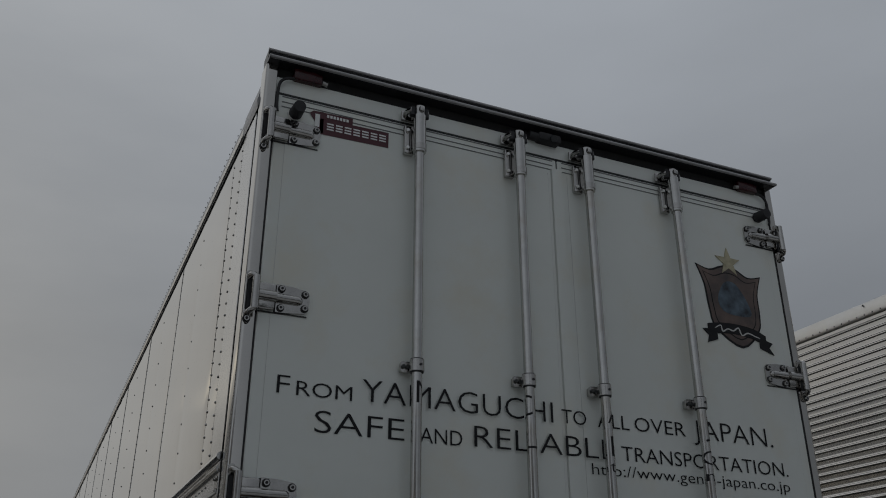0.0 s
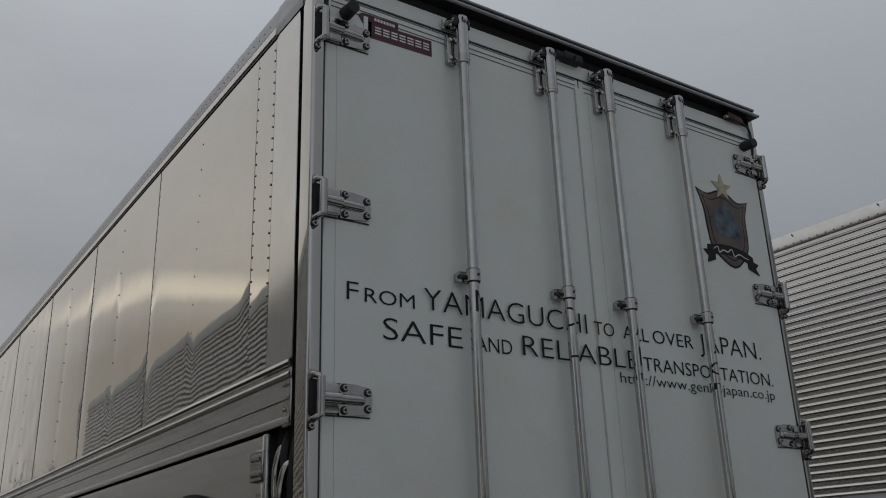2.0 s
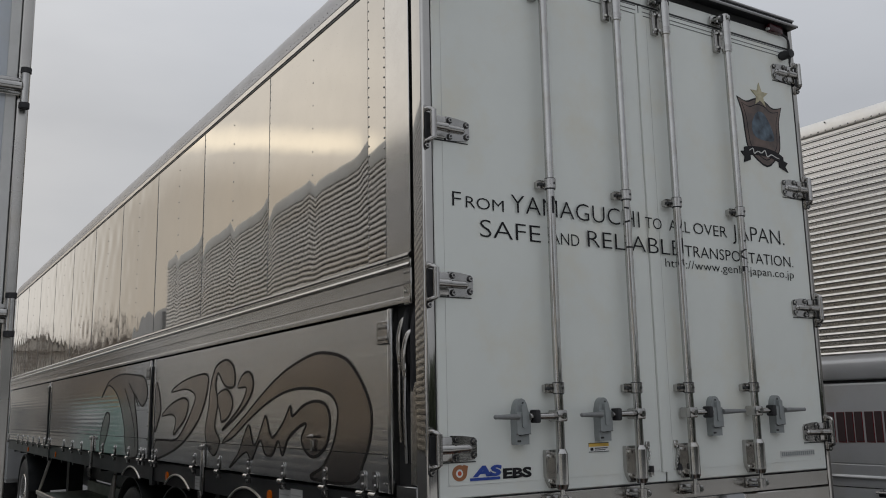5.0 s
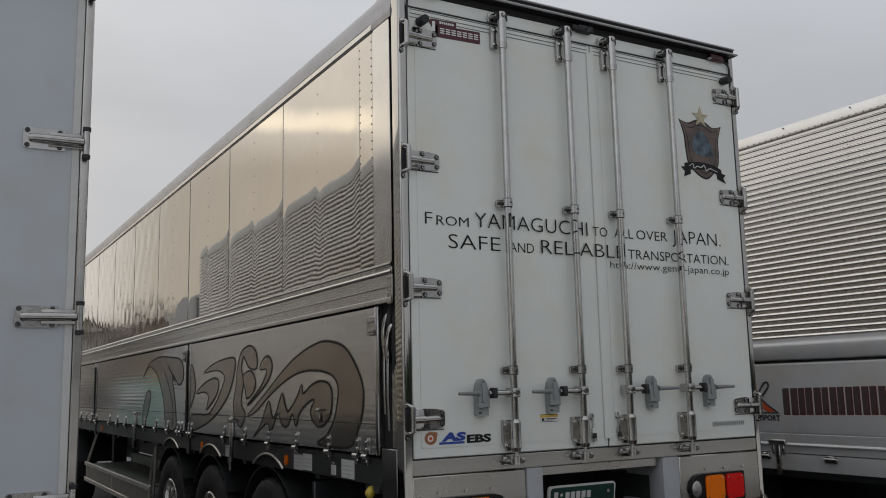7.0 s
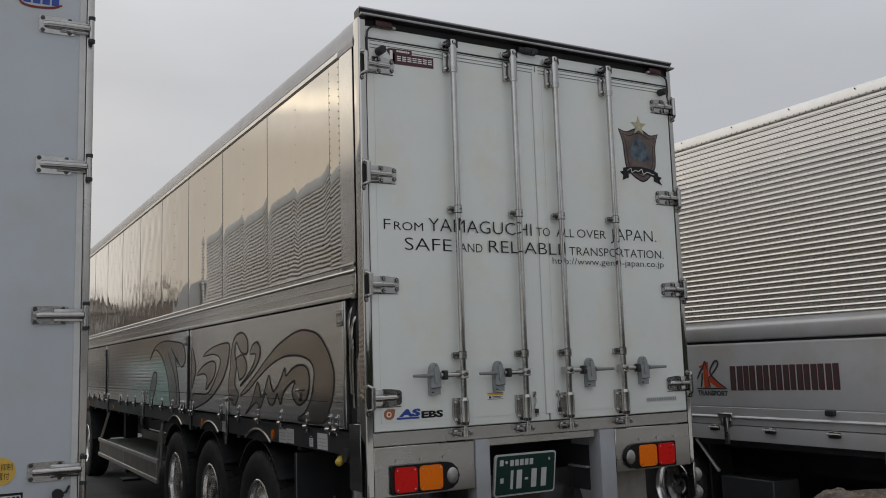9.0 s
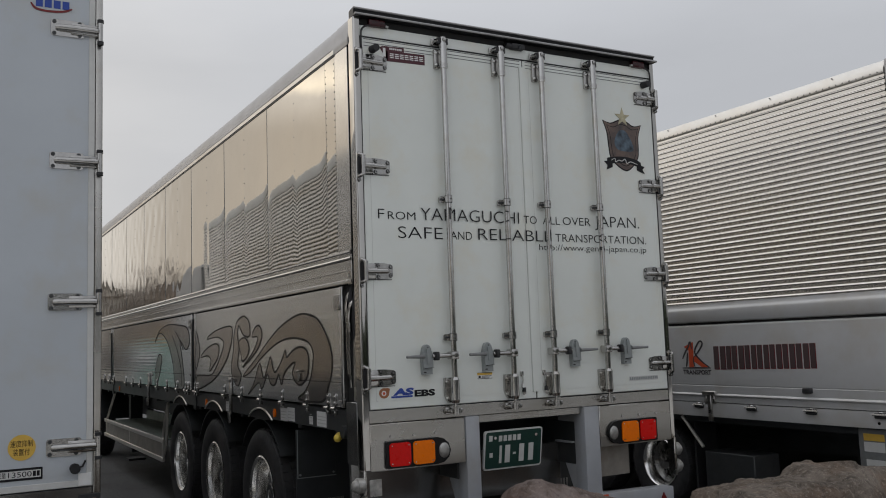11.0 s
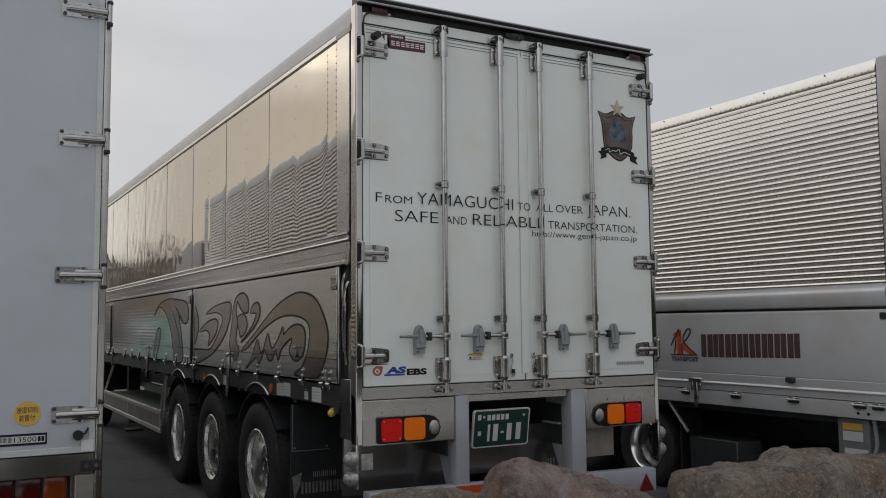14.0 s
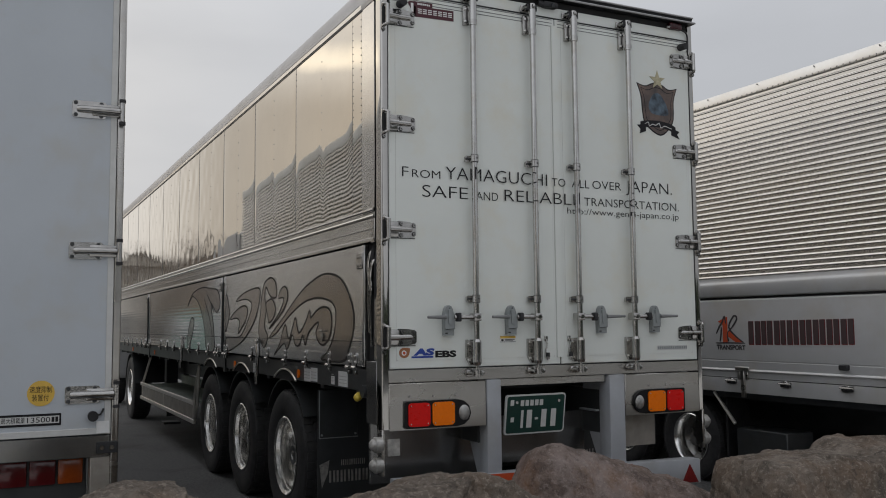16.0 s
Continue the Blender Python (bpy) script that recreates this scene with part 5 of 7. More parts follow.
    cyl(bm, (0.03, 0.30, 1.14), (-0.01, 0.30, 1.14), 0.04, 12)
    part("air_coupling", bm, M_FRAME, trailer)
    # mud flap behind the rear wheels, with maker's writing as bars
    for x0 in (0.02, W - 0.66):
        bm = bmesh.new()
        box(bm, x0, x0 + 0.64, 1.235, 1.247, 0.14, 1.09, 0.003)
        flap = part("mud_flap", bm, M_FRAME, trailer, "black mud flap with pale marks", smooth=False)
        at = on_rear(1.235)
        rows = [(x0 + 0.175 + 0.032 * k + e, x0 + 0.182 + 0.032 * k + e, 0.548, 0.588) for k in range(6) for e in (0.0, 0.015)] + [(x0 + 0.085 + 0.056 * k + e, x0 + 0.099 + 0.056 * k + e, 0.432, 0.515) for k in range(9) for e in (0.0, 0.030)]
        for row in rows:
            bars("flap_mark", at, [row], M_LENS_SILVER, flap)
        bm = bmesh.new()
        extrude_poly(bm, [(x0 + 0.012, 0.560), (x0 + 0.085, 0.588), (x0 + 0.074, 0.50), (x0 + 0.030, 0.396)], at, 0, 0.003)
        part("flap_mark", bm, M_LENS_SILVER, flap, smooth=False)
        bm = bmesh.new()
        box(bm, x0 + 0.004, x0 + 0.30, 1.226, 1.2345, 0.745, 1.088, 0.003)
        part("flap_plate", bm, M_FRAME, flap, smooth=False)
        bm = bmesh.new()
        box(bm, x0 + 0.004, x0 + 0.010, 1.222, 1.2258, 0.745, 1.088)
        box(bm, x0 + 0.010, x0 + 0.30, 1.222, 1.2258, 0.745, 0.751)
        for xx in (x0 + 0.025, x0 + 0.28):
            cyl(bm, (xx, 1.226, 0.77), (xx, 1.219, 0.77), 0.008, 8)
        part("plate_edge", bm, M_HANDLE, flap, smooth=False)
    # side guard between the axles and the tractor
    bm = bmesh.new()
    for z in (0.45, 0.665):
        box(bm, 0.02, 0.05, 5.75, 10.0, z - 0.025, z + 0.025, 0.004)
    for y in (5.80, 7.9, 9.9):
        box(bm, 0.03, 0.06, y - 0.02, y + 0.02, 0.43, 0.69, 0.003)
    tube(bm, [(0.04, 5.8, 0.68), (0.05, 5.72, 0.9), (0.06, 5.6, 1.1)], 0.02, 8)
    tube(bm, [(0.04, 5.8, 0.45), (0.04, 5.62, 0.62), (0.05, 5.58, 1.1)], 0.016, 8)
    tube(bm, [(0.04, 9.9, 0.66), (0.05, 9.2, 1.1)], 0.02, 8)
    guard = part("side_guard", bm, M_RAIL, trailer, "two-bar aluminium side guard")
    bm = bmesh.new()
    box(bm, 0.032, 0.040, 5.83, 9.87, 0.478, 0.637, 0.002)
    part("guard_panel", bm, M_SPLASH_PALE, guard, "dull panel between the guard bars", smooth=False)
    bm = bmesh.new()
    box(bm, 0.064, 0.66, 5.95, 9.7, 0.655, 0.675, 0.004)
    box(bm, 0.60, 0.66, 5.95, 9.7, 0.676, 0.80, 0.004)
    part("stowage_tray", bm, M_TRAY, trailer, "dull greenish steel tray behind the side guard")
    for x in (0.45, 1.9):
        bm = bmesh.new()
        box(bm, x, x + 0.14, 10.1, 10.22, 0.12, 0.9)
        box(bm, x - 0.06, x + 0.2, 10.0, 10.32, 0.0, 0.03)
        box(bm, x - 0.02, x + 0.16, 10.07, 10.25, 0.55, 1.1)
        part("landing_leg", bm, M_FRAME, trailer, smooth=False)


def lamp_cluster(x, s):
    """Red and amber lenses and a round reversing lamp in a black housing; s: towards the middle."""
    at = on_rear(-0.006)
    u = lambda d: x + s * d
    pts = [(u(-0.012), 0.936), (u(-0.004), 0.929), (u(0.34), 0.929), (u(0.385), 0.938), (u(0.42), 0.966), (u(0.434), 1.008), (u(0.42), 1.052), (u(0.385), 1.082), (u(0.34), 1.092), (u(-0.004), 1.092), (u(-0.012), 1.085)]
    bm = bmesh.new()
    extrude_poly(bm, pts, at, -0.004, 0.013)
    bmesh.ops.bevel(bm, geom=[e for e in bm.edges if e.is_manifold and e.calc_face_angle(0) > 0.9], offset=0.008, segments=2, affect="EDGES")
    body = part("tail_lamp", bm, M_HOUSING, trailer, "rear lamp with red and amber lenses")
    for d0, d1, mat, n in ((0.006, 0.150, M_RED, "red_lens"), (0.166, 0.316, M_AMBER, "amber_lens")):
        bm = bmesh.new()
        extrude_poly(bm, rounded(min(u(d0), u(d1)), max(u(d0), u(d1)), 0.941, 1.081, 0.022, 4), on_rear(-0.018), 0.0, 0.010)
        bmesh.ops.bevel(bm, geom=[e for e in bm.edges if e.is_manifold and e.calc_face_angle(0) > 0.9], offset=0.005, segments=2, affect="EDGES")
        part(n, bm, mat, body)
        for a in (d0 + 0.016, d1 - 0.016):
            for z in (0.957, 1.065):
                bm = bmesh.new()
                cyl(bm, (u(a), -0.027, z), (u(a), -0.031, z), 0.0045, 6)
                part("screw", bm, M_CAST, body, smooth=False)
    bm = bmesh.new()
    ball(bm, (u(0.386), -0.018, 1.010), 0.041, 3, (0.95, 0.36, 1.18))
    part("reversing_lens", bm, M_CLEAR, body)


def build_rear_lower():
    for x0, x1 in ((0.0440, 0.706), (1.790, 2.446)):
        bm = bmesh.new()
        box(bm, x0, x1, 0.0, 0.03, 0.918, 1.199, 0.004)
        box(bm, x0, x1, 0.03, 0.20, 1.15, 1.19)
        panel = part("lamp_panel", bm, M_STEEL, trailer, "brushed stainless lamp panel")
        for k in range(3):
            bm = bmesh.new()
            xx = x0 + 0.14 + 0.155 * k if x0 < 1 else x1 - 0.14 - 0.155 * k
            cyl(bm, (xx, 0.0, 1.118), (xx, -0.008, 1.118), 0.009, 8)
            part("bolt", bm, M_CAST, panel)
        bm = bmesh.new()
        if x0 < 1:
            box(bm, x0 + 0.02, x1 + 0.12, 0.34, 0.37, 0.56, 0.96)
        else:
            box(bm, x0, x0 + 0.33, 0.10, 0.13, 0.70, 0.917)
        part("splash_panel", bm, M_SPLASH if x0 < 1 else M_SPLASH_PALE, trailer, "dull lower splash panel", smooth=False)
    lamp_cluster(0.155, 1)
    lamp_cluster(2.285, -1)
    for x in (0.712, 1.659):
        bm = bmesh.new()
        box(bm, x, x + (0.102 if x < 1 else 0.126), -0.004, 0.12, 0.50, 1.2015, 0.006, 2)
        part("guard_beam", bm, M_GREY, trailer, "light grey upright beam")
        bm = bmesh.new()
        a = [(x + 0.004, 0.121, 1.15), (x + 0.004, 0.31, 1.15), (x + 0.004, 0.31, 0.94), (x + 0.004, 0.121, 0.56)]
        box(bm, x - 0.03, x + 0.05, 0.121, 0.315, 0.948, 0.96, 0.002)
        v1 = [bm.verts.new(p) for p in a]
        v2 = [bm.verts.new((p[0] + 0.03, p[1], p[2])) for p in a]
        bm.faces.new(v1)
        bm.faces.new(v2[::-1])
        for k in range(4):
            bm.faces.new((v1[k - 1], v1[k], v2[k], v2[k - 1]))
        part("gusset", bm, M_GREY, trailer, "light grey tapered gusset plate", smooth=False)
    bm = bmesh.new()
    box(bm, 0.82, 1.65, 0.03, 0.09, 1.155, 1.2015, 0.003)
    part("cross_member", bm, M_STEEL, trailer, "stainless cross member")
    bm = bmesh.new()
    box(bm, 0.82, 1.65, 0.60, 0.63, 0.55, 1.098)
    part("inner_plate", bm, M_DARK, trailer, smooth=False)
    bm = bmesh.new()
    box(bm, 0.83, 1.68, 0.33, 0.36, 0.62, 0.94, 0.003)
    part("splash_plate", bm, M_SPLASH, trailer, smooth=False)
    # number plate, its characters left as bars
    bm = bmesh.new()
    tilt = lambda u, v, d=0.0: (u, 0.002 + (1.102 - v) * 0.16 - d, v)
    extrude_poly(bm, rounded(0.853, 1.305, 0.843, 1.098, 0.02, 4), tilt, -0.012, 0.006)
    plate = part("number_plate", bm, M_GASKET, trailer, "dark green number plate in a white frame", smooth=False)
    bm = bmesh.new()
    extrude_poly(bm, rounded(0.863, 1.295, 0.853, 1.088, 0.014, 3), tilt, 0.0, 0.0085)
    part("plate_face", bm, M_PLATE, plate, smooth=False)
    at = lambda u, v, d=0.0: tilt(u, v, d + 0.0085)
    rows = [(0.96 + 0.036 * k, 0.985 + 0.036 * k, 1.025, 1.062) for k in range(5)] + [(0.885, 0.91, 1.03, 1.066), (0.893, 0.916, 0.925, 0.955)]
    rows += [(0.968, 0.986, 0.884, 0.998), (1.012, 1.050, 0.884, 0.998), (1.074, 1.096, 0.934, 0.948), (1.122, 1.160, 0.884, 0.998), (1.196, 1.234, 0.884, 0.998)]
    for row in rows:
        bars("plate_bar", at, [row], M_GASKET, plate)
    bm = bmesh.new()
    for p in ((0.93, 1.05), (1.25, 1.05)):
        bm = bmesh.new()
        cyl(bm, (p[0], 0.005, p[1]), (p[0], -0.004, p[1]), 0.010, 10)
        part("bolt", bm, M_CAST, plate)
    # rear under-run guard with reflective strips and triangles
    bm = bmesh.new()
    box(bm, 0.08, 2.41, -0.03, 0.08, 0.44, 0.608, 0.008, 2)
    for v in bm.verts:
        v.co.z += (1.6 - v.co.x) * 0.018
    guard = part("underrun_guard", bm, M_GREY, trailer, "light grey under-run bar with reflective strips")
    at = lambda u, v, d=0.0: (u, -0.031 - d, v + (1.6 - u) * 0.018)
    for row in ((0.69, 1.15, 0.555, 0.606), (1.60, 1.81, 0.555, 0.606)):
        bars("red_strip", at, [row], M_ORANGE, guard)
    for row in ((0.69, 1.15, 0.47, 0.553), (1.60, 1.81, 0.47, 0.553)):
        bars("yellow_strip", at, [row], M_STICKER, guard)
    for x in (0.20, 2.31):
        bm = bmesh.new()
        extrude_poly(bm, [(x - 0.072, 0.45), (x + 0.072, 0.45), (x, 0.575)], at, 0.0, 0.006)
        part("triangle_reflector", bm, M_DULLRED, guard, "dark red triangular reflector", smooth=False)
    # round side lamps on brackets
    for x, s in ((0.0, -1), (W, 1)):
        for z in (0.843, 0.724):
            bm = bmesh.new()
            ball(bm, (x + s * 0.035, 0.03, z), 0.038, 3, (0.9, 1, 1))
            lathe(bm, [(0.012, 0.030), (0.020, 0.046), (0.034, 0.047), (0.040, 0.040)], (x, 0.03, z), s, 24)
            cyl(bm, (x - s * 0.01, 0.03, z), (x + s * 0.02, 0.03, z), 0.045, 18)
            part("round_side_lamp", bm, M_LENS_SILVER, trailer, "round dusty side lamp")
        bm = bmesh.new()
        box(bm, min(x - s * 0.02, x), max(x - s * 0.02, x), 0.0, 0.075, 0.66, 0.93, 0.004)
        part("lamp_bracket", bm, M_STEEL, trailer)
    bm = bmesh.new()
    box(bm, 0.035, 0.115, -0.004, 0.004, 0.775, 0.875, 0.003)
    part("serial_plate", bm, M_LENS_SILVER, trailer, "small pale plate on the lamp bracket")


build_trailer_shell()
build_rear_frame()
build_doors()
build_gates()
build_running_gear()
build_rear_lower()


# ---- corrugated wing-bodied lorries on both sides ----
def corrugation(z0, z1, pitch, depth):
    """Ribs (out, z) that lean outwards to a rounded lower lip, with a narrow groove below it."""
    n = round((z1 - z0) / pitch)
    p = (z1 - z0) / n
    pts = [(0.0, z0)]
    for k in range(n):
        a = z0 + k * p
        pts += [(depth * o, a + p * t) for o, t in ((0.0, 0.05), (0.72, 0.10), (0.95, 0.17), (1.0, 0.25), (0.93, 0.42), (0.75, 0.60), (0.50, 0.78), (0.22, 0.92), (0.0, 1.0))]
    return pts


def beads(z0, z1, pitch, depth):
    """Upright sheet (out, z) with a narrow rounded bead along each pitch."""
    n = round((z1 - z0) / pitch)
    p = (z1 - z0) / n
    pts = [(0.0, z0)]
    for k in range(n):
        a = z0 + k * p
        pts += [(depth * o, a + p * t) for o, t in ((0.0, 0.04), (0.45, 0.07), (0.85, 0.11), (1.0, 0.17), (0.93, 0.24), (0.72, 0.31), (0.42, 0.38), (0.16, 0.45), (0.04, 0.54), (0.0, 0.66), (0.0, 1.0))]
    return pts


right_truck = thing("wing_body_truck", (5.35, 4.0, 0), "silver wing-bodied lorry with corrugated aluminium sides and a dark red name", "truck", "parked lorries")
RX, RY0, RY1 = 4.11, -0.80, 9.6


def build_right_truck():
    x1 = RX + 2.49
    bm = bmesh.new()
    box(bm, RX + 0.03, x1 - 0.03, RY0, RY1, 0.90, 3.70)
    part("cargo_box", bm, M_DARK, right_truck, smooth=False)
    for x, s in ((RX, -1), (x1, 1)):
        prof = [(x + s * o, z) for o, z in beads(1.962, 3.632, 0.0478, 0.0095)]
        bm = bmesh.new()
        profile_along_y(bm, prof, RY0 + 0.002, RY1, steps=1)
        part("corrugated_side", bm, M_CORR, right_truck, "bright corrugated aluminium side", smooth=50)
        # eaves rail with rivets and a few black bolts
        bm = bmesh.new()
        sec = [(-0.03, 3.632), (0.012, 3.632), (0.016, 3.64), (0.015, 3.66), (-0.012, 3.728), (-0.03, 3.742), (-1.245, 3.77), (-1.245, 3.70), (-0.03, 3.70)]
        profile_along_y(bm, [(x + s * o, z) for o, z in sec], RY0 - 0.0, RY1, closed=True)
        rail = part("eaves_rail", bm, M_RAIL, right_truck, "bright pale eaves rail with rivets")
        bm = bmesh.new()
        y = RY0 + 0.05
        while y < RY1:
            ball(bm, (x + s * 0.015, y, 3.648), 0.0075, 1, (0.6, 1, 1))
            y += 0.062
        part("rail_rivets", bm, M_CAST, rail, kind="stuff")
        bm = bmesh.new()
        for k in range(12):
            y = -0.334 + 0.635 * k
            cyl(bm, (x - s * 0.012, y, 3.712), (x + s * 0.003, y, 3.716), 0.005, 8)
        part("rail_bolts", bm, M_BLACK, rail, kind="stuff")
        bm = bmesh.new()
        for k in range(17):
            ball(bm, (x + s * 0.014, 0.34, 1.99 + 0.0956 * k), 0.006, 1, (0.6, 1, 1))
        part("joint_rivets", bm, M_CORR, right_truck, kind="stuff")
        bm = bmesh.new()
        for k in range(34):
            ball(bm, (x + s * 0.011, RY0 + 0.035, 1.985 + 0.0491 * k), 0.006, 1, (0.6, 1, 1))
        part("end_rivets", bm, M_CAST, right_truck, kind="stuff")
        # mouldings under the corrugation
        sec = [(-0.03, 1.961), (0.006, 1.961), (0.008, 1.932), (0.016, 1.918), (0.024, 1.908), (0.028, 1.896), (0.029, 1.875), (0.029, 1.800), (0.024, 1.788), (0.012, 1.782), (-0.03, 1.781)]
        bm = bmesh.new()
        profile_along_y(bm, [(x + s * o, z) for o, z in sec], RY0, RY1, closed=True)
        part("side_moulding", bm, M_SILVER, right_truck, "silver side moulding")
        bm = bmesh.new()
        box(bm, min(x - s * 0.02, x + s * 0.002), max(x - s * 0.02, x + s * 0.002), RY0, RY1, 1.762, 1.7805)
        part("moulding_gap", bm, M_DARK, right_truck, smooth=False)
        # drop sides
        for a, b in ((RY0, 3.2), (3.24, 6.4), (6.44, RY1)):
            sec = [(-0.03, 1.761), (0.002, 1.761), (0.009, 1.758), (0.014, 1.751), (0.016, 1.742), (0.016, 1.20), (0.012, 1.196), (0.012, 1.19), (0.016, 1.186), (0.016, 1.118), (0.024, 1.112), (0.028, 1.102), (0.022, 1.092), (0.014, 1.090), (0.014, 1.036), (-0.03, 1.036)]
            bm = bmesh.new()
            profile_along_y(bm, [(x + s * o, z) for o, z in sec], a, b, closed=True)
            gate = part("drop_side", bm, M_SILVER, right_truck, "silver painted drop side")
            for y in [v for v in [-0.696] + [-0.536 + 0.633 * k for k in range(16)] if a < v < b]:
                bm = bmesh.new()
                box(bm, min(x, x + s * 0.034), max(x, x + s * 0.034), y - 0.052, y + 0.052, 0.978, 1.022, 0.008, 2)
                part("foot_hinge", bm, M_BLACK, gate, "black foot hinge with a bright bar")
                bm = bmesh.new()
                cyl(bm, (x + s * 0.036, y - 0.062, 1.008), (x + s * 0.036, y + 0.062, 1.008), 0.009, 8)
                box(bm, min(x, x + s * 0.03), max(x, x + s * 0.03), y - 0.02, y + 0.02, 1.012, 1.03, 0.003)
                part("hinge_bar", bm, M_RIM, gate)
        bm = bmesh.new()
        sec = [(-0.03, 1.028), (0.010, 1.028), (0.012, 1.02), (0.012, 0.90), (-0.03, 0.90)]
        profile_along_y(bm, [(x + s * o, z) for o, z in sec], RY0, RY1, closed=True)
        part("sill_rail", bm, M_SILVER, right_truck, "silver sill rail")
        for y in (1.22, 4.6):
            bm = bmesh.new()
            box(bm, min(x, x + s * 0.034), max(x, x + s * 0.034), y - 0.022, y + 0.022, 0.86, 1.12, 0.005)
            box(bm, min(x, x + s * 0.04), max(x, x + s * 0.04), y - 0.085, y + 0.085, 1.10, 1.14, 0.006)
            for dy in (-0.05, 0.05):
                box(bm, min(x, x + s * 0.03), max(x, x + s * 0.03), y + dy - 0.012, y + dy + 0.012, 1.02, 1.1, 0.004)
            part("side_latch", bm, M_STEEL, right_truck, "bright side latch")
        bm = bmesh.new()
        box(bm, min(x, x + s * 0.03), max(x, x + s * 0.03), -0.795, -0.745, 1.68, 1.735, 0.006)
        part("gate_catch", bm, M_BLACK, right_truck, "small black catch")
        bm = bmesh.new()
        box(bm, min(x, x + s * 0.045), max(x, x + s * 0.045), 0.07, 0.16, 1.150, 1.195, 0.008)
        part("gate_pull", bm, M_BLACK, right_truck, "small black pull")
        for y in (-0.515, -0.606):
            bm = bmesh.new()
            cyl(bm, (x + s * 0.01, y, 0.942), (x + s * 0.02, y, 0.942), 0.012, 10)
            part("bolt", bm, M_CAST, right_truck)
    # rear posts and closed rear end
    for x0, x1b in ((RX - 0.012, RX + 0.12), (x1 - 0.12, x1 + 0.012)):
        bm = bmesh.new()
        box(bm, x0, x1b, RY0 - 0.20, RY0 - 0.001, 0.90, 3.745, 0.02, 3)
        part("rear_post", bm, M_ROOF, right_truck, "plain silver rear corner post")
    bm = bmesh.new()
    box(bm, RX + 0.121, x1 - 0.121, RY0 - 0.19, RY0 - 0.01, 1.05, 3.70, 0.006)
    part("rear_door", bm, M_SILVER, right_truck)
    bm = bmesh.new()
    box(bm, RX + 0.02, RX + 0.42, RY0 - 0.24, RY0 - 0.201, 0.60, 0.76, 0.012, 2)
    part("tail_lamp", bm, M_RED, right_truck, "red tail lamp")
    bm = bmesh.new()
    box(bm, RX + 0.13, x1 - 0.13, RY0 - 0.2, RY0 - 0.05, 0.5, 1.04, 0.006)
    part("bumper", bm, M_FRAME, right_truck)
    # underside
    for x in (RX + 0.75, RX + 1.6):
        bm = bmesh.new()
        box(bm, x, x + 0.09, RY0, RY1 + 2.3, 0.55, 0.838)
        part("chassis_rail", bm, M_FRAME, right_truck, "black chassis rail", smooth=False)
    bm = bmesh.new()
    box(bm, RX + 0.06, x1 - 0.06, RY0, RY1, 0.84, 0.895)
    part("load_floor", bm, M_FRAME, right_truck, smooth=False)
    bm = bmesh.new()
    box(bm, RX + 0.85, RX + 1.59, 0.3, 0.34, 0.35, 0.838)
    part("cross_member", bm, M_FRAME, right_truck, smooth=False)
    for cy in (2.05, 3.10, 8.2):
        wheel(right_truck, RX + 0.06, cy, 0.40, 0.40, 0.235, -1, dish=0.13, width=0.28, disc=M_SPLASH, holes=8)
        wheel(right_truck, x1 - 0.06, cy, 0.40, 0.40, 0.235, 1, dish=0.10, width=0.28)
    bm = bmesh.new()
    box(bm, RX + 0.07, RX + 0.40, 0.82, 1.42, 0.16, 0.565, 0.008)
    part("battery_box", bm, M_FRAME, right_truck, "dark steel battery box")
    bm = bmesh.new()
    box(bm, RX + 0.08, RX + 0.36, 1.535, 1.56, 0.12, 0.86)
    part("mud_flap", bm, M_BLACK, right_truck, smooth=False)
    # added dark panel blocks the bright view under the lorry
    bm = bmesh.new()
    box(bm, x1 - 0.42, x1 - 0.38, RY0, RY1, 0.05, 0.838)
    part("low_side_plate", bm, M_FRAME, right_truck, "dark panel added to block light from the far side", smooth=False)
    bm = bmesh.new()
    tube(bm, [(RX + 0.05, 1.67, 0.88), (RX + 0.06, 1.42, 0.60)], 0.017, 8)
    part("mudguard_stay", bm, M_RAIL, right_truck, "bright tubular stay")
    bm = bmesh.new()
    box(bm, RX + 0.05, RX + 0.45, -0.56, -0.27, 0.59, 0.885, 0.012, 2)
    boxp = part("tool_box", bm, M_GRIP, right_truck, "dark grey box with a yellow and white label")
    at = lambda u, v, d=0.0: (RX + 0.05 - d, u, v)
    bars("yellow_label", at, [(-0.50, -0.32, 0.795, 0.85)], M_STICKER, boxp)
    bars("white_label", at, [(-0.50, -0.32, 0.71, 0.785), (-0.54, -0.33, 0.60, 0.65)], M_GASKET, boxp)
    bm = bmesh.new()
    tube(bm, smooth_line([(RX + 0.04, -0.61, 0.89), (RX + 0.05, -0.62, 0.7), (RX + 0.04, -0.58, 0.57)], 5), 0.016, 8)
    part("hose", bm, M_HANDLE, right_truck)
    # name on the drop side: plain blocks in its colours
    at = lambda u, v, d=0.0: (RX - 0.016 - d, u, v)
    u = 1.135
    widths = [0.142, 0.055, 0.142, 0.127, 0.127, 0.127, 0.127, 0.127, 0.055]
    for k, w in enumerate(widths):
        red, dark = bmesh.new(), bmesh.new()
        v0, v1 = 1.340 + 0.0022 * k, 1.555 + 0.0016 * k
        bars_in = ((0.0, w),) if w < 0.1 else ((0.0, w * 0.42), (w * 0.56, w))
        for b0, b1 in bars_in:
            extrude_poly(red, [(u - b0, v0), (u - b1, v0), (u - b1, v1), (u - b0, v1)], at, 0.0, 0.002)
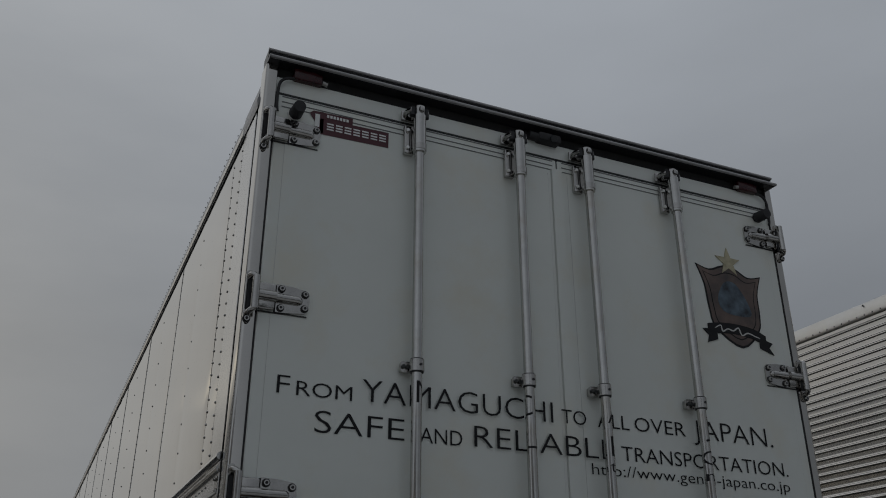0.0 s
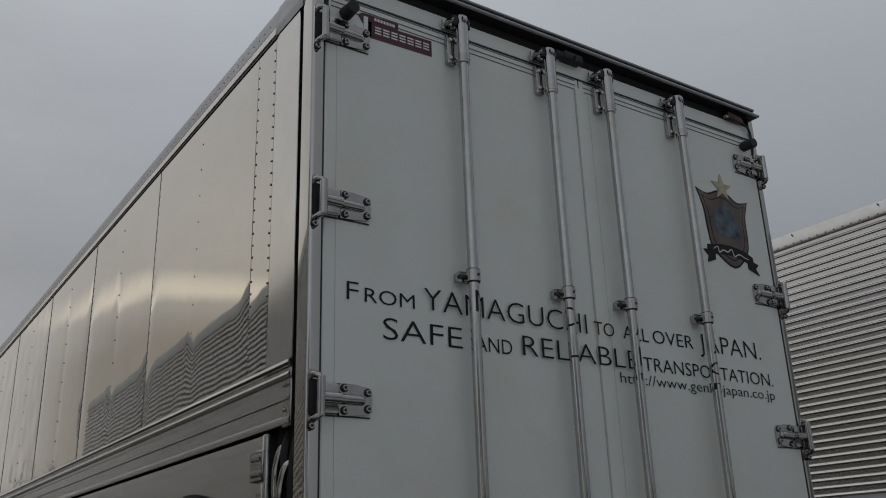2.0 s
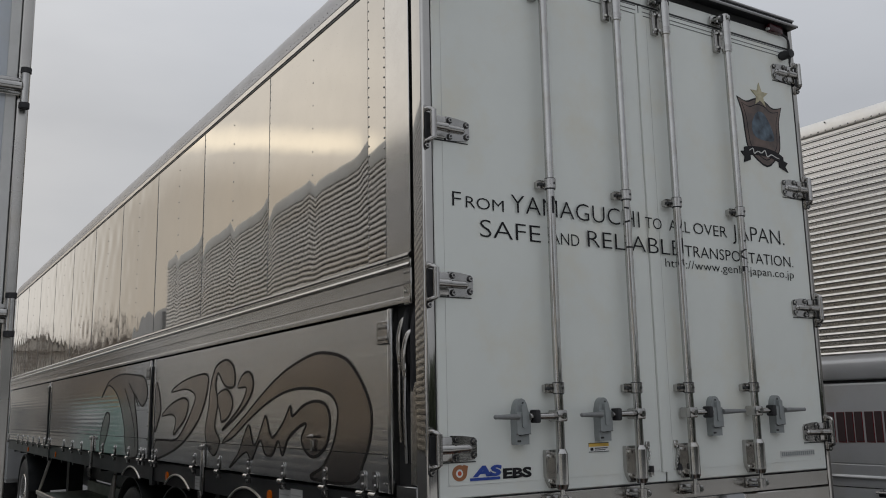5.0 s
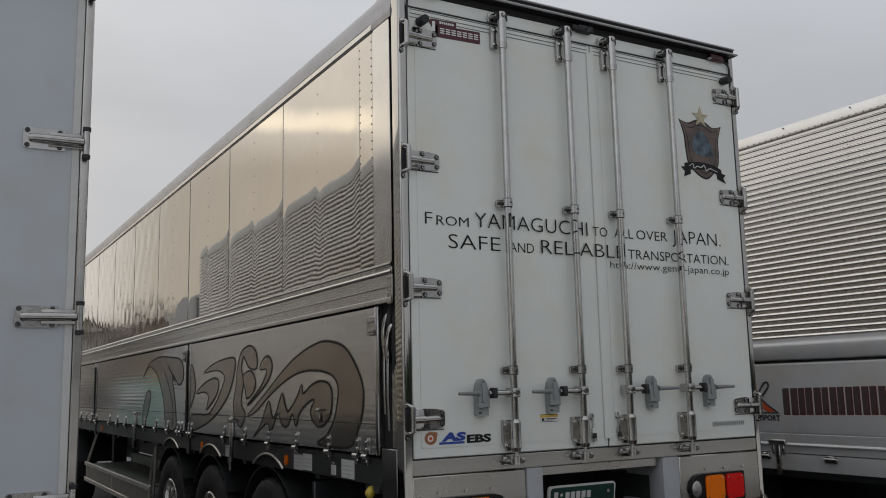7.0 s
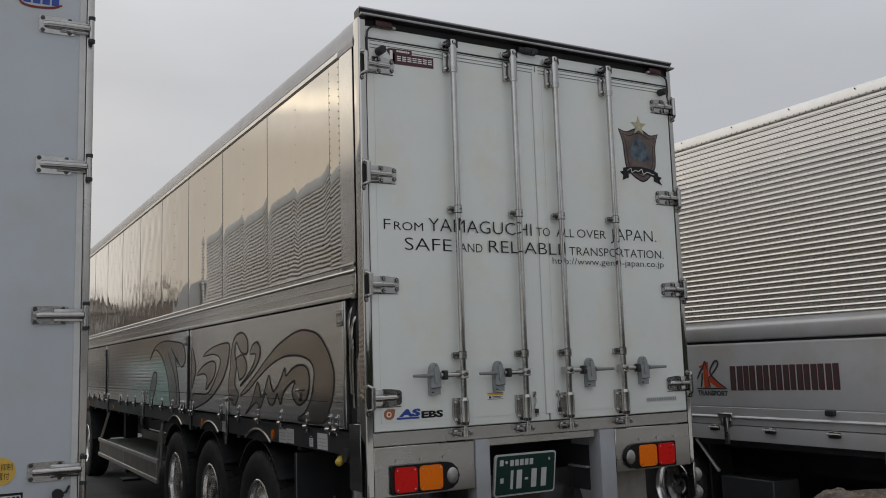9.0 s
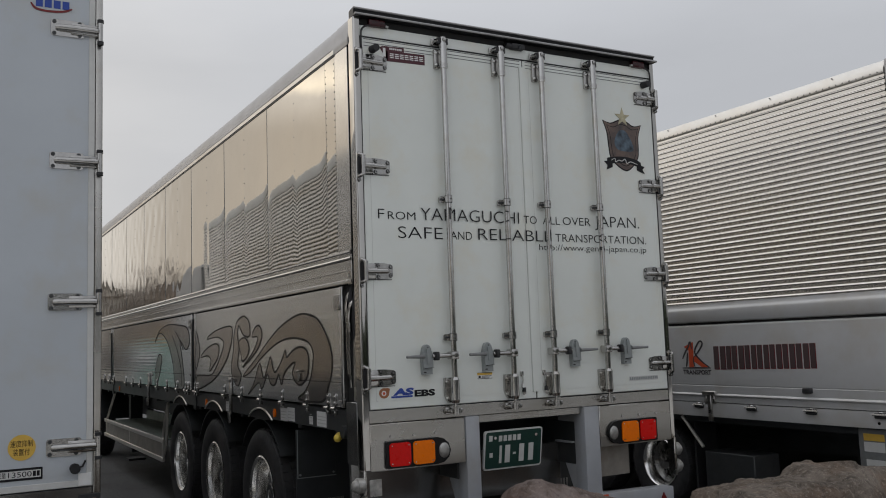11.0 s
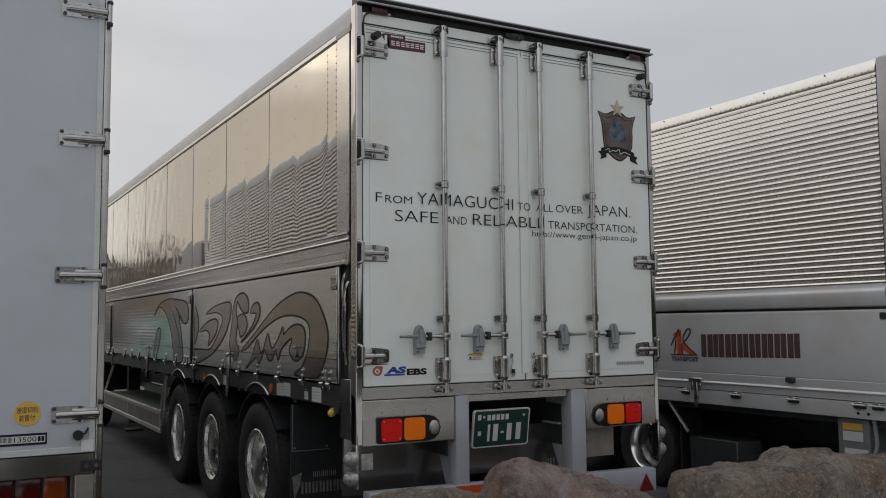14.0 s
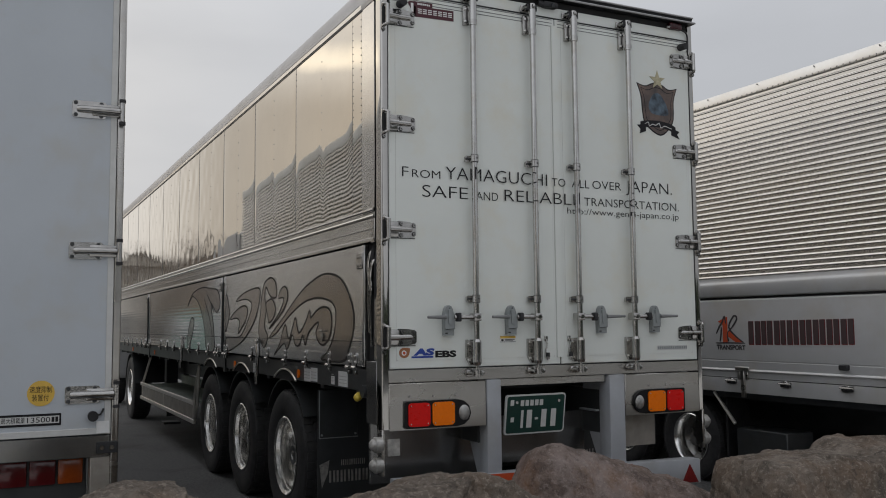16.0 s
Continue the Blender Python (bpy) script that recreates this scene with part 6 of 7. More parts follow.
            extrude_poly(dark, [(u - b0 + 0.003, v0 + 0.006), (u - b1 + 0.006, v0 + 0.006), (u - b1 + 0.006, v1 - 0.002), (u - b0 + 0.003, v1 - 0.002)], at, 0.0, 0.003)
        u -= w + 0.012
        part("name_block_edge", red, M_DULLRED, right_truck, smooth=False)
        part("name_block", dark, M_NAME, right_truck, "charcoal block of a painted name", smooth=False)
    bm = bmesh.new()
    extrude_poly(bm, [(1.52, 1.555), (1.40, 1.60), (1.40, 1.36), (1.46, 1.36), (1.46, 1.52)], at, 0.0, 0.003)
    extrude_poly(bm, [(1.44, 1.44), (1.38, 1.47), (1.22, 1.362), (1.30, 1.362)], at, 0.0, 0.0035)
    part("painted_badge", bm, M_ORANGE, right_truck, "red-orange painted badge", smooth=False)
    bm = bmesh.new()
    ribbon(bm, smooth_line([(1.40, 1.45), (1.34, 1.50), (1.28, 1.57), (1.29, 1.605), (1.33, 1.59), (1.38, 1.50), (1.30, 1.42), (1.20, 1.36)], 5), at, 0.016, 0.0, 0.0042)
    ribbon(bm, smooth_line([(1.545, 1.44), (1.50, 1.51), (1.465, 1.545), (1.435, 1.60), (1.415, 1.53)], 4), at, 0.018, 0.0, 0.0045)
    ribbon(bm, smooth_line([(1.475, 1.50), (1.485, 1.43), (1.50, 1.365)], 4), at, 0.016, 0.0, 0.0045)
    ribbon(bm, smooth_line([(1.395, 1.46), (1.40, 1.41), (1.385, 1.365)], 4), at, 0.013, 0.0, 0.0045)
    ribbon(bm, smooth_line([(1.555, 1.352), (1.40, 1.354), (1.18, 1.354)], 3), at, 0.012, 0.0, 0.004)
    part("badge_loop", bm, M_CHARCOAL, right_truck, smooth=False)
    lettering("lettering", "TRANSPORT", at, 1.545, 1.18, 1.292, 0.042, M_CHARCOAL, right_truck, "small dark lettering", thin=0.035, d=0.003)
    # the cab, far forward
    cab(right_truck, RX, RY1 + 0.15, M_SILVER)


def cab(parent, x0, y0, paint):
    x1 = x0 + 2.45
    bm = bmesh.new()
    pts = [(y0, 0.55), (y0 + 2.1, 0.55), (y0 + 2.15, 1.6), (y0 + 1.95, 2.85), (y0 + 1.2, 3.1), (y0, 3.1)]
    a = [bm.verts.new((x0 + 0.02, y, z)) for y, z in pts]
    b = [bm.verts.new((x1 + 0.02, y, z)) for y, z in pts]
    for k in range(len(pts)):
        bm.faces.new((a[k - 1], a[k], b[k], b[k - 1]))
    bm.faces.new(a[::-1])
    bm.faces.new(b)
    bmesh.ops.bevel(bm, geom=bm.edges[:], offset=0.06, segments=2, affect="EDGES")
    part("cab", bm, paint, parent, "lorry cab")
    bm = bmesh.new()
    for x in (x0 + 0.012, x1 + 0.024):
        box(bm, x, x + 0.008, y0 + 0.95, y0 + 1.85, 1.75, 2.55, 0.003)
    part("side_window", bm, M_GLASS, parent, smooth=False)
    for x, s in ((x0 + 0.06, -1), (x1 - 0.02, 1)):
        wheel(parent, x, y0 + 1.0, 0.47, 0.47, 0.27, s, dish=0.06, width=0.28)


build_right_truck()

left_truck = thing("wing_body_truck", (-2.7, 5.0, 0), "lorry with pale blue-grey rear doors and corrugated aluminium sides", "truck", "parked lorries")
LX, LY0, LY1 = -1.451, 0.186, 9.35


def build_left_truck():
    x0 = LX - 2.49
    at = on_rear(LY0)
    bm = bmesh.new()
    box(bm, x0 + 0.05, LX - 0.05, LY0 + 0.10, LY1, 0.99, 3.68)
    part("cargo_box", bm, M_DARK, left_truck, smooth=False)
    for x, s in ((LX, 1), (x0, -1)):
        bm = bmesh.new()
        profile_along_y(bm, [(x + s * (o - 0.012), z) for o, z in corrugation(1.35, 3.60, 0.0478, 0.012)], LY0 + 0.085, LY1)
        part("corrugated_side", bm, M_CORR, left_truck, "corrugated aluminium side", smooth=50)
        bm = bmesh.new()
        sec = [(-0.03, 3.60), (0.0, 3.60), (0.0, 3.70), (-0.02, 3.735), (-1.245, 3.76), (-1.245, 3.69), (-0.03, 3.69)]
        profile_along_y(bm, [(x + s * o, z) for o, z in sec], LY0 + 0.085, LY1, closed=True)
        part("eaves_rail", bm, M_CREAM, left_truck)
        bm = bmesh.new()
        sec = [(-0.03, 1.349), (0.0, 1.349), (0.004, 1.30), (0.0, 0.99), (-0.03, 0.99)]
        profile_along_y(bm, [(x + s * o, z) for o, z in sec], LY0 + 0.085, LY1, closed=True)
        part("lower_side", bm, M_SILVER, left_truck, "silver lower side")
        bm = bmesh.new()
        a = x - s * 0.042
        box(bm, min(a, x), max(a, x), LY0 - 0.002, LY0 + 0.084, 0.60, 3.76, 0.010, 3)
        part("corner_post", bm, M_STEEL, left_truck, "dull stainless corner post")
    for u0, u1 in ((x0 + 0.048, LX - 1.25), (LX - 1.245, LX - 0.048)):
        bm = bmesh.new()
        box(bm, u0, u1, LY0, LY0 + 0.06, 0.985, 3.68, 0.004)
        door = part("rear_door", bm, M_DOOR_BLUE, left_truck, "pale blue-grey rear door with strap hinges")
    bm = bmesh.new()
    box(bm, LX - 0.075, LX - 0.0425, LY0 - 0.006, LY0 - 0.0005, 0.986, 3.67, 0.002)
    box(bm, LX - 1.2, LX - 0.076, LY0 - 0.006, LY0 - 0.0005, 0.986, 1.02, 0.002)
    part("door_edge", bm, M_GASKET, door, "pale edging along the door", smooth=False)
    for z in (3.475, 2.732, 1.962, 1.197):
        bm = bmesh.new()
        pts = rounded(LX - 0.272, LX - 0.10, z - 0.046, z + 0.046, 0.014, 3)
        extrude_poly(bm, pts, at, 0.0, 0.008)
        box(bm, LX - 0.17, LX - 0.03, LY0 - 0.020, LY0 - 0.008, z - 0.032, z + 0.032, 0.005, 2)
        tube(bm, [(LX - 0.03, LY0 - 0.022, z), (LX - 0.15, LY0 - 0.020, z), (LX - 0.225, LY0 - 0.014, z), (LX - 0.242, LY0 - 0.006, z)], 0.019, 10)
        part("hinge", bm, M_CAST, door, "stainless strap hinge")
        bm = bmesh.new()
        cyl(bm, (LX - 0.018, LY0 - 0.024, z - 0.062), (LX - 0.018, LY0 - 0.024, z + 0.062), 0.014, 14)
        box(bm, LX - 0.034, LX - 0.004, LY0 - 0.028, LY0 + 0.0, z + 0.052, z + 0.064, 0.003)
        box(bm, LX - 0.034, LX - 0.004, LY0 - 0.028, LY0 + 0.0, z - 0.072, z - 0.056, 0.003)
        part("pin", bm, M_CAST, door)
        for du in (0.255, 0.125):
            for dv in (0.033, -0.033):
                bm = bmesh.new()
                cyl(bm, (LX - du, LY0 - 0.006, z + dv), (LX - du, LY0 - 0.015, z + dv), 0.012, 10, 0.010)
                part("bolt", bm, M_FRAME, door)
        for zz in (z + 0.058, z - 0.066):
            bm = bmesh.new()
            cyl(bm, (LX - 0.018, LY0 - 0.024, zz - 0.009), (LX - 0.018, LY0 - 0.024, zz + 0.009), 0.0175, 12)
            part("pin_cap", bm, M_BLACK, door)
    # round sticker and load label
    bm = bmesh.new()
    extrude_poly(bm, circle(-1.838, 1.212, 0.066, 28), at, 0.001, 0.003)
    part("round_sticker", bm, M_STICKER, door, "round orange-yellow sticker with dark characters", smooth=False)
    lettering("lettering", "\u901f\u5ea6\u6291\u5236", at, -1.892, -1.786, 1.218, 0.026, M_INK, door, d=0.0038)
    lettering("lettering", "\u88c5\u7f6e\u4ed8", at, -1.880, -1.800, 1.175, 0.026, M_INK, door, d=0.0038)
    bm = bmesh.new()
    extrude_poly(bm, rounded(-2.036, -1.738, 1.045, 1.107, 0.002, 1), at, 0.001, 0.003)
    part("load_label", bm, M_INK, door, "black-edged load label", smooth=False)
    bars("label_face", at, [(-2.025, -1.747, 1.057, 1.095)], M_GASKET, door, d=0.0036)
    lettering("lettering", "13500", at, -1.900, -1.790, 1.063, 0.027, M_INK, door, d=0.0042)
    lettering("lettering", "\u6700\u5927\u7a4d\u8f09\u91cf", at, -2.020, -1.910, 1.066, 0.022, M_INK, door, d=0.0042)
    bars("label_unit", at, [(-1.784, -1.770, 1.063, 1.090), (-1.766, -1.752, 1.063, 1.090)], M_INK, door, d=0.0042)
    bm = bmesh.new()
    cyl(bm, (-1.585, LY0, 1.085), (-1.585, LY0 - 0.03, 1.085), 0.024, 14)
    cyl(bm, (-1.585, LY0 - 0.028, 1.085), (-1.585, LY0 - 0.045, 1.083), 0.027, 14)
    tube(bm, [(-1.585, LY0 - 0.02, 1.085), (-1.545, LY0 - 0.012, 1.09), (-1.53, LY0 - 0.006, 1.12)], 0.006, 6)
    part("door_buffer", bm, M_BLACK, door, "black door buffer")
    bm = bmesh.new()
    box(bm, LX - 0.115, LX - 0.05, LY0 - 0.010, LY0 - 0.0065, 0.99, 1.055, 0.002)
    part("corner_plate", bm, M_WHITE, door, smooth=False)
    # badge high up, plain shapes
    bars("badge_bar", at, [(-1.80 + 0.045 * k, -1.765 + 0.045 * k, 3.583, 3.628) for k in range(4)], M_BLUE, door)
    bm = bmesh.new()
    ribbon(bm, smooth_line([(-1.825, 3.60), (-1.80, 3.570), (-1.74, 3.562), (-1.66, 3.570), (-1.615, 3.590)], 5), at, 0.012, 0.0, 0.0035)
    part("badge_stroke", bm, M_DULLRED, door, smooth=False)
    # rear sill, lamps, bumper
    bm = bmesh.new()
    box(bm, x0 + 0.05, LX - 0.045, LY0 - 0.001, LY0 + 0.09, 0.865, 0.982, 0.005)
    part("rear_sill", bm, M_SPLASH, left_truck, "dull dark stainless sill")
    bm = bmesh.new()
    box(bm, x0 + 0.1, LX - 0.145, LY0 + 0.14, LY0 + 0.19, 0.60, 0.863, 0.005)
    part("lamp_carrier", bm, M_FRAME, left_truck, smooth=False)
    for a, b, mat in ((-1.74, -1.615, M_TINTED_AMBER), (-1.88, -1.75, M_TINTED), (-2.03, -1.89, M_TINTED)):
        bm = bmesh.new()
        box(bm, a, b, LY0 + 0.115, LY0 + 0.155, 0.72, 0.855, 0.01, 2)
        part("tail_lamp", bm, mat, left_truck, "rear lamp lens")
    bm = bmesh.new()
    box(bm, LX - 0.112, LX - 0.004, LY0 - 0.012, LY0 - 0.0025, 0.885, 0.945, 0.003)
    hook = part("hook_plate", bm, M_BLACK, left_truck, "black plate with two bolts")
    for dx in (0.085, 0.035):
        bm = bmesh.new()
        cyl(bm, (LX - dx, LY0 - 0.011, 0.915), (LX - dx, LY0 - 0.019, 0.915), 0.012, 10)
        part("bolt", bm, M_CAST, hook)
    bm = bmesh.new()
    box(bm, LX - 0.14, LX - 0.0425, LY0 + 0.002, LY0 + 0.13, 0.50, 0.864, 0.004)
    part("low_side_plate", bm, M_SPLASH_PALE, left_truck, "dark grey skirt plate under the corner")
    for x in (x0 + 0.8, x0 + 1.6):
        bm = bmesh.new()
        box(bm, x, x + 0.09, LY0 + 0.13, LY1 + 2.2, 0.6, 0.948)
        part("chassis_rail", bm, M_FRAME, left_truck, smooth=False)
    bm = bmesh.new()
    box(bm, x0 + 0.1, LX - 0.1, LY0 + 0.1, LY1, 0.95, 0.985)
    part("load_floor", bm, M_FRAME, left_truck, smooth=False)
    for cy in (2.4, 3.6, 7.8):
        wheel(left_truck, LX - 0.05, cy, 0.48, 0.48, 0.27, 1, dish=0.1, width=0.28)
        wheel(left_truck, x0 + 0.05, cy, 0.48, 0.48, 0.27, -1, dish=0.1, width=0.28)
    cab(left_truck, x0 + 0.02, LY1 + 0.15, M_SILVER)


build_left_truck()


# ---- the tractor that pulls the trailer ----
tractor = thing("tractor_unit", (1.245, 13.0, 0), "tractor unit coupled in front of the semi-trailer", "truck")


def build_tractor():
    bm = bmesh.new()
    for x in (0.8, 1.6):
        box(bm, x, x + 0.09, 10.6, 16.0, 0.65, 0.95)
    box(bm, 0.7, 1.8, 11.0, 12.0, 0.95, 1.07, 0.02)
    part("chassis", bm, M_FRAME, tractor, smooth=False)
    wheel(tractor, 0.03, 11.35, 0.52, 0.52, 0.295, -1, dish=0.10, width=0.30)
    wheel(tractor, W - 0.03, 11.35, 0.52, 0.52, 0.295, 1, dish=0.10, width=0.30)
    for x0, x1 in ((0.03, 0.55), (W - 0.55, W - 0.03)):
        bm = bmesh.new()
        rows = []
        for k in range(15):
            a = radians(10 + 160 * k / 14)
            rows.append([bm.verts.new((x, 11.35 + r * math.cos(a), 0.52 + r * math.sin(a))) for x, r in ((x0, 0.57), (x1, 0.57), (x1, 0.585), (x0, 0.585))])
        for a, b in zip(rows, rows[1:]):
            for k in range(4):
                bm.faces.new((a[k], a[(k + 1) % 4], b[(k + 1) % 4], b[k]))
        part("mudguard", bm, M_FRAME, tractor)
    cab(tractor, 0.02, 13.9, M_SILVER)


build_tractor()


# ---- boulders along the edge of the lorry park ----
def boulder(depth, y, crest, seed, mat, label, square=0.75, rough=0.02, crag=0.0, q=7, facet=0.0):
    """A weathered stone: crest gives (x, height) of its top line, square how boxy its section is."""
    rnd_off = Vector((seed * 7.3, seed * 3.1, seed * 5.7))
    cx, cz = [c[0] for c in crest], [c[1] for c in crest]
    mid, half = (cx[0] + cx[-1]) / 2, (cx[-1] - cx[0]) / 2
    n, m = 170, 96
    bm = bmesh.new()
    grid = []
    for i in range(n + 1):
        s = math.sin(math.pi / 2 * (2 * i / n - 1)) * 0.9995
        x = mid + half * s
        top = sum(np.interp(x + k * 0.02, cx, cz) for k in (-2, -1, 0, 1, 2)) / 5
        close = (1 - abs(s) ** q) ** (1 / q)
        d = depth * (0.86 + 0.22 * noise.noise(Vector((x * 1.7, seed, 0)))) * (1 - abs(s) ** max(4, q / 2)) ** (0.4 if q < 12 else 0.22)
        row = []
        for j in range(m + 1):
            a = math.pi * (1.12 * j / m - 0.06)
            ca, sa = math.cos(a), math.sin(a)
            yy = -d * math.copysign(abs(ca) ** square, ca)
            zz = top * close * math.copysign(abs(sa) ** square, sa)
            row.append(bm.verts.new((x, y + yy, zz)))
        grid.append(row)
    for a, b in zip(grid, grid[1:]):
        for j in range(m):
            bm.faces.new((a[j], a[j + 1], b[j + 1], b[j]))
    bm.faces.new(grid[0][::-1])
    bm.faces.new(grid[-1])
    bmesh.ops.recalc_face_normals(bm, faces=bm.faces[:])
    bm.normal_update()
    moved = []
    for v in bm.verts:
        p = v.co + rnd_off
        h = rough * noise.fractal(p * 2.6, 0.9, 2.0, 4) + 0.6 * rough * noise.fractal(p * 9, 0.7, 2.1, 6)
        h -= crag * (1 - min(1.0, 4 * abs(noise.noise(p * 2.1)))) ** 2
        h -= 0.4 * crag * (1 - min(1.0, 5 * abs(noise.noise(Vector((p.x * 7, p.y * 7, p.z * 3)))))) ** 2
        if facet:
            near_pts = noise.voronoi(Vector((p.x * 2.3, p.y * 2.3, p.z * 2.8)))[1]
            c = near_pts[0]
            tilt_dir = Vector((noise.noise(c * 9.1), noise.noise(c * 5.3 + Vector((3, 1, 4))), noise.noise(c * 7.7)))
            h += facet * max(-1.0, min(1.0, 1.6 * (Vector((p.x * 2.3, p.y * 2.3, p.z * 2.8)) - c).dot(tilt_dir)))
        moved.append(v.co + v.normal * h)
    for v, p in zip(bm.verts, moved):
        v.co = p
    return solo("boulder", bm, mat, label, "rock", "boulders along the edge", smooth=60)


boulder(0.44, -0.62, [(0.42, 0.44), (0.50, 0.66), (0.57, 0.81), (0.64, 0.885), (0.75, 0.905), (0.905, 0.858), (1.16, 0.775), (1.42, 0.683), (1.745, 0.589), (2.03, 0.487), (2.2, 0.40)],
        1.3, M_ROCK_BROWN, "smooth reddish-brown boulder sloping down to one side", 0.85, 0.02, 0.012, 4, 0.02)
boulder(0.38, -1.32, [(1.50, 0.72), (1.54, 0.80), (1.60, 0.815), (2.0, 0.822), (2.22, 0.825), (2.36, 0.87), (2.53, 0.855), (2.72, 0.815), (3.0, 0.80), (3.29, 0.765), (3.5, 0.77), (3.65, 0.68)],
        4.1, M_ROCK_GREY, "rough grey-brown squared boulder with a flat top", 0.36, 0.022, 0.018, 44, 0.04)
boulder(0.38, -1.10, [(-0.86, 0.58), (-0.72, 0.78), (-0.46, 0.812), (-0.26, 0.83), (-0.04, 0.832), (0.216, 0.782), (0.435, 0.682), (0.6, 0.5)],
        2.6, M_ROCK_GREY, "rough grey-brown boulder with a flat crown", 0.65, 0.026, 0.02, 7, 0.045)
boulder(0.38, -1.10, [(-2.02, 0.60), (-1.88, 0.80), (-1.71, 0.898), (-1.57, 0.942), (-1.30, 0.87), (-1.1, 0.66)],
        6.2, M_ROCK_GREY, "rough brownish boulder beside the lorries", 0.65, 0.026, 0.02, 7, 0.045)
boulder(0.34, -1.12, [(-1.25, 0.45), (-1.1, 0.64), (-0.92, 0.70), (-0.70, 0.64), (-0.58, 0.46)],
        8.8, M_ROCK_GREY, "low rough boulder between larger ones", 0.7, 0.026, 0.02, 7, 0.045)
boulder(0.5, -1.95, [(3.72, 0.42), (3.9, 0.58), (4.4, 0.66), (4.9, 0.60), (5.2, 0.42)],
        9.4, M_ROCK_GREY, "rough grey boulder at the end of the row", 0.45, 0.026, 0.02, 10, 0.05)


# ---- what the mirror sides reflect: vans, bare trees and houses beyond ----
def bare_tree(base, height, seed):
    rnd = random.Random(seed)
    t = thing("bare_tree", base, "leafless winter tree with fine branches", "tree", "bare trees")
    trunk, twigs = bmesh.new(), bmesh.new()

    def grow(p, d, length, r, level, bm):
        pts, q, dd = [p], p.copy(), d.copy()
        for _ in range(4):
            dd = (dd + Vector((rnd.uniform(-1, 1), rnd.uniform(-1, 1), rnd.uniform(-0.2, 0.6))) * 0.16).normalized()
            q = q + dd * length / 4
            pts.append(q.copy())
        ring = None
        for i, s in enumerate(pts):
            rr = r * (1 - 0.6 * i / 4)
            quat = (pts[min(i + 1, 4)] - pts[max(i - 1, 0)]).to_track_quat("Z", "Y")
            cur = [bm.verts.new(s + quat @ Vector((rr * math.cos(a), rr * math.sin(a), 0))) for a in [2 * math.pi * k / (6 if level == 0 else 4) for k in range(6 if level == 0 else 4)]]
            if ring:
                n = len(cur)
                for k in range(n):
                    bm.faces.new((ring[k], ring[(k + 1) % n], cur[(k + 1) % n], cur[k]))
            ring = cur
        if level < 4:
            for _ in range(rnd.randint(3, 5)):
                i = rnd.randint(2, 4)
                side = Vector((rnd.uniform(-1, 1), rnd.uniform(-1, 1), rnd.uniform(0.1, 1.0))).normalized()
                grow(pts[i], (dd * 0.5 + side).normalized(), length * rnd.uniform(0.5, 0.75), r * 0.52, level + 1, twigs)

    grow(Vector(base), Vector((0, 0, 1)), height * 0.42, height * 0.03, 0, trunk)
    part("trunk", trunk, M_BARK, t, "grey-brown trunk")
    part("crown", twigs, M_BARK, t, "open crown of bare twigs", smooth=False)


for k, (x, y, h) in enumerate(((-3.0, 29, 5.4), (-4.0, 33.5, 6.4), (-5.2, 31, 5.8), (-6.3, 33.5, 6.6), (-7.4, 34.5, 6.4), (-8.0, 31, 5.4), (-9.3, 35, 6.8), (-10.8, 34, 6.2), (-12.6, 37, 6.8), (-15.5, 50, 9.0), (-19.0, 51, 8.0))):
    bare_tree((x, y, 0), h, 20 + k)


def build_house(x, y, wide, deep, tall, gable, label, wall):
    t = thing("house", (x, y, 0), label, "building", "houses beyond the lorry park")
    bm = bmesh.new()
    box(bm, x - wide / 2, x + wide / 2, y - deep / 2, y + deep / 2, -0.1, tall)
    part("wall", bm, wall, t, smooth=False)
    bm = bmesh.new()
    a = [bm.verts.new((x + u * (wide / 2 + 0.25), y + v * (deep / 2 + 0.25), tall)) for u, v in ((-1, -1), (1, -1), (1, 1), (-1, 1))]
    b = [bm.verts.new((x, y + v * (deep / 2 + 0.25), tall + gable)) for v in (-1, 1)]
    for f in ((a[0], a[3], b[1], b[0]), (a[1], b[0], b[1], a[2]), (a[3], a[2], a[1], a[0])):
        bm.faces.new(f)
    part("roof", bm, M_TILE, t, smooth=False)
    bm = bmesh.new()
    extrude_poly(bm, [(x - wide / 2, tall), (x + wide / 2, tall), (x, tall + gable * 0.93)], on_rear(y - deep / 2 + 0.2), 0.0, 0.2)
    part("gable", bm, wall, t, smooth=False)
    n = max(2, int(wide / 1.4))
    for k in range(n):
        for z in (0.9, 3.5):
            if z + 1.2 < tall:
                bm = bmesh.new()
                c = x - wide / 2 + wide * (k + 0.5) / n
                box(bm, c - 0.32, c + 0.32, y - deep / 2 - 0.03, y - deep / 2 + 0.02, z, z + 1.2)
                part("window", bm, M_PANE, t, smooth=False)


for x, y, wide, tall, gable, wall, text in ((-3.5, 39, 2.4, 3.5, 0.7, 0, "narrow pale house with a brown roof"), (-6.2, 37, 2.2, 3.2, 0.8, 1, "brown-walled house with a tiled roof"),
                                            (-8.8, 41, 2.8, 3.9, 0.7, 0, "pale two-storey house beside bare trees"), (-12.2, 43, 3.2, 3.2, 0.9, 1, "low brown house beside bare trees"),
                                            (-18.0, 60, 7.0, 5.6, 1.9, 0, "pale two-storey house behind bare trees"), (-25.0, 56, 6.0, 5.0, 1.5, 0, "pale house at the end of the row")):
    build_house(x, y, wide, 6, tall + 0.7, gable, text, (M_WALL, M_WALL_BROWN)[wall])


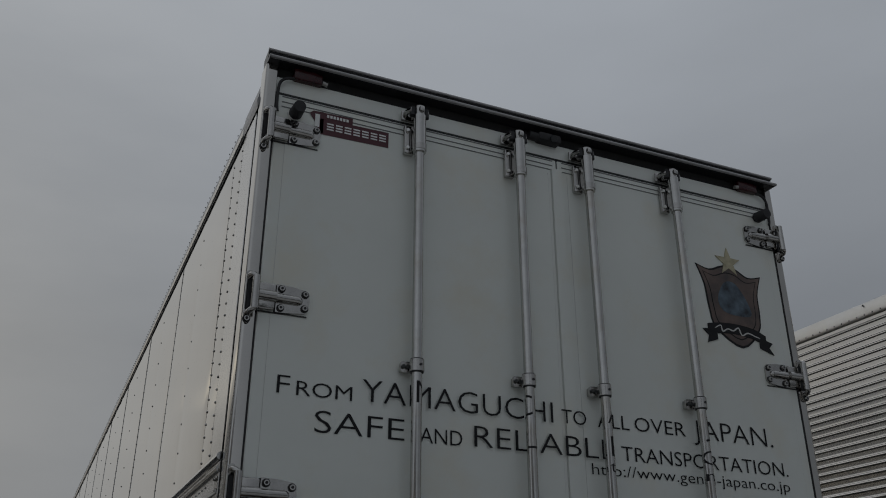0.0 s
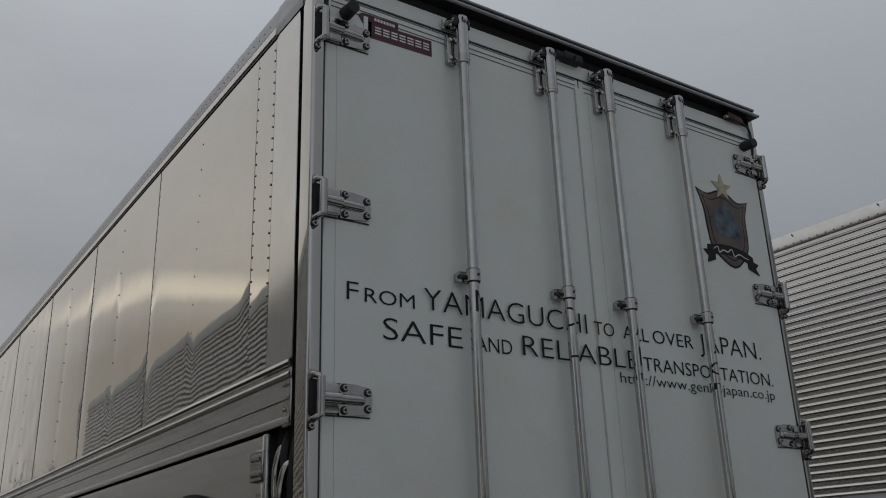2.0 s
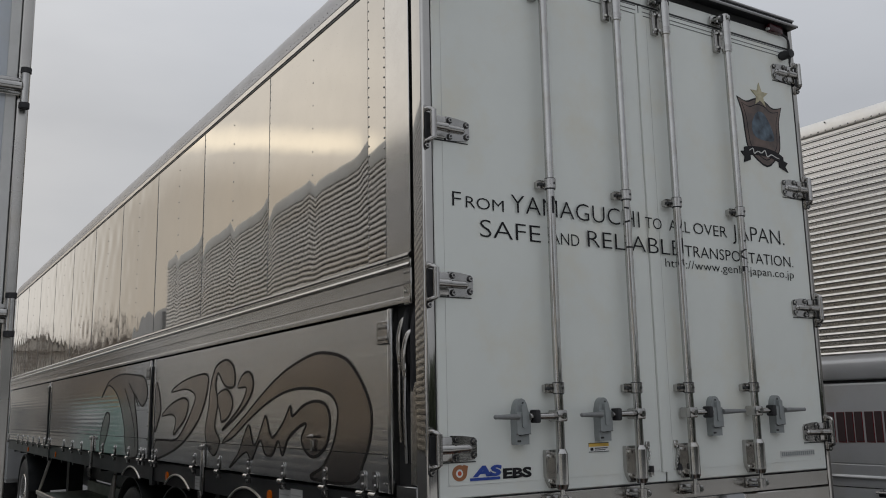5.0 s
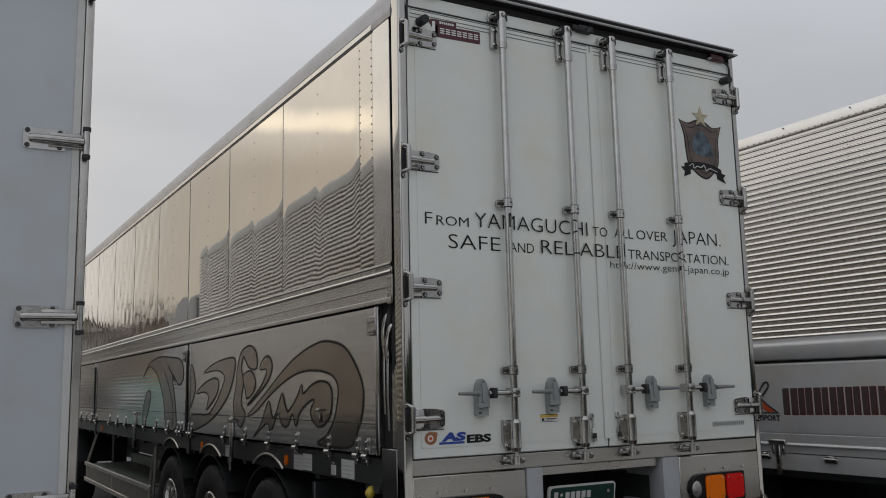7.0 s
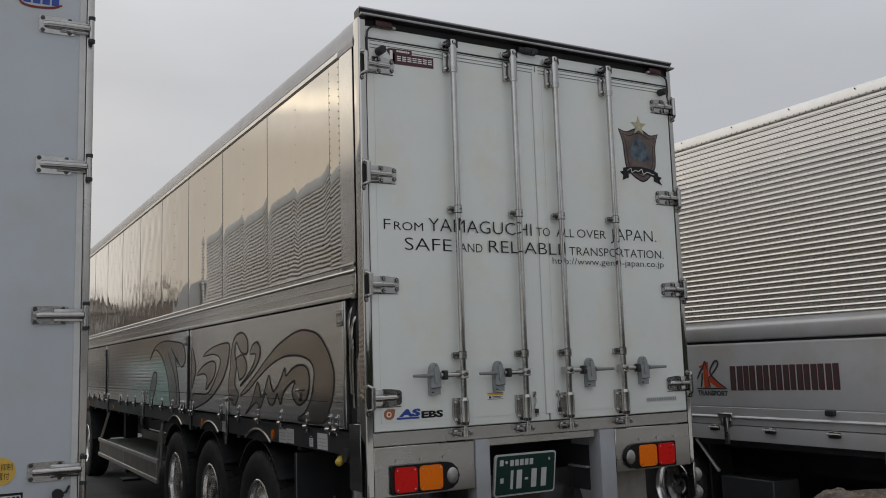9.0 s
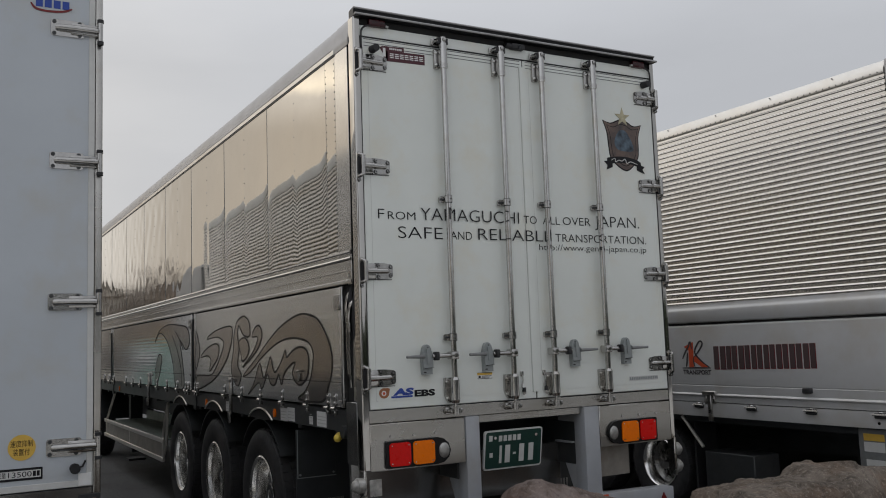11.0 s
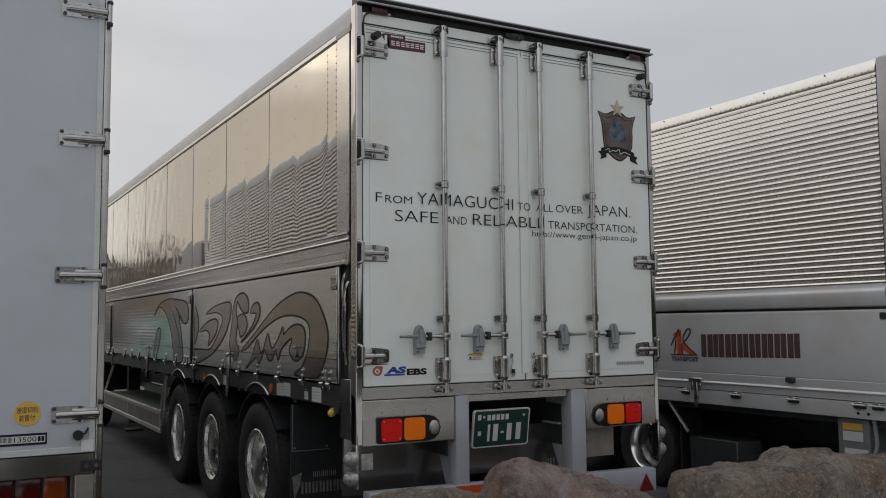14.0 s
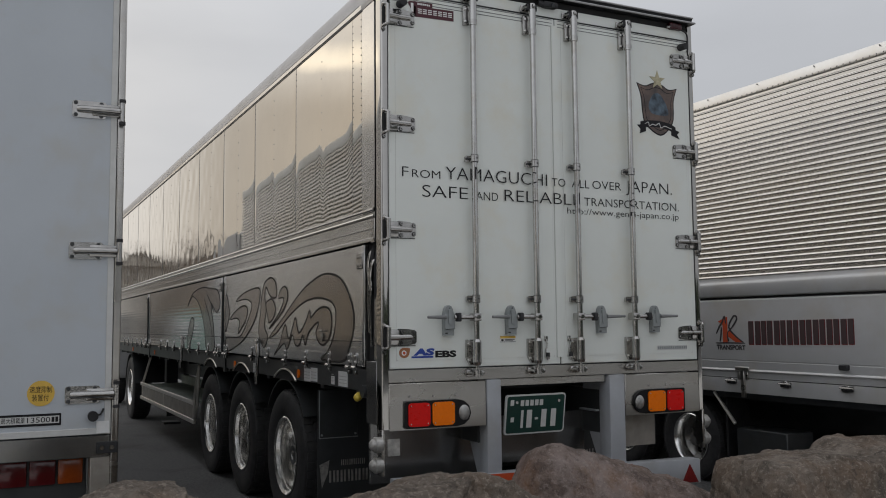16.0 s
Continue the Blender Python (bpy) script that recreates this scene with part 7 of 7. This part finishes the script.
def build_van(x, y, paint, label):
    t = thing("parked_van", (x, y, 0), label, "van", "parked vans")
    bm = bmesh.new()
    pts = [(-2.2, 0.35), (2.3, 0.35), (2.35, 1.0), (1.9, 1.15), (1.2, 1.95), (-2.15, 2.0)]
    a = [bm.verts.new((x - 0.85, y - u, z)) for u, z in pts]
    b = [bm.verts.new((x + 0.85, y - u, z)) for u, z in pts]
    for k in range(len(pts)):
        bm.faces.new((a[k - 1], a[k], b[k], b[k - 1]))
    bm.faces.new(a[::-1])
    bm.faces.new(b)
    bmesh.ops.bevel(bm, geom=bm.edges[:], offset=0.08, segments=2, affect="EDGES")
    part("body", bm, paint, t)
    bm = bmesh.new()
    for xx in (x - 0.86, x + 0.85):
        box(bm, xx, xx + 0.01, y - 1.2, y + 1.8, 1.25, 1.75)
    part("side_windows", bm, M_GLASS, t, smooth=False)
    for cy in (y - 1.4, y + 1.3):
        wheel(t, x + 0.84, cy, 0.33, 0.33, 0.19, 1, dish=0.04, width=0.2)
        wheel(t, x - 0.84, cy, 0.33, 0.33, 0.19, -1, dish=0.04, width=0.2)


build_van(-3.6, 20.2, M_GREEN, "green van parked beyond the lorries")
build_van(-4.4, 25.6, M_WHITE, "white van parked beyond the lorries")
build_van(-7.2, 28.5, M_WHITE, "white van parked beside bare trees")


def build_board(x, y):
    t = thing("roadside_board", (x, y, 0), "yellow-orange board on two grey posts", "sign")
    bm = bmesh.new()
    box(bm, x - 0.7, x + 0.7, y - 0.03, y + 0.03, 1.95, 2.45, 0.01)
    part("board", bm, M_STICKER, t, smooth=False)
    for px in (x - 0.5, x + 0.5):
        bm = bmesh.new()
        cyl(bm, (px, y + 0.06, 0.0), (px, y + 0.06, 2.4), 0.03, 10)
        part("post", bm, M_GALV, t)


build_board(-5.6, 27.5)


def build_shop():
    t = thing("roadside_building", (-20, -17, 0), "cream low building with a grey roof across the lorry park", "building")
    bm = bmesh.new()
    box(bm, -34, -9, -24, -12, -0.1, 4.6)
    part("wall", bm, M_CREAM, t, "cream wall", smooth=False)
    bm = bmesh.new()
    box(bm, -34.4, -8.6, -24.4, -11.6, 4.6, 6.4, 0.05)
    part("roof", bm, M_ROOF, t, "grey roof band")
    for k in range(6):
        bm = bmesh.new()
        box(bm, -32.5 + 3.9 * k, -29.8 + 3.9 * k, -12.02, -11.98, 0.4, 2.6)
        part("window", bm, M_GLASS, t, smooth=False)
    bm = bmesh.new()
    box(bm, -9.02, -8.98, -22.5, -13.5, 0.4, 2.6)
    part("window", bm, M_GLASS, t, smooth=False)


build_shop()


def unseen_wood():
    """An unseen dark belt of evergreen trees, added behind the camera to darken metal reflections."""
    rnd = random.Random(11)
    verts, faces = [], []
    for k in range(2000):
        u = rnd.random()
        x = -8 + 90 * u
        y = -34 + rnd.uniform(-3, 3) + 10 * math.sin(u * 7)
        top = 3.4 + 0.9 * math.sin(u * 23) + 0.6 * math.sin(u * 61)
        z = top * rnd.random() ** 0.7
        r = rnd.uniform(0.35, 0.9)
        q = Euler((rnd.uniform(0, 6), rnd.uniform(0, 6), rnd.uniform(0, 6)))
        n = len(verts)
        for c in ((-1, -0.5, 0), (1, -0.5, 0.2), (0, 0.9, -0.2), (0, 0, 0.8)):
            p = Vector(c) * r
            p.rotate(q)
            verts.append((x + p.x, y + p.y, max(0.0, z + p.z)))
        faces += [(n, n + 1, n + 2), (n, n + 1, n + 3), (n + 1, n + 2, n + 3), (n, n + 2, n + 3)]
    me = bpy.data.meshes.new("unseen_wood")
    me.from_pydata(verts, [], faces)
    me.materials.append(M_LEAF)
    tagged(new("unseen_wood", me), "unseen dark evergreen belt added to darken reflections", "trees", kind="stuff")


unseen_wood()
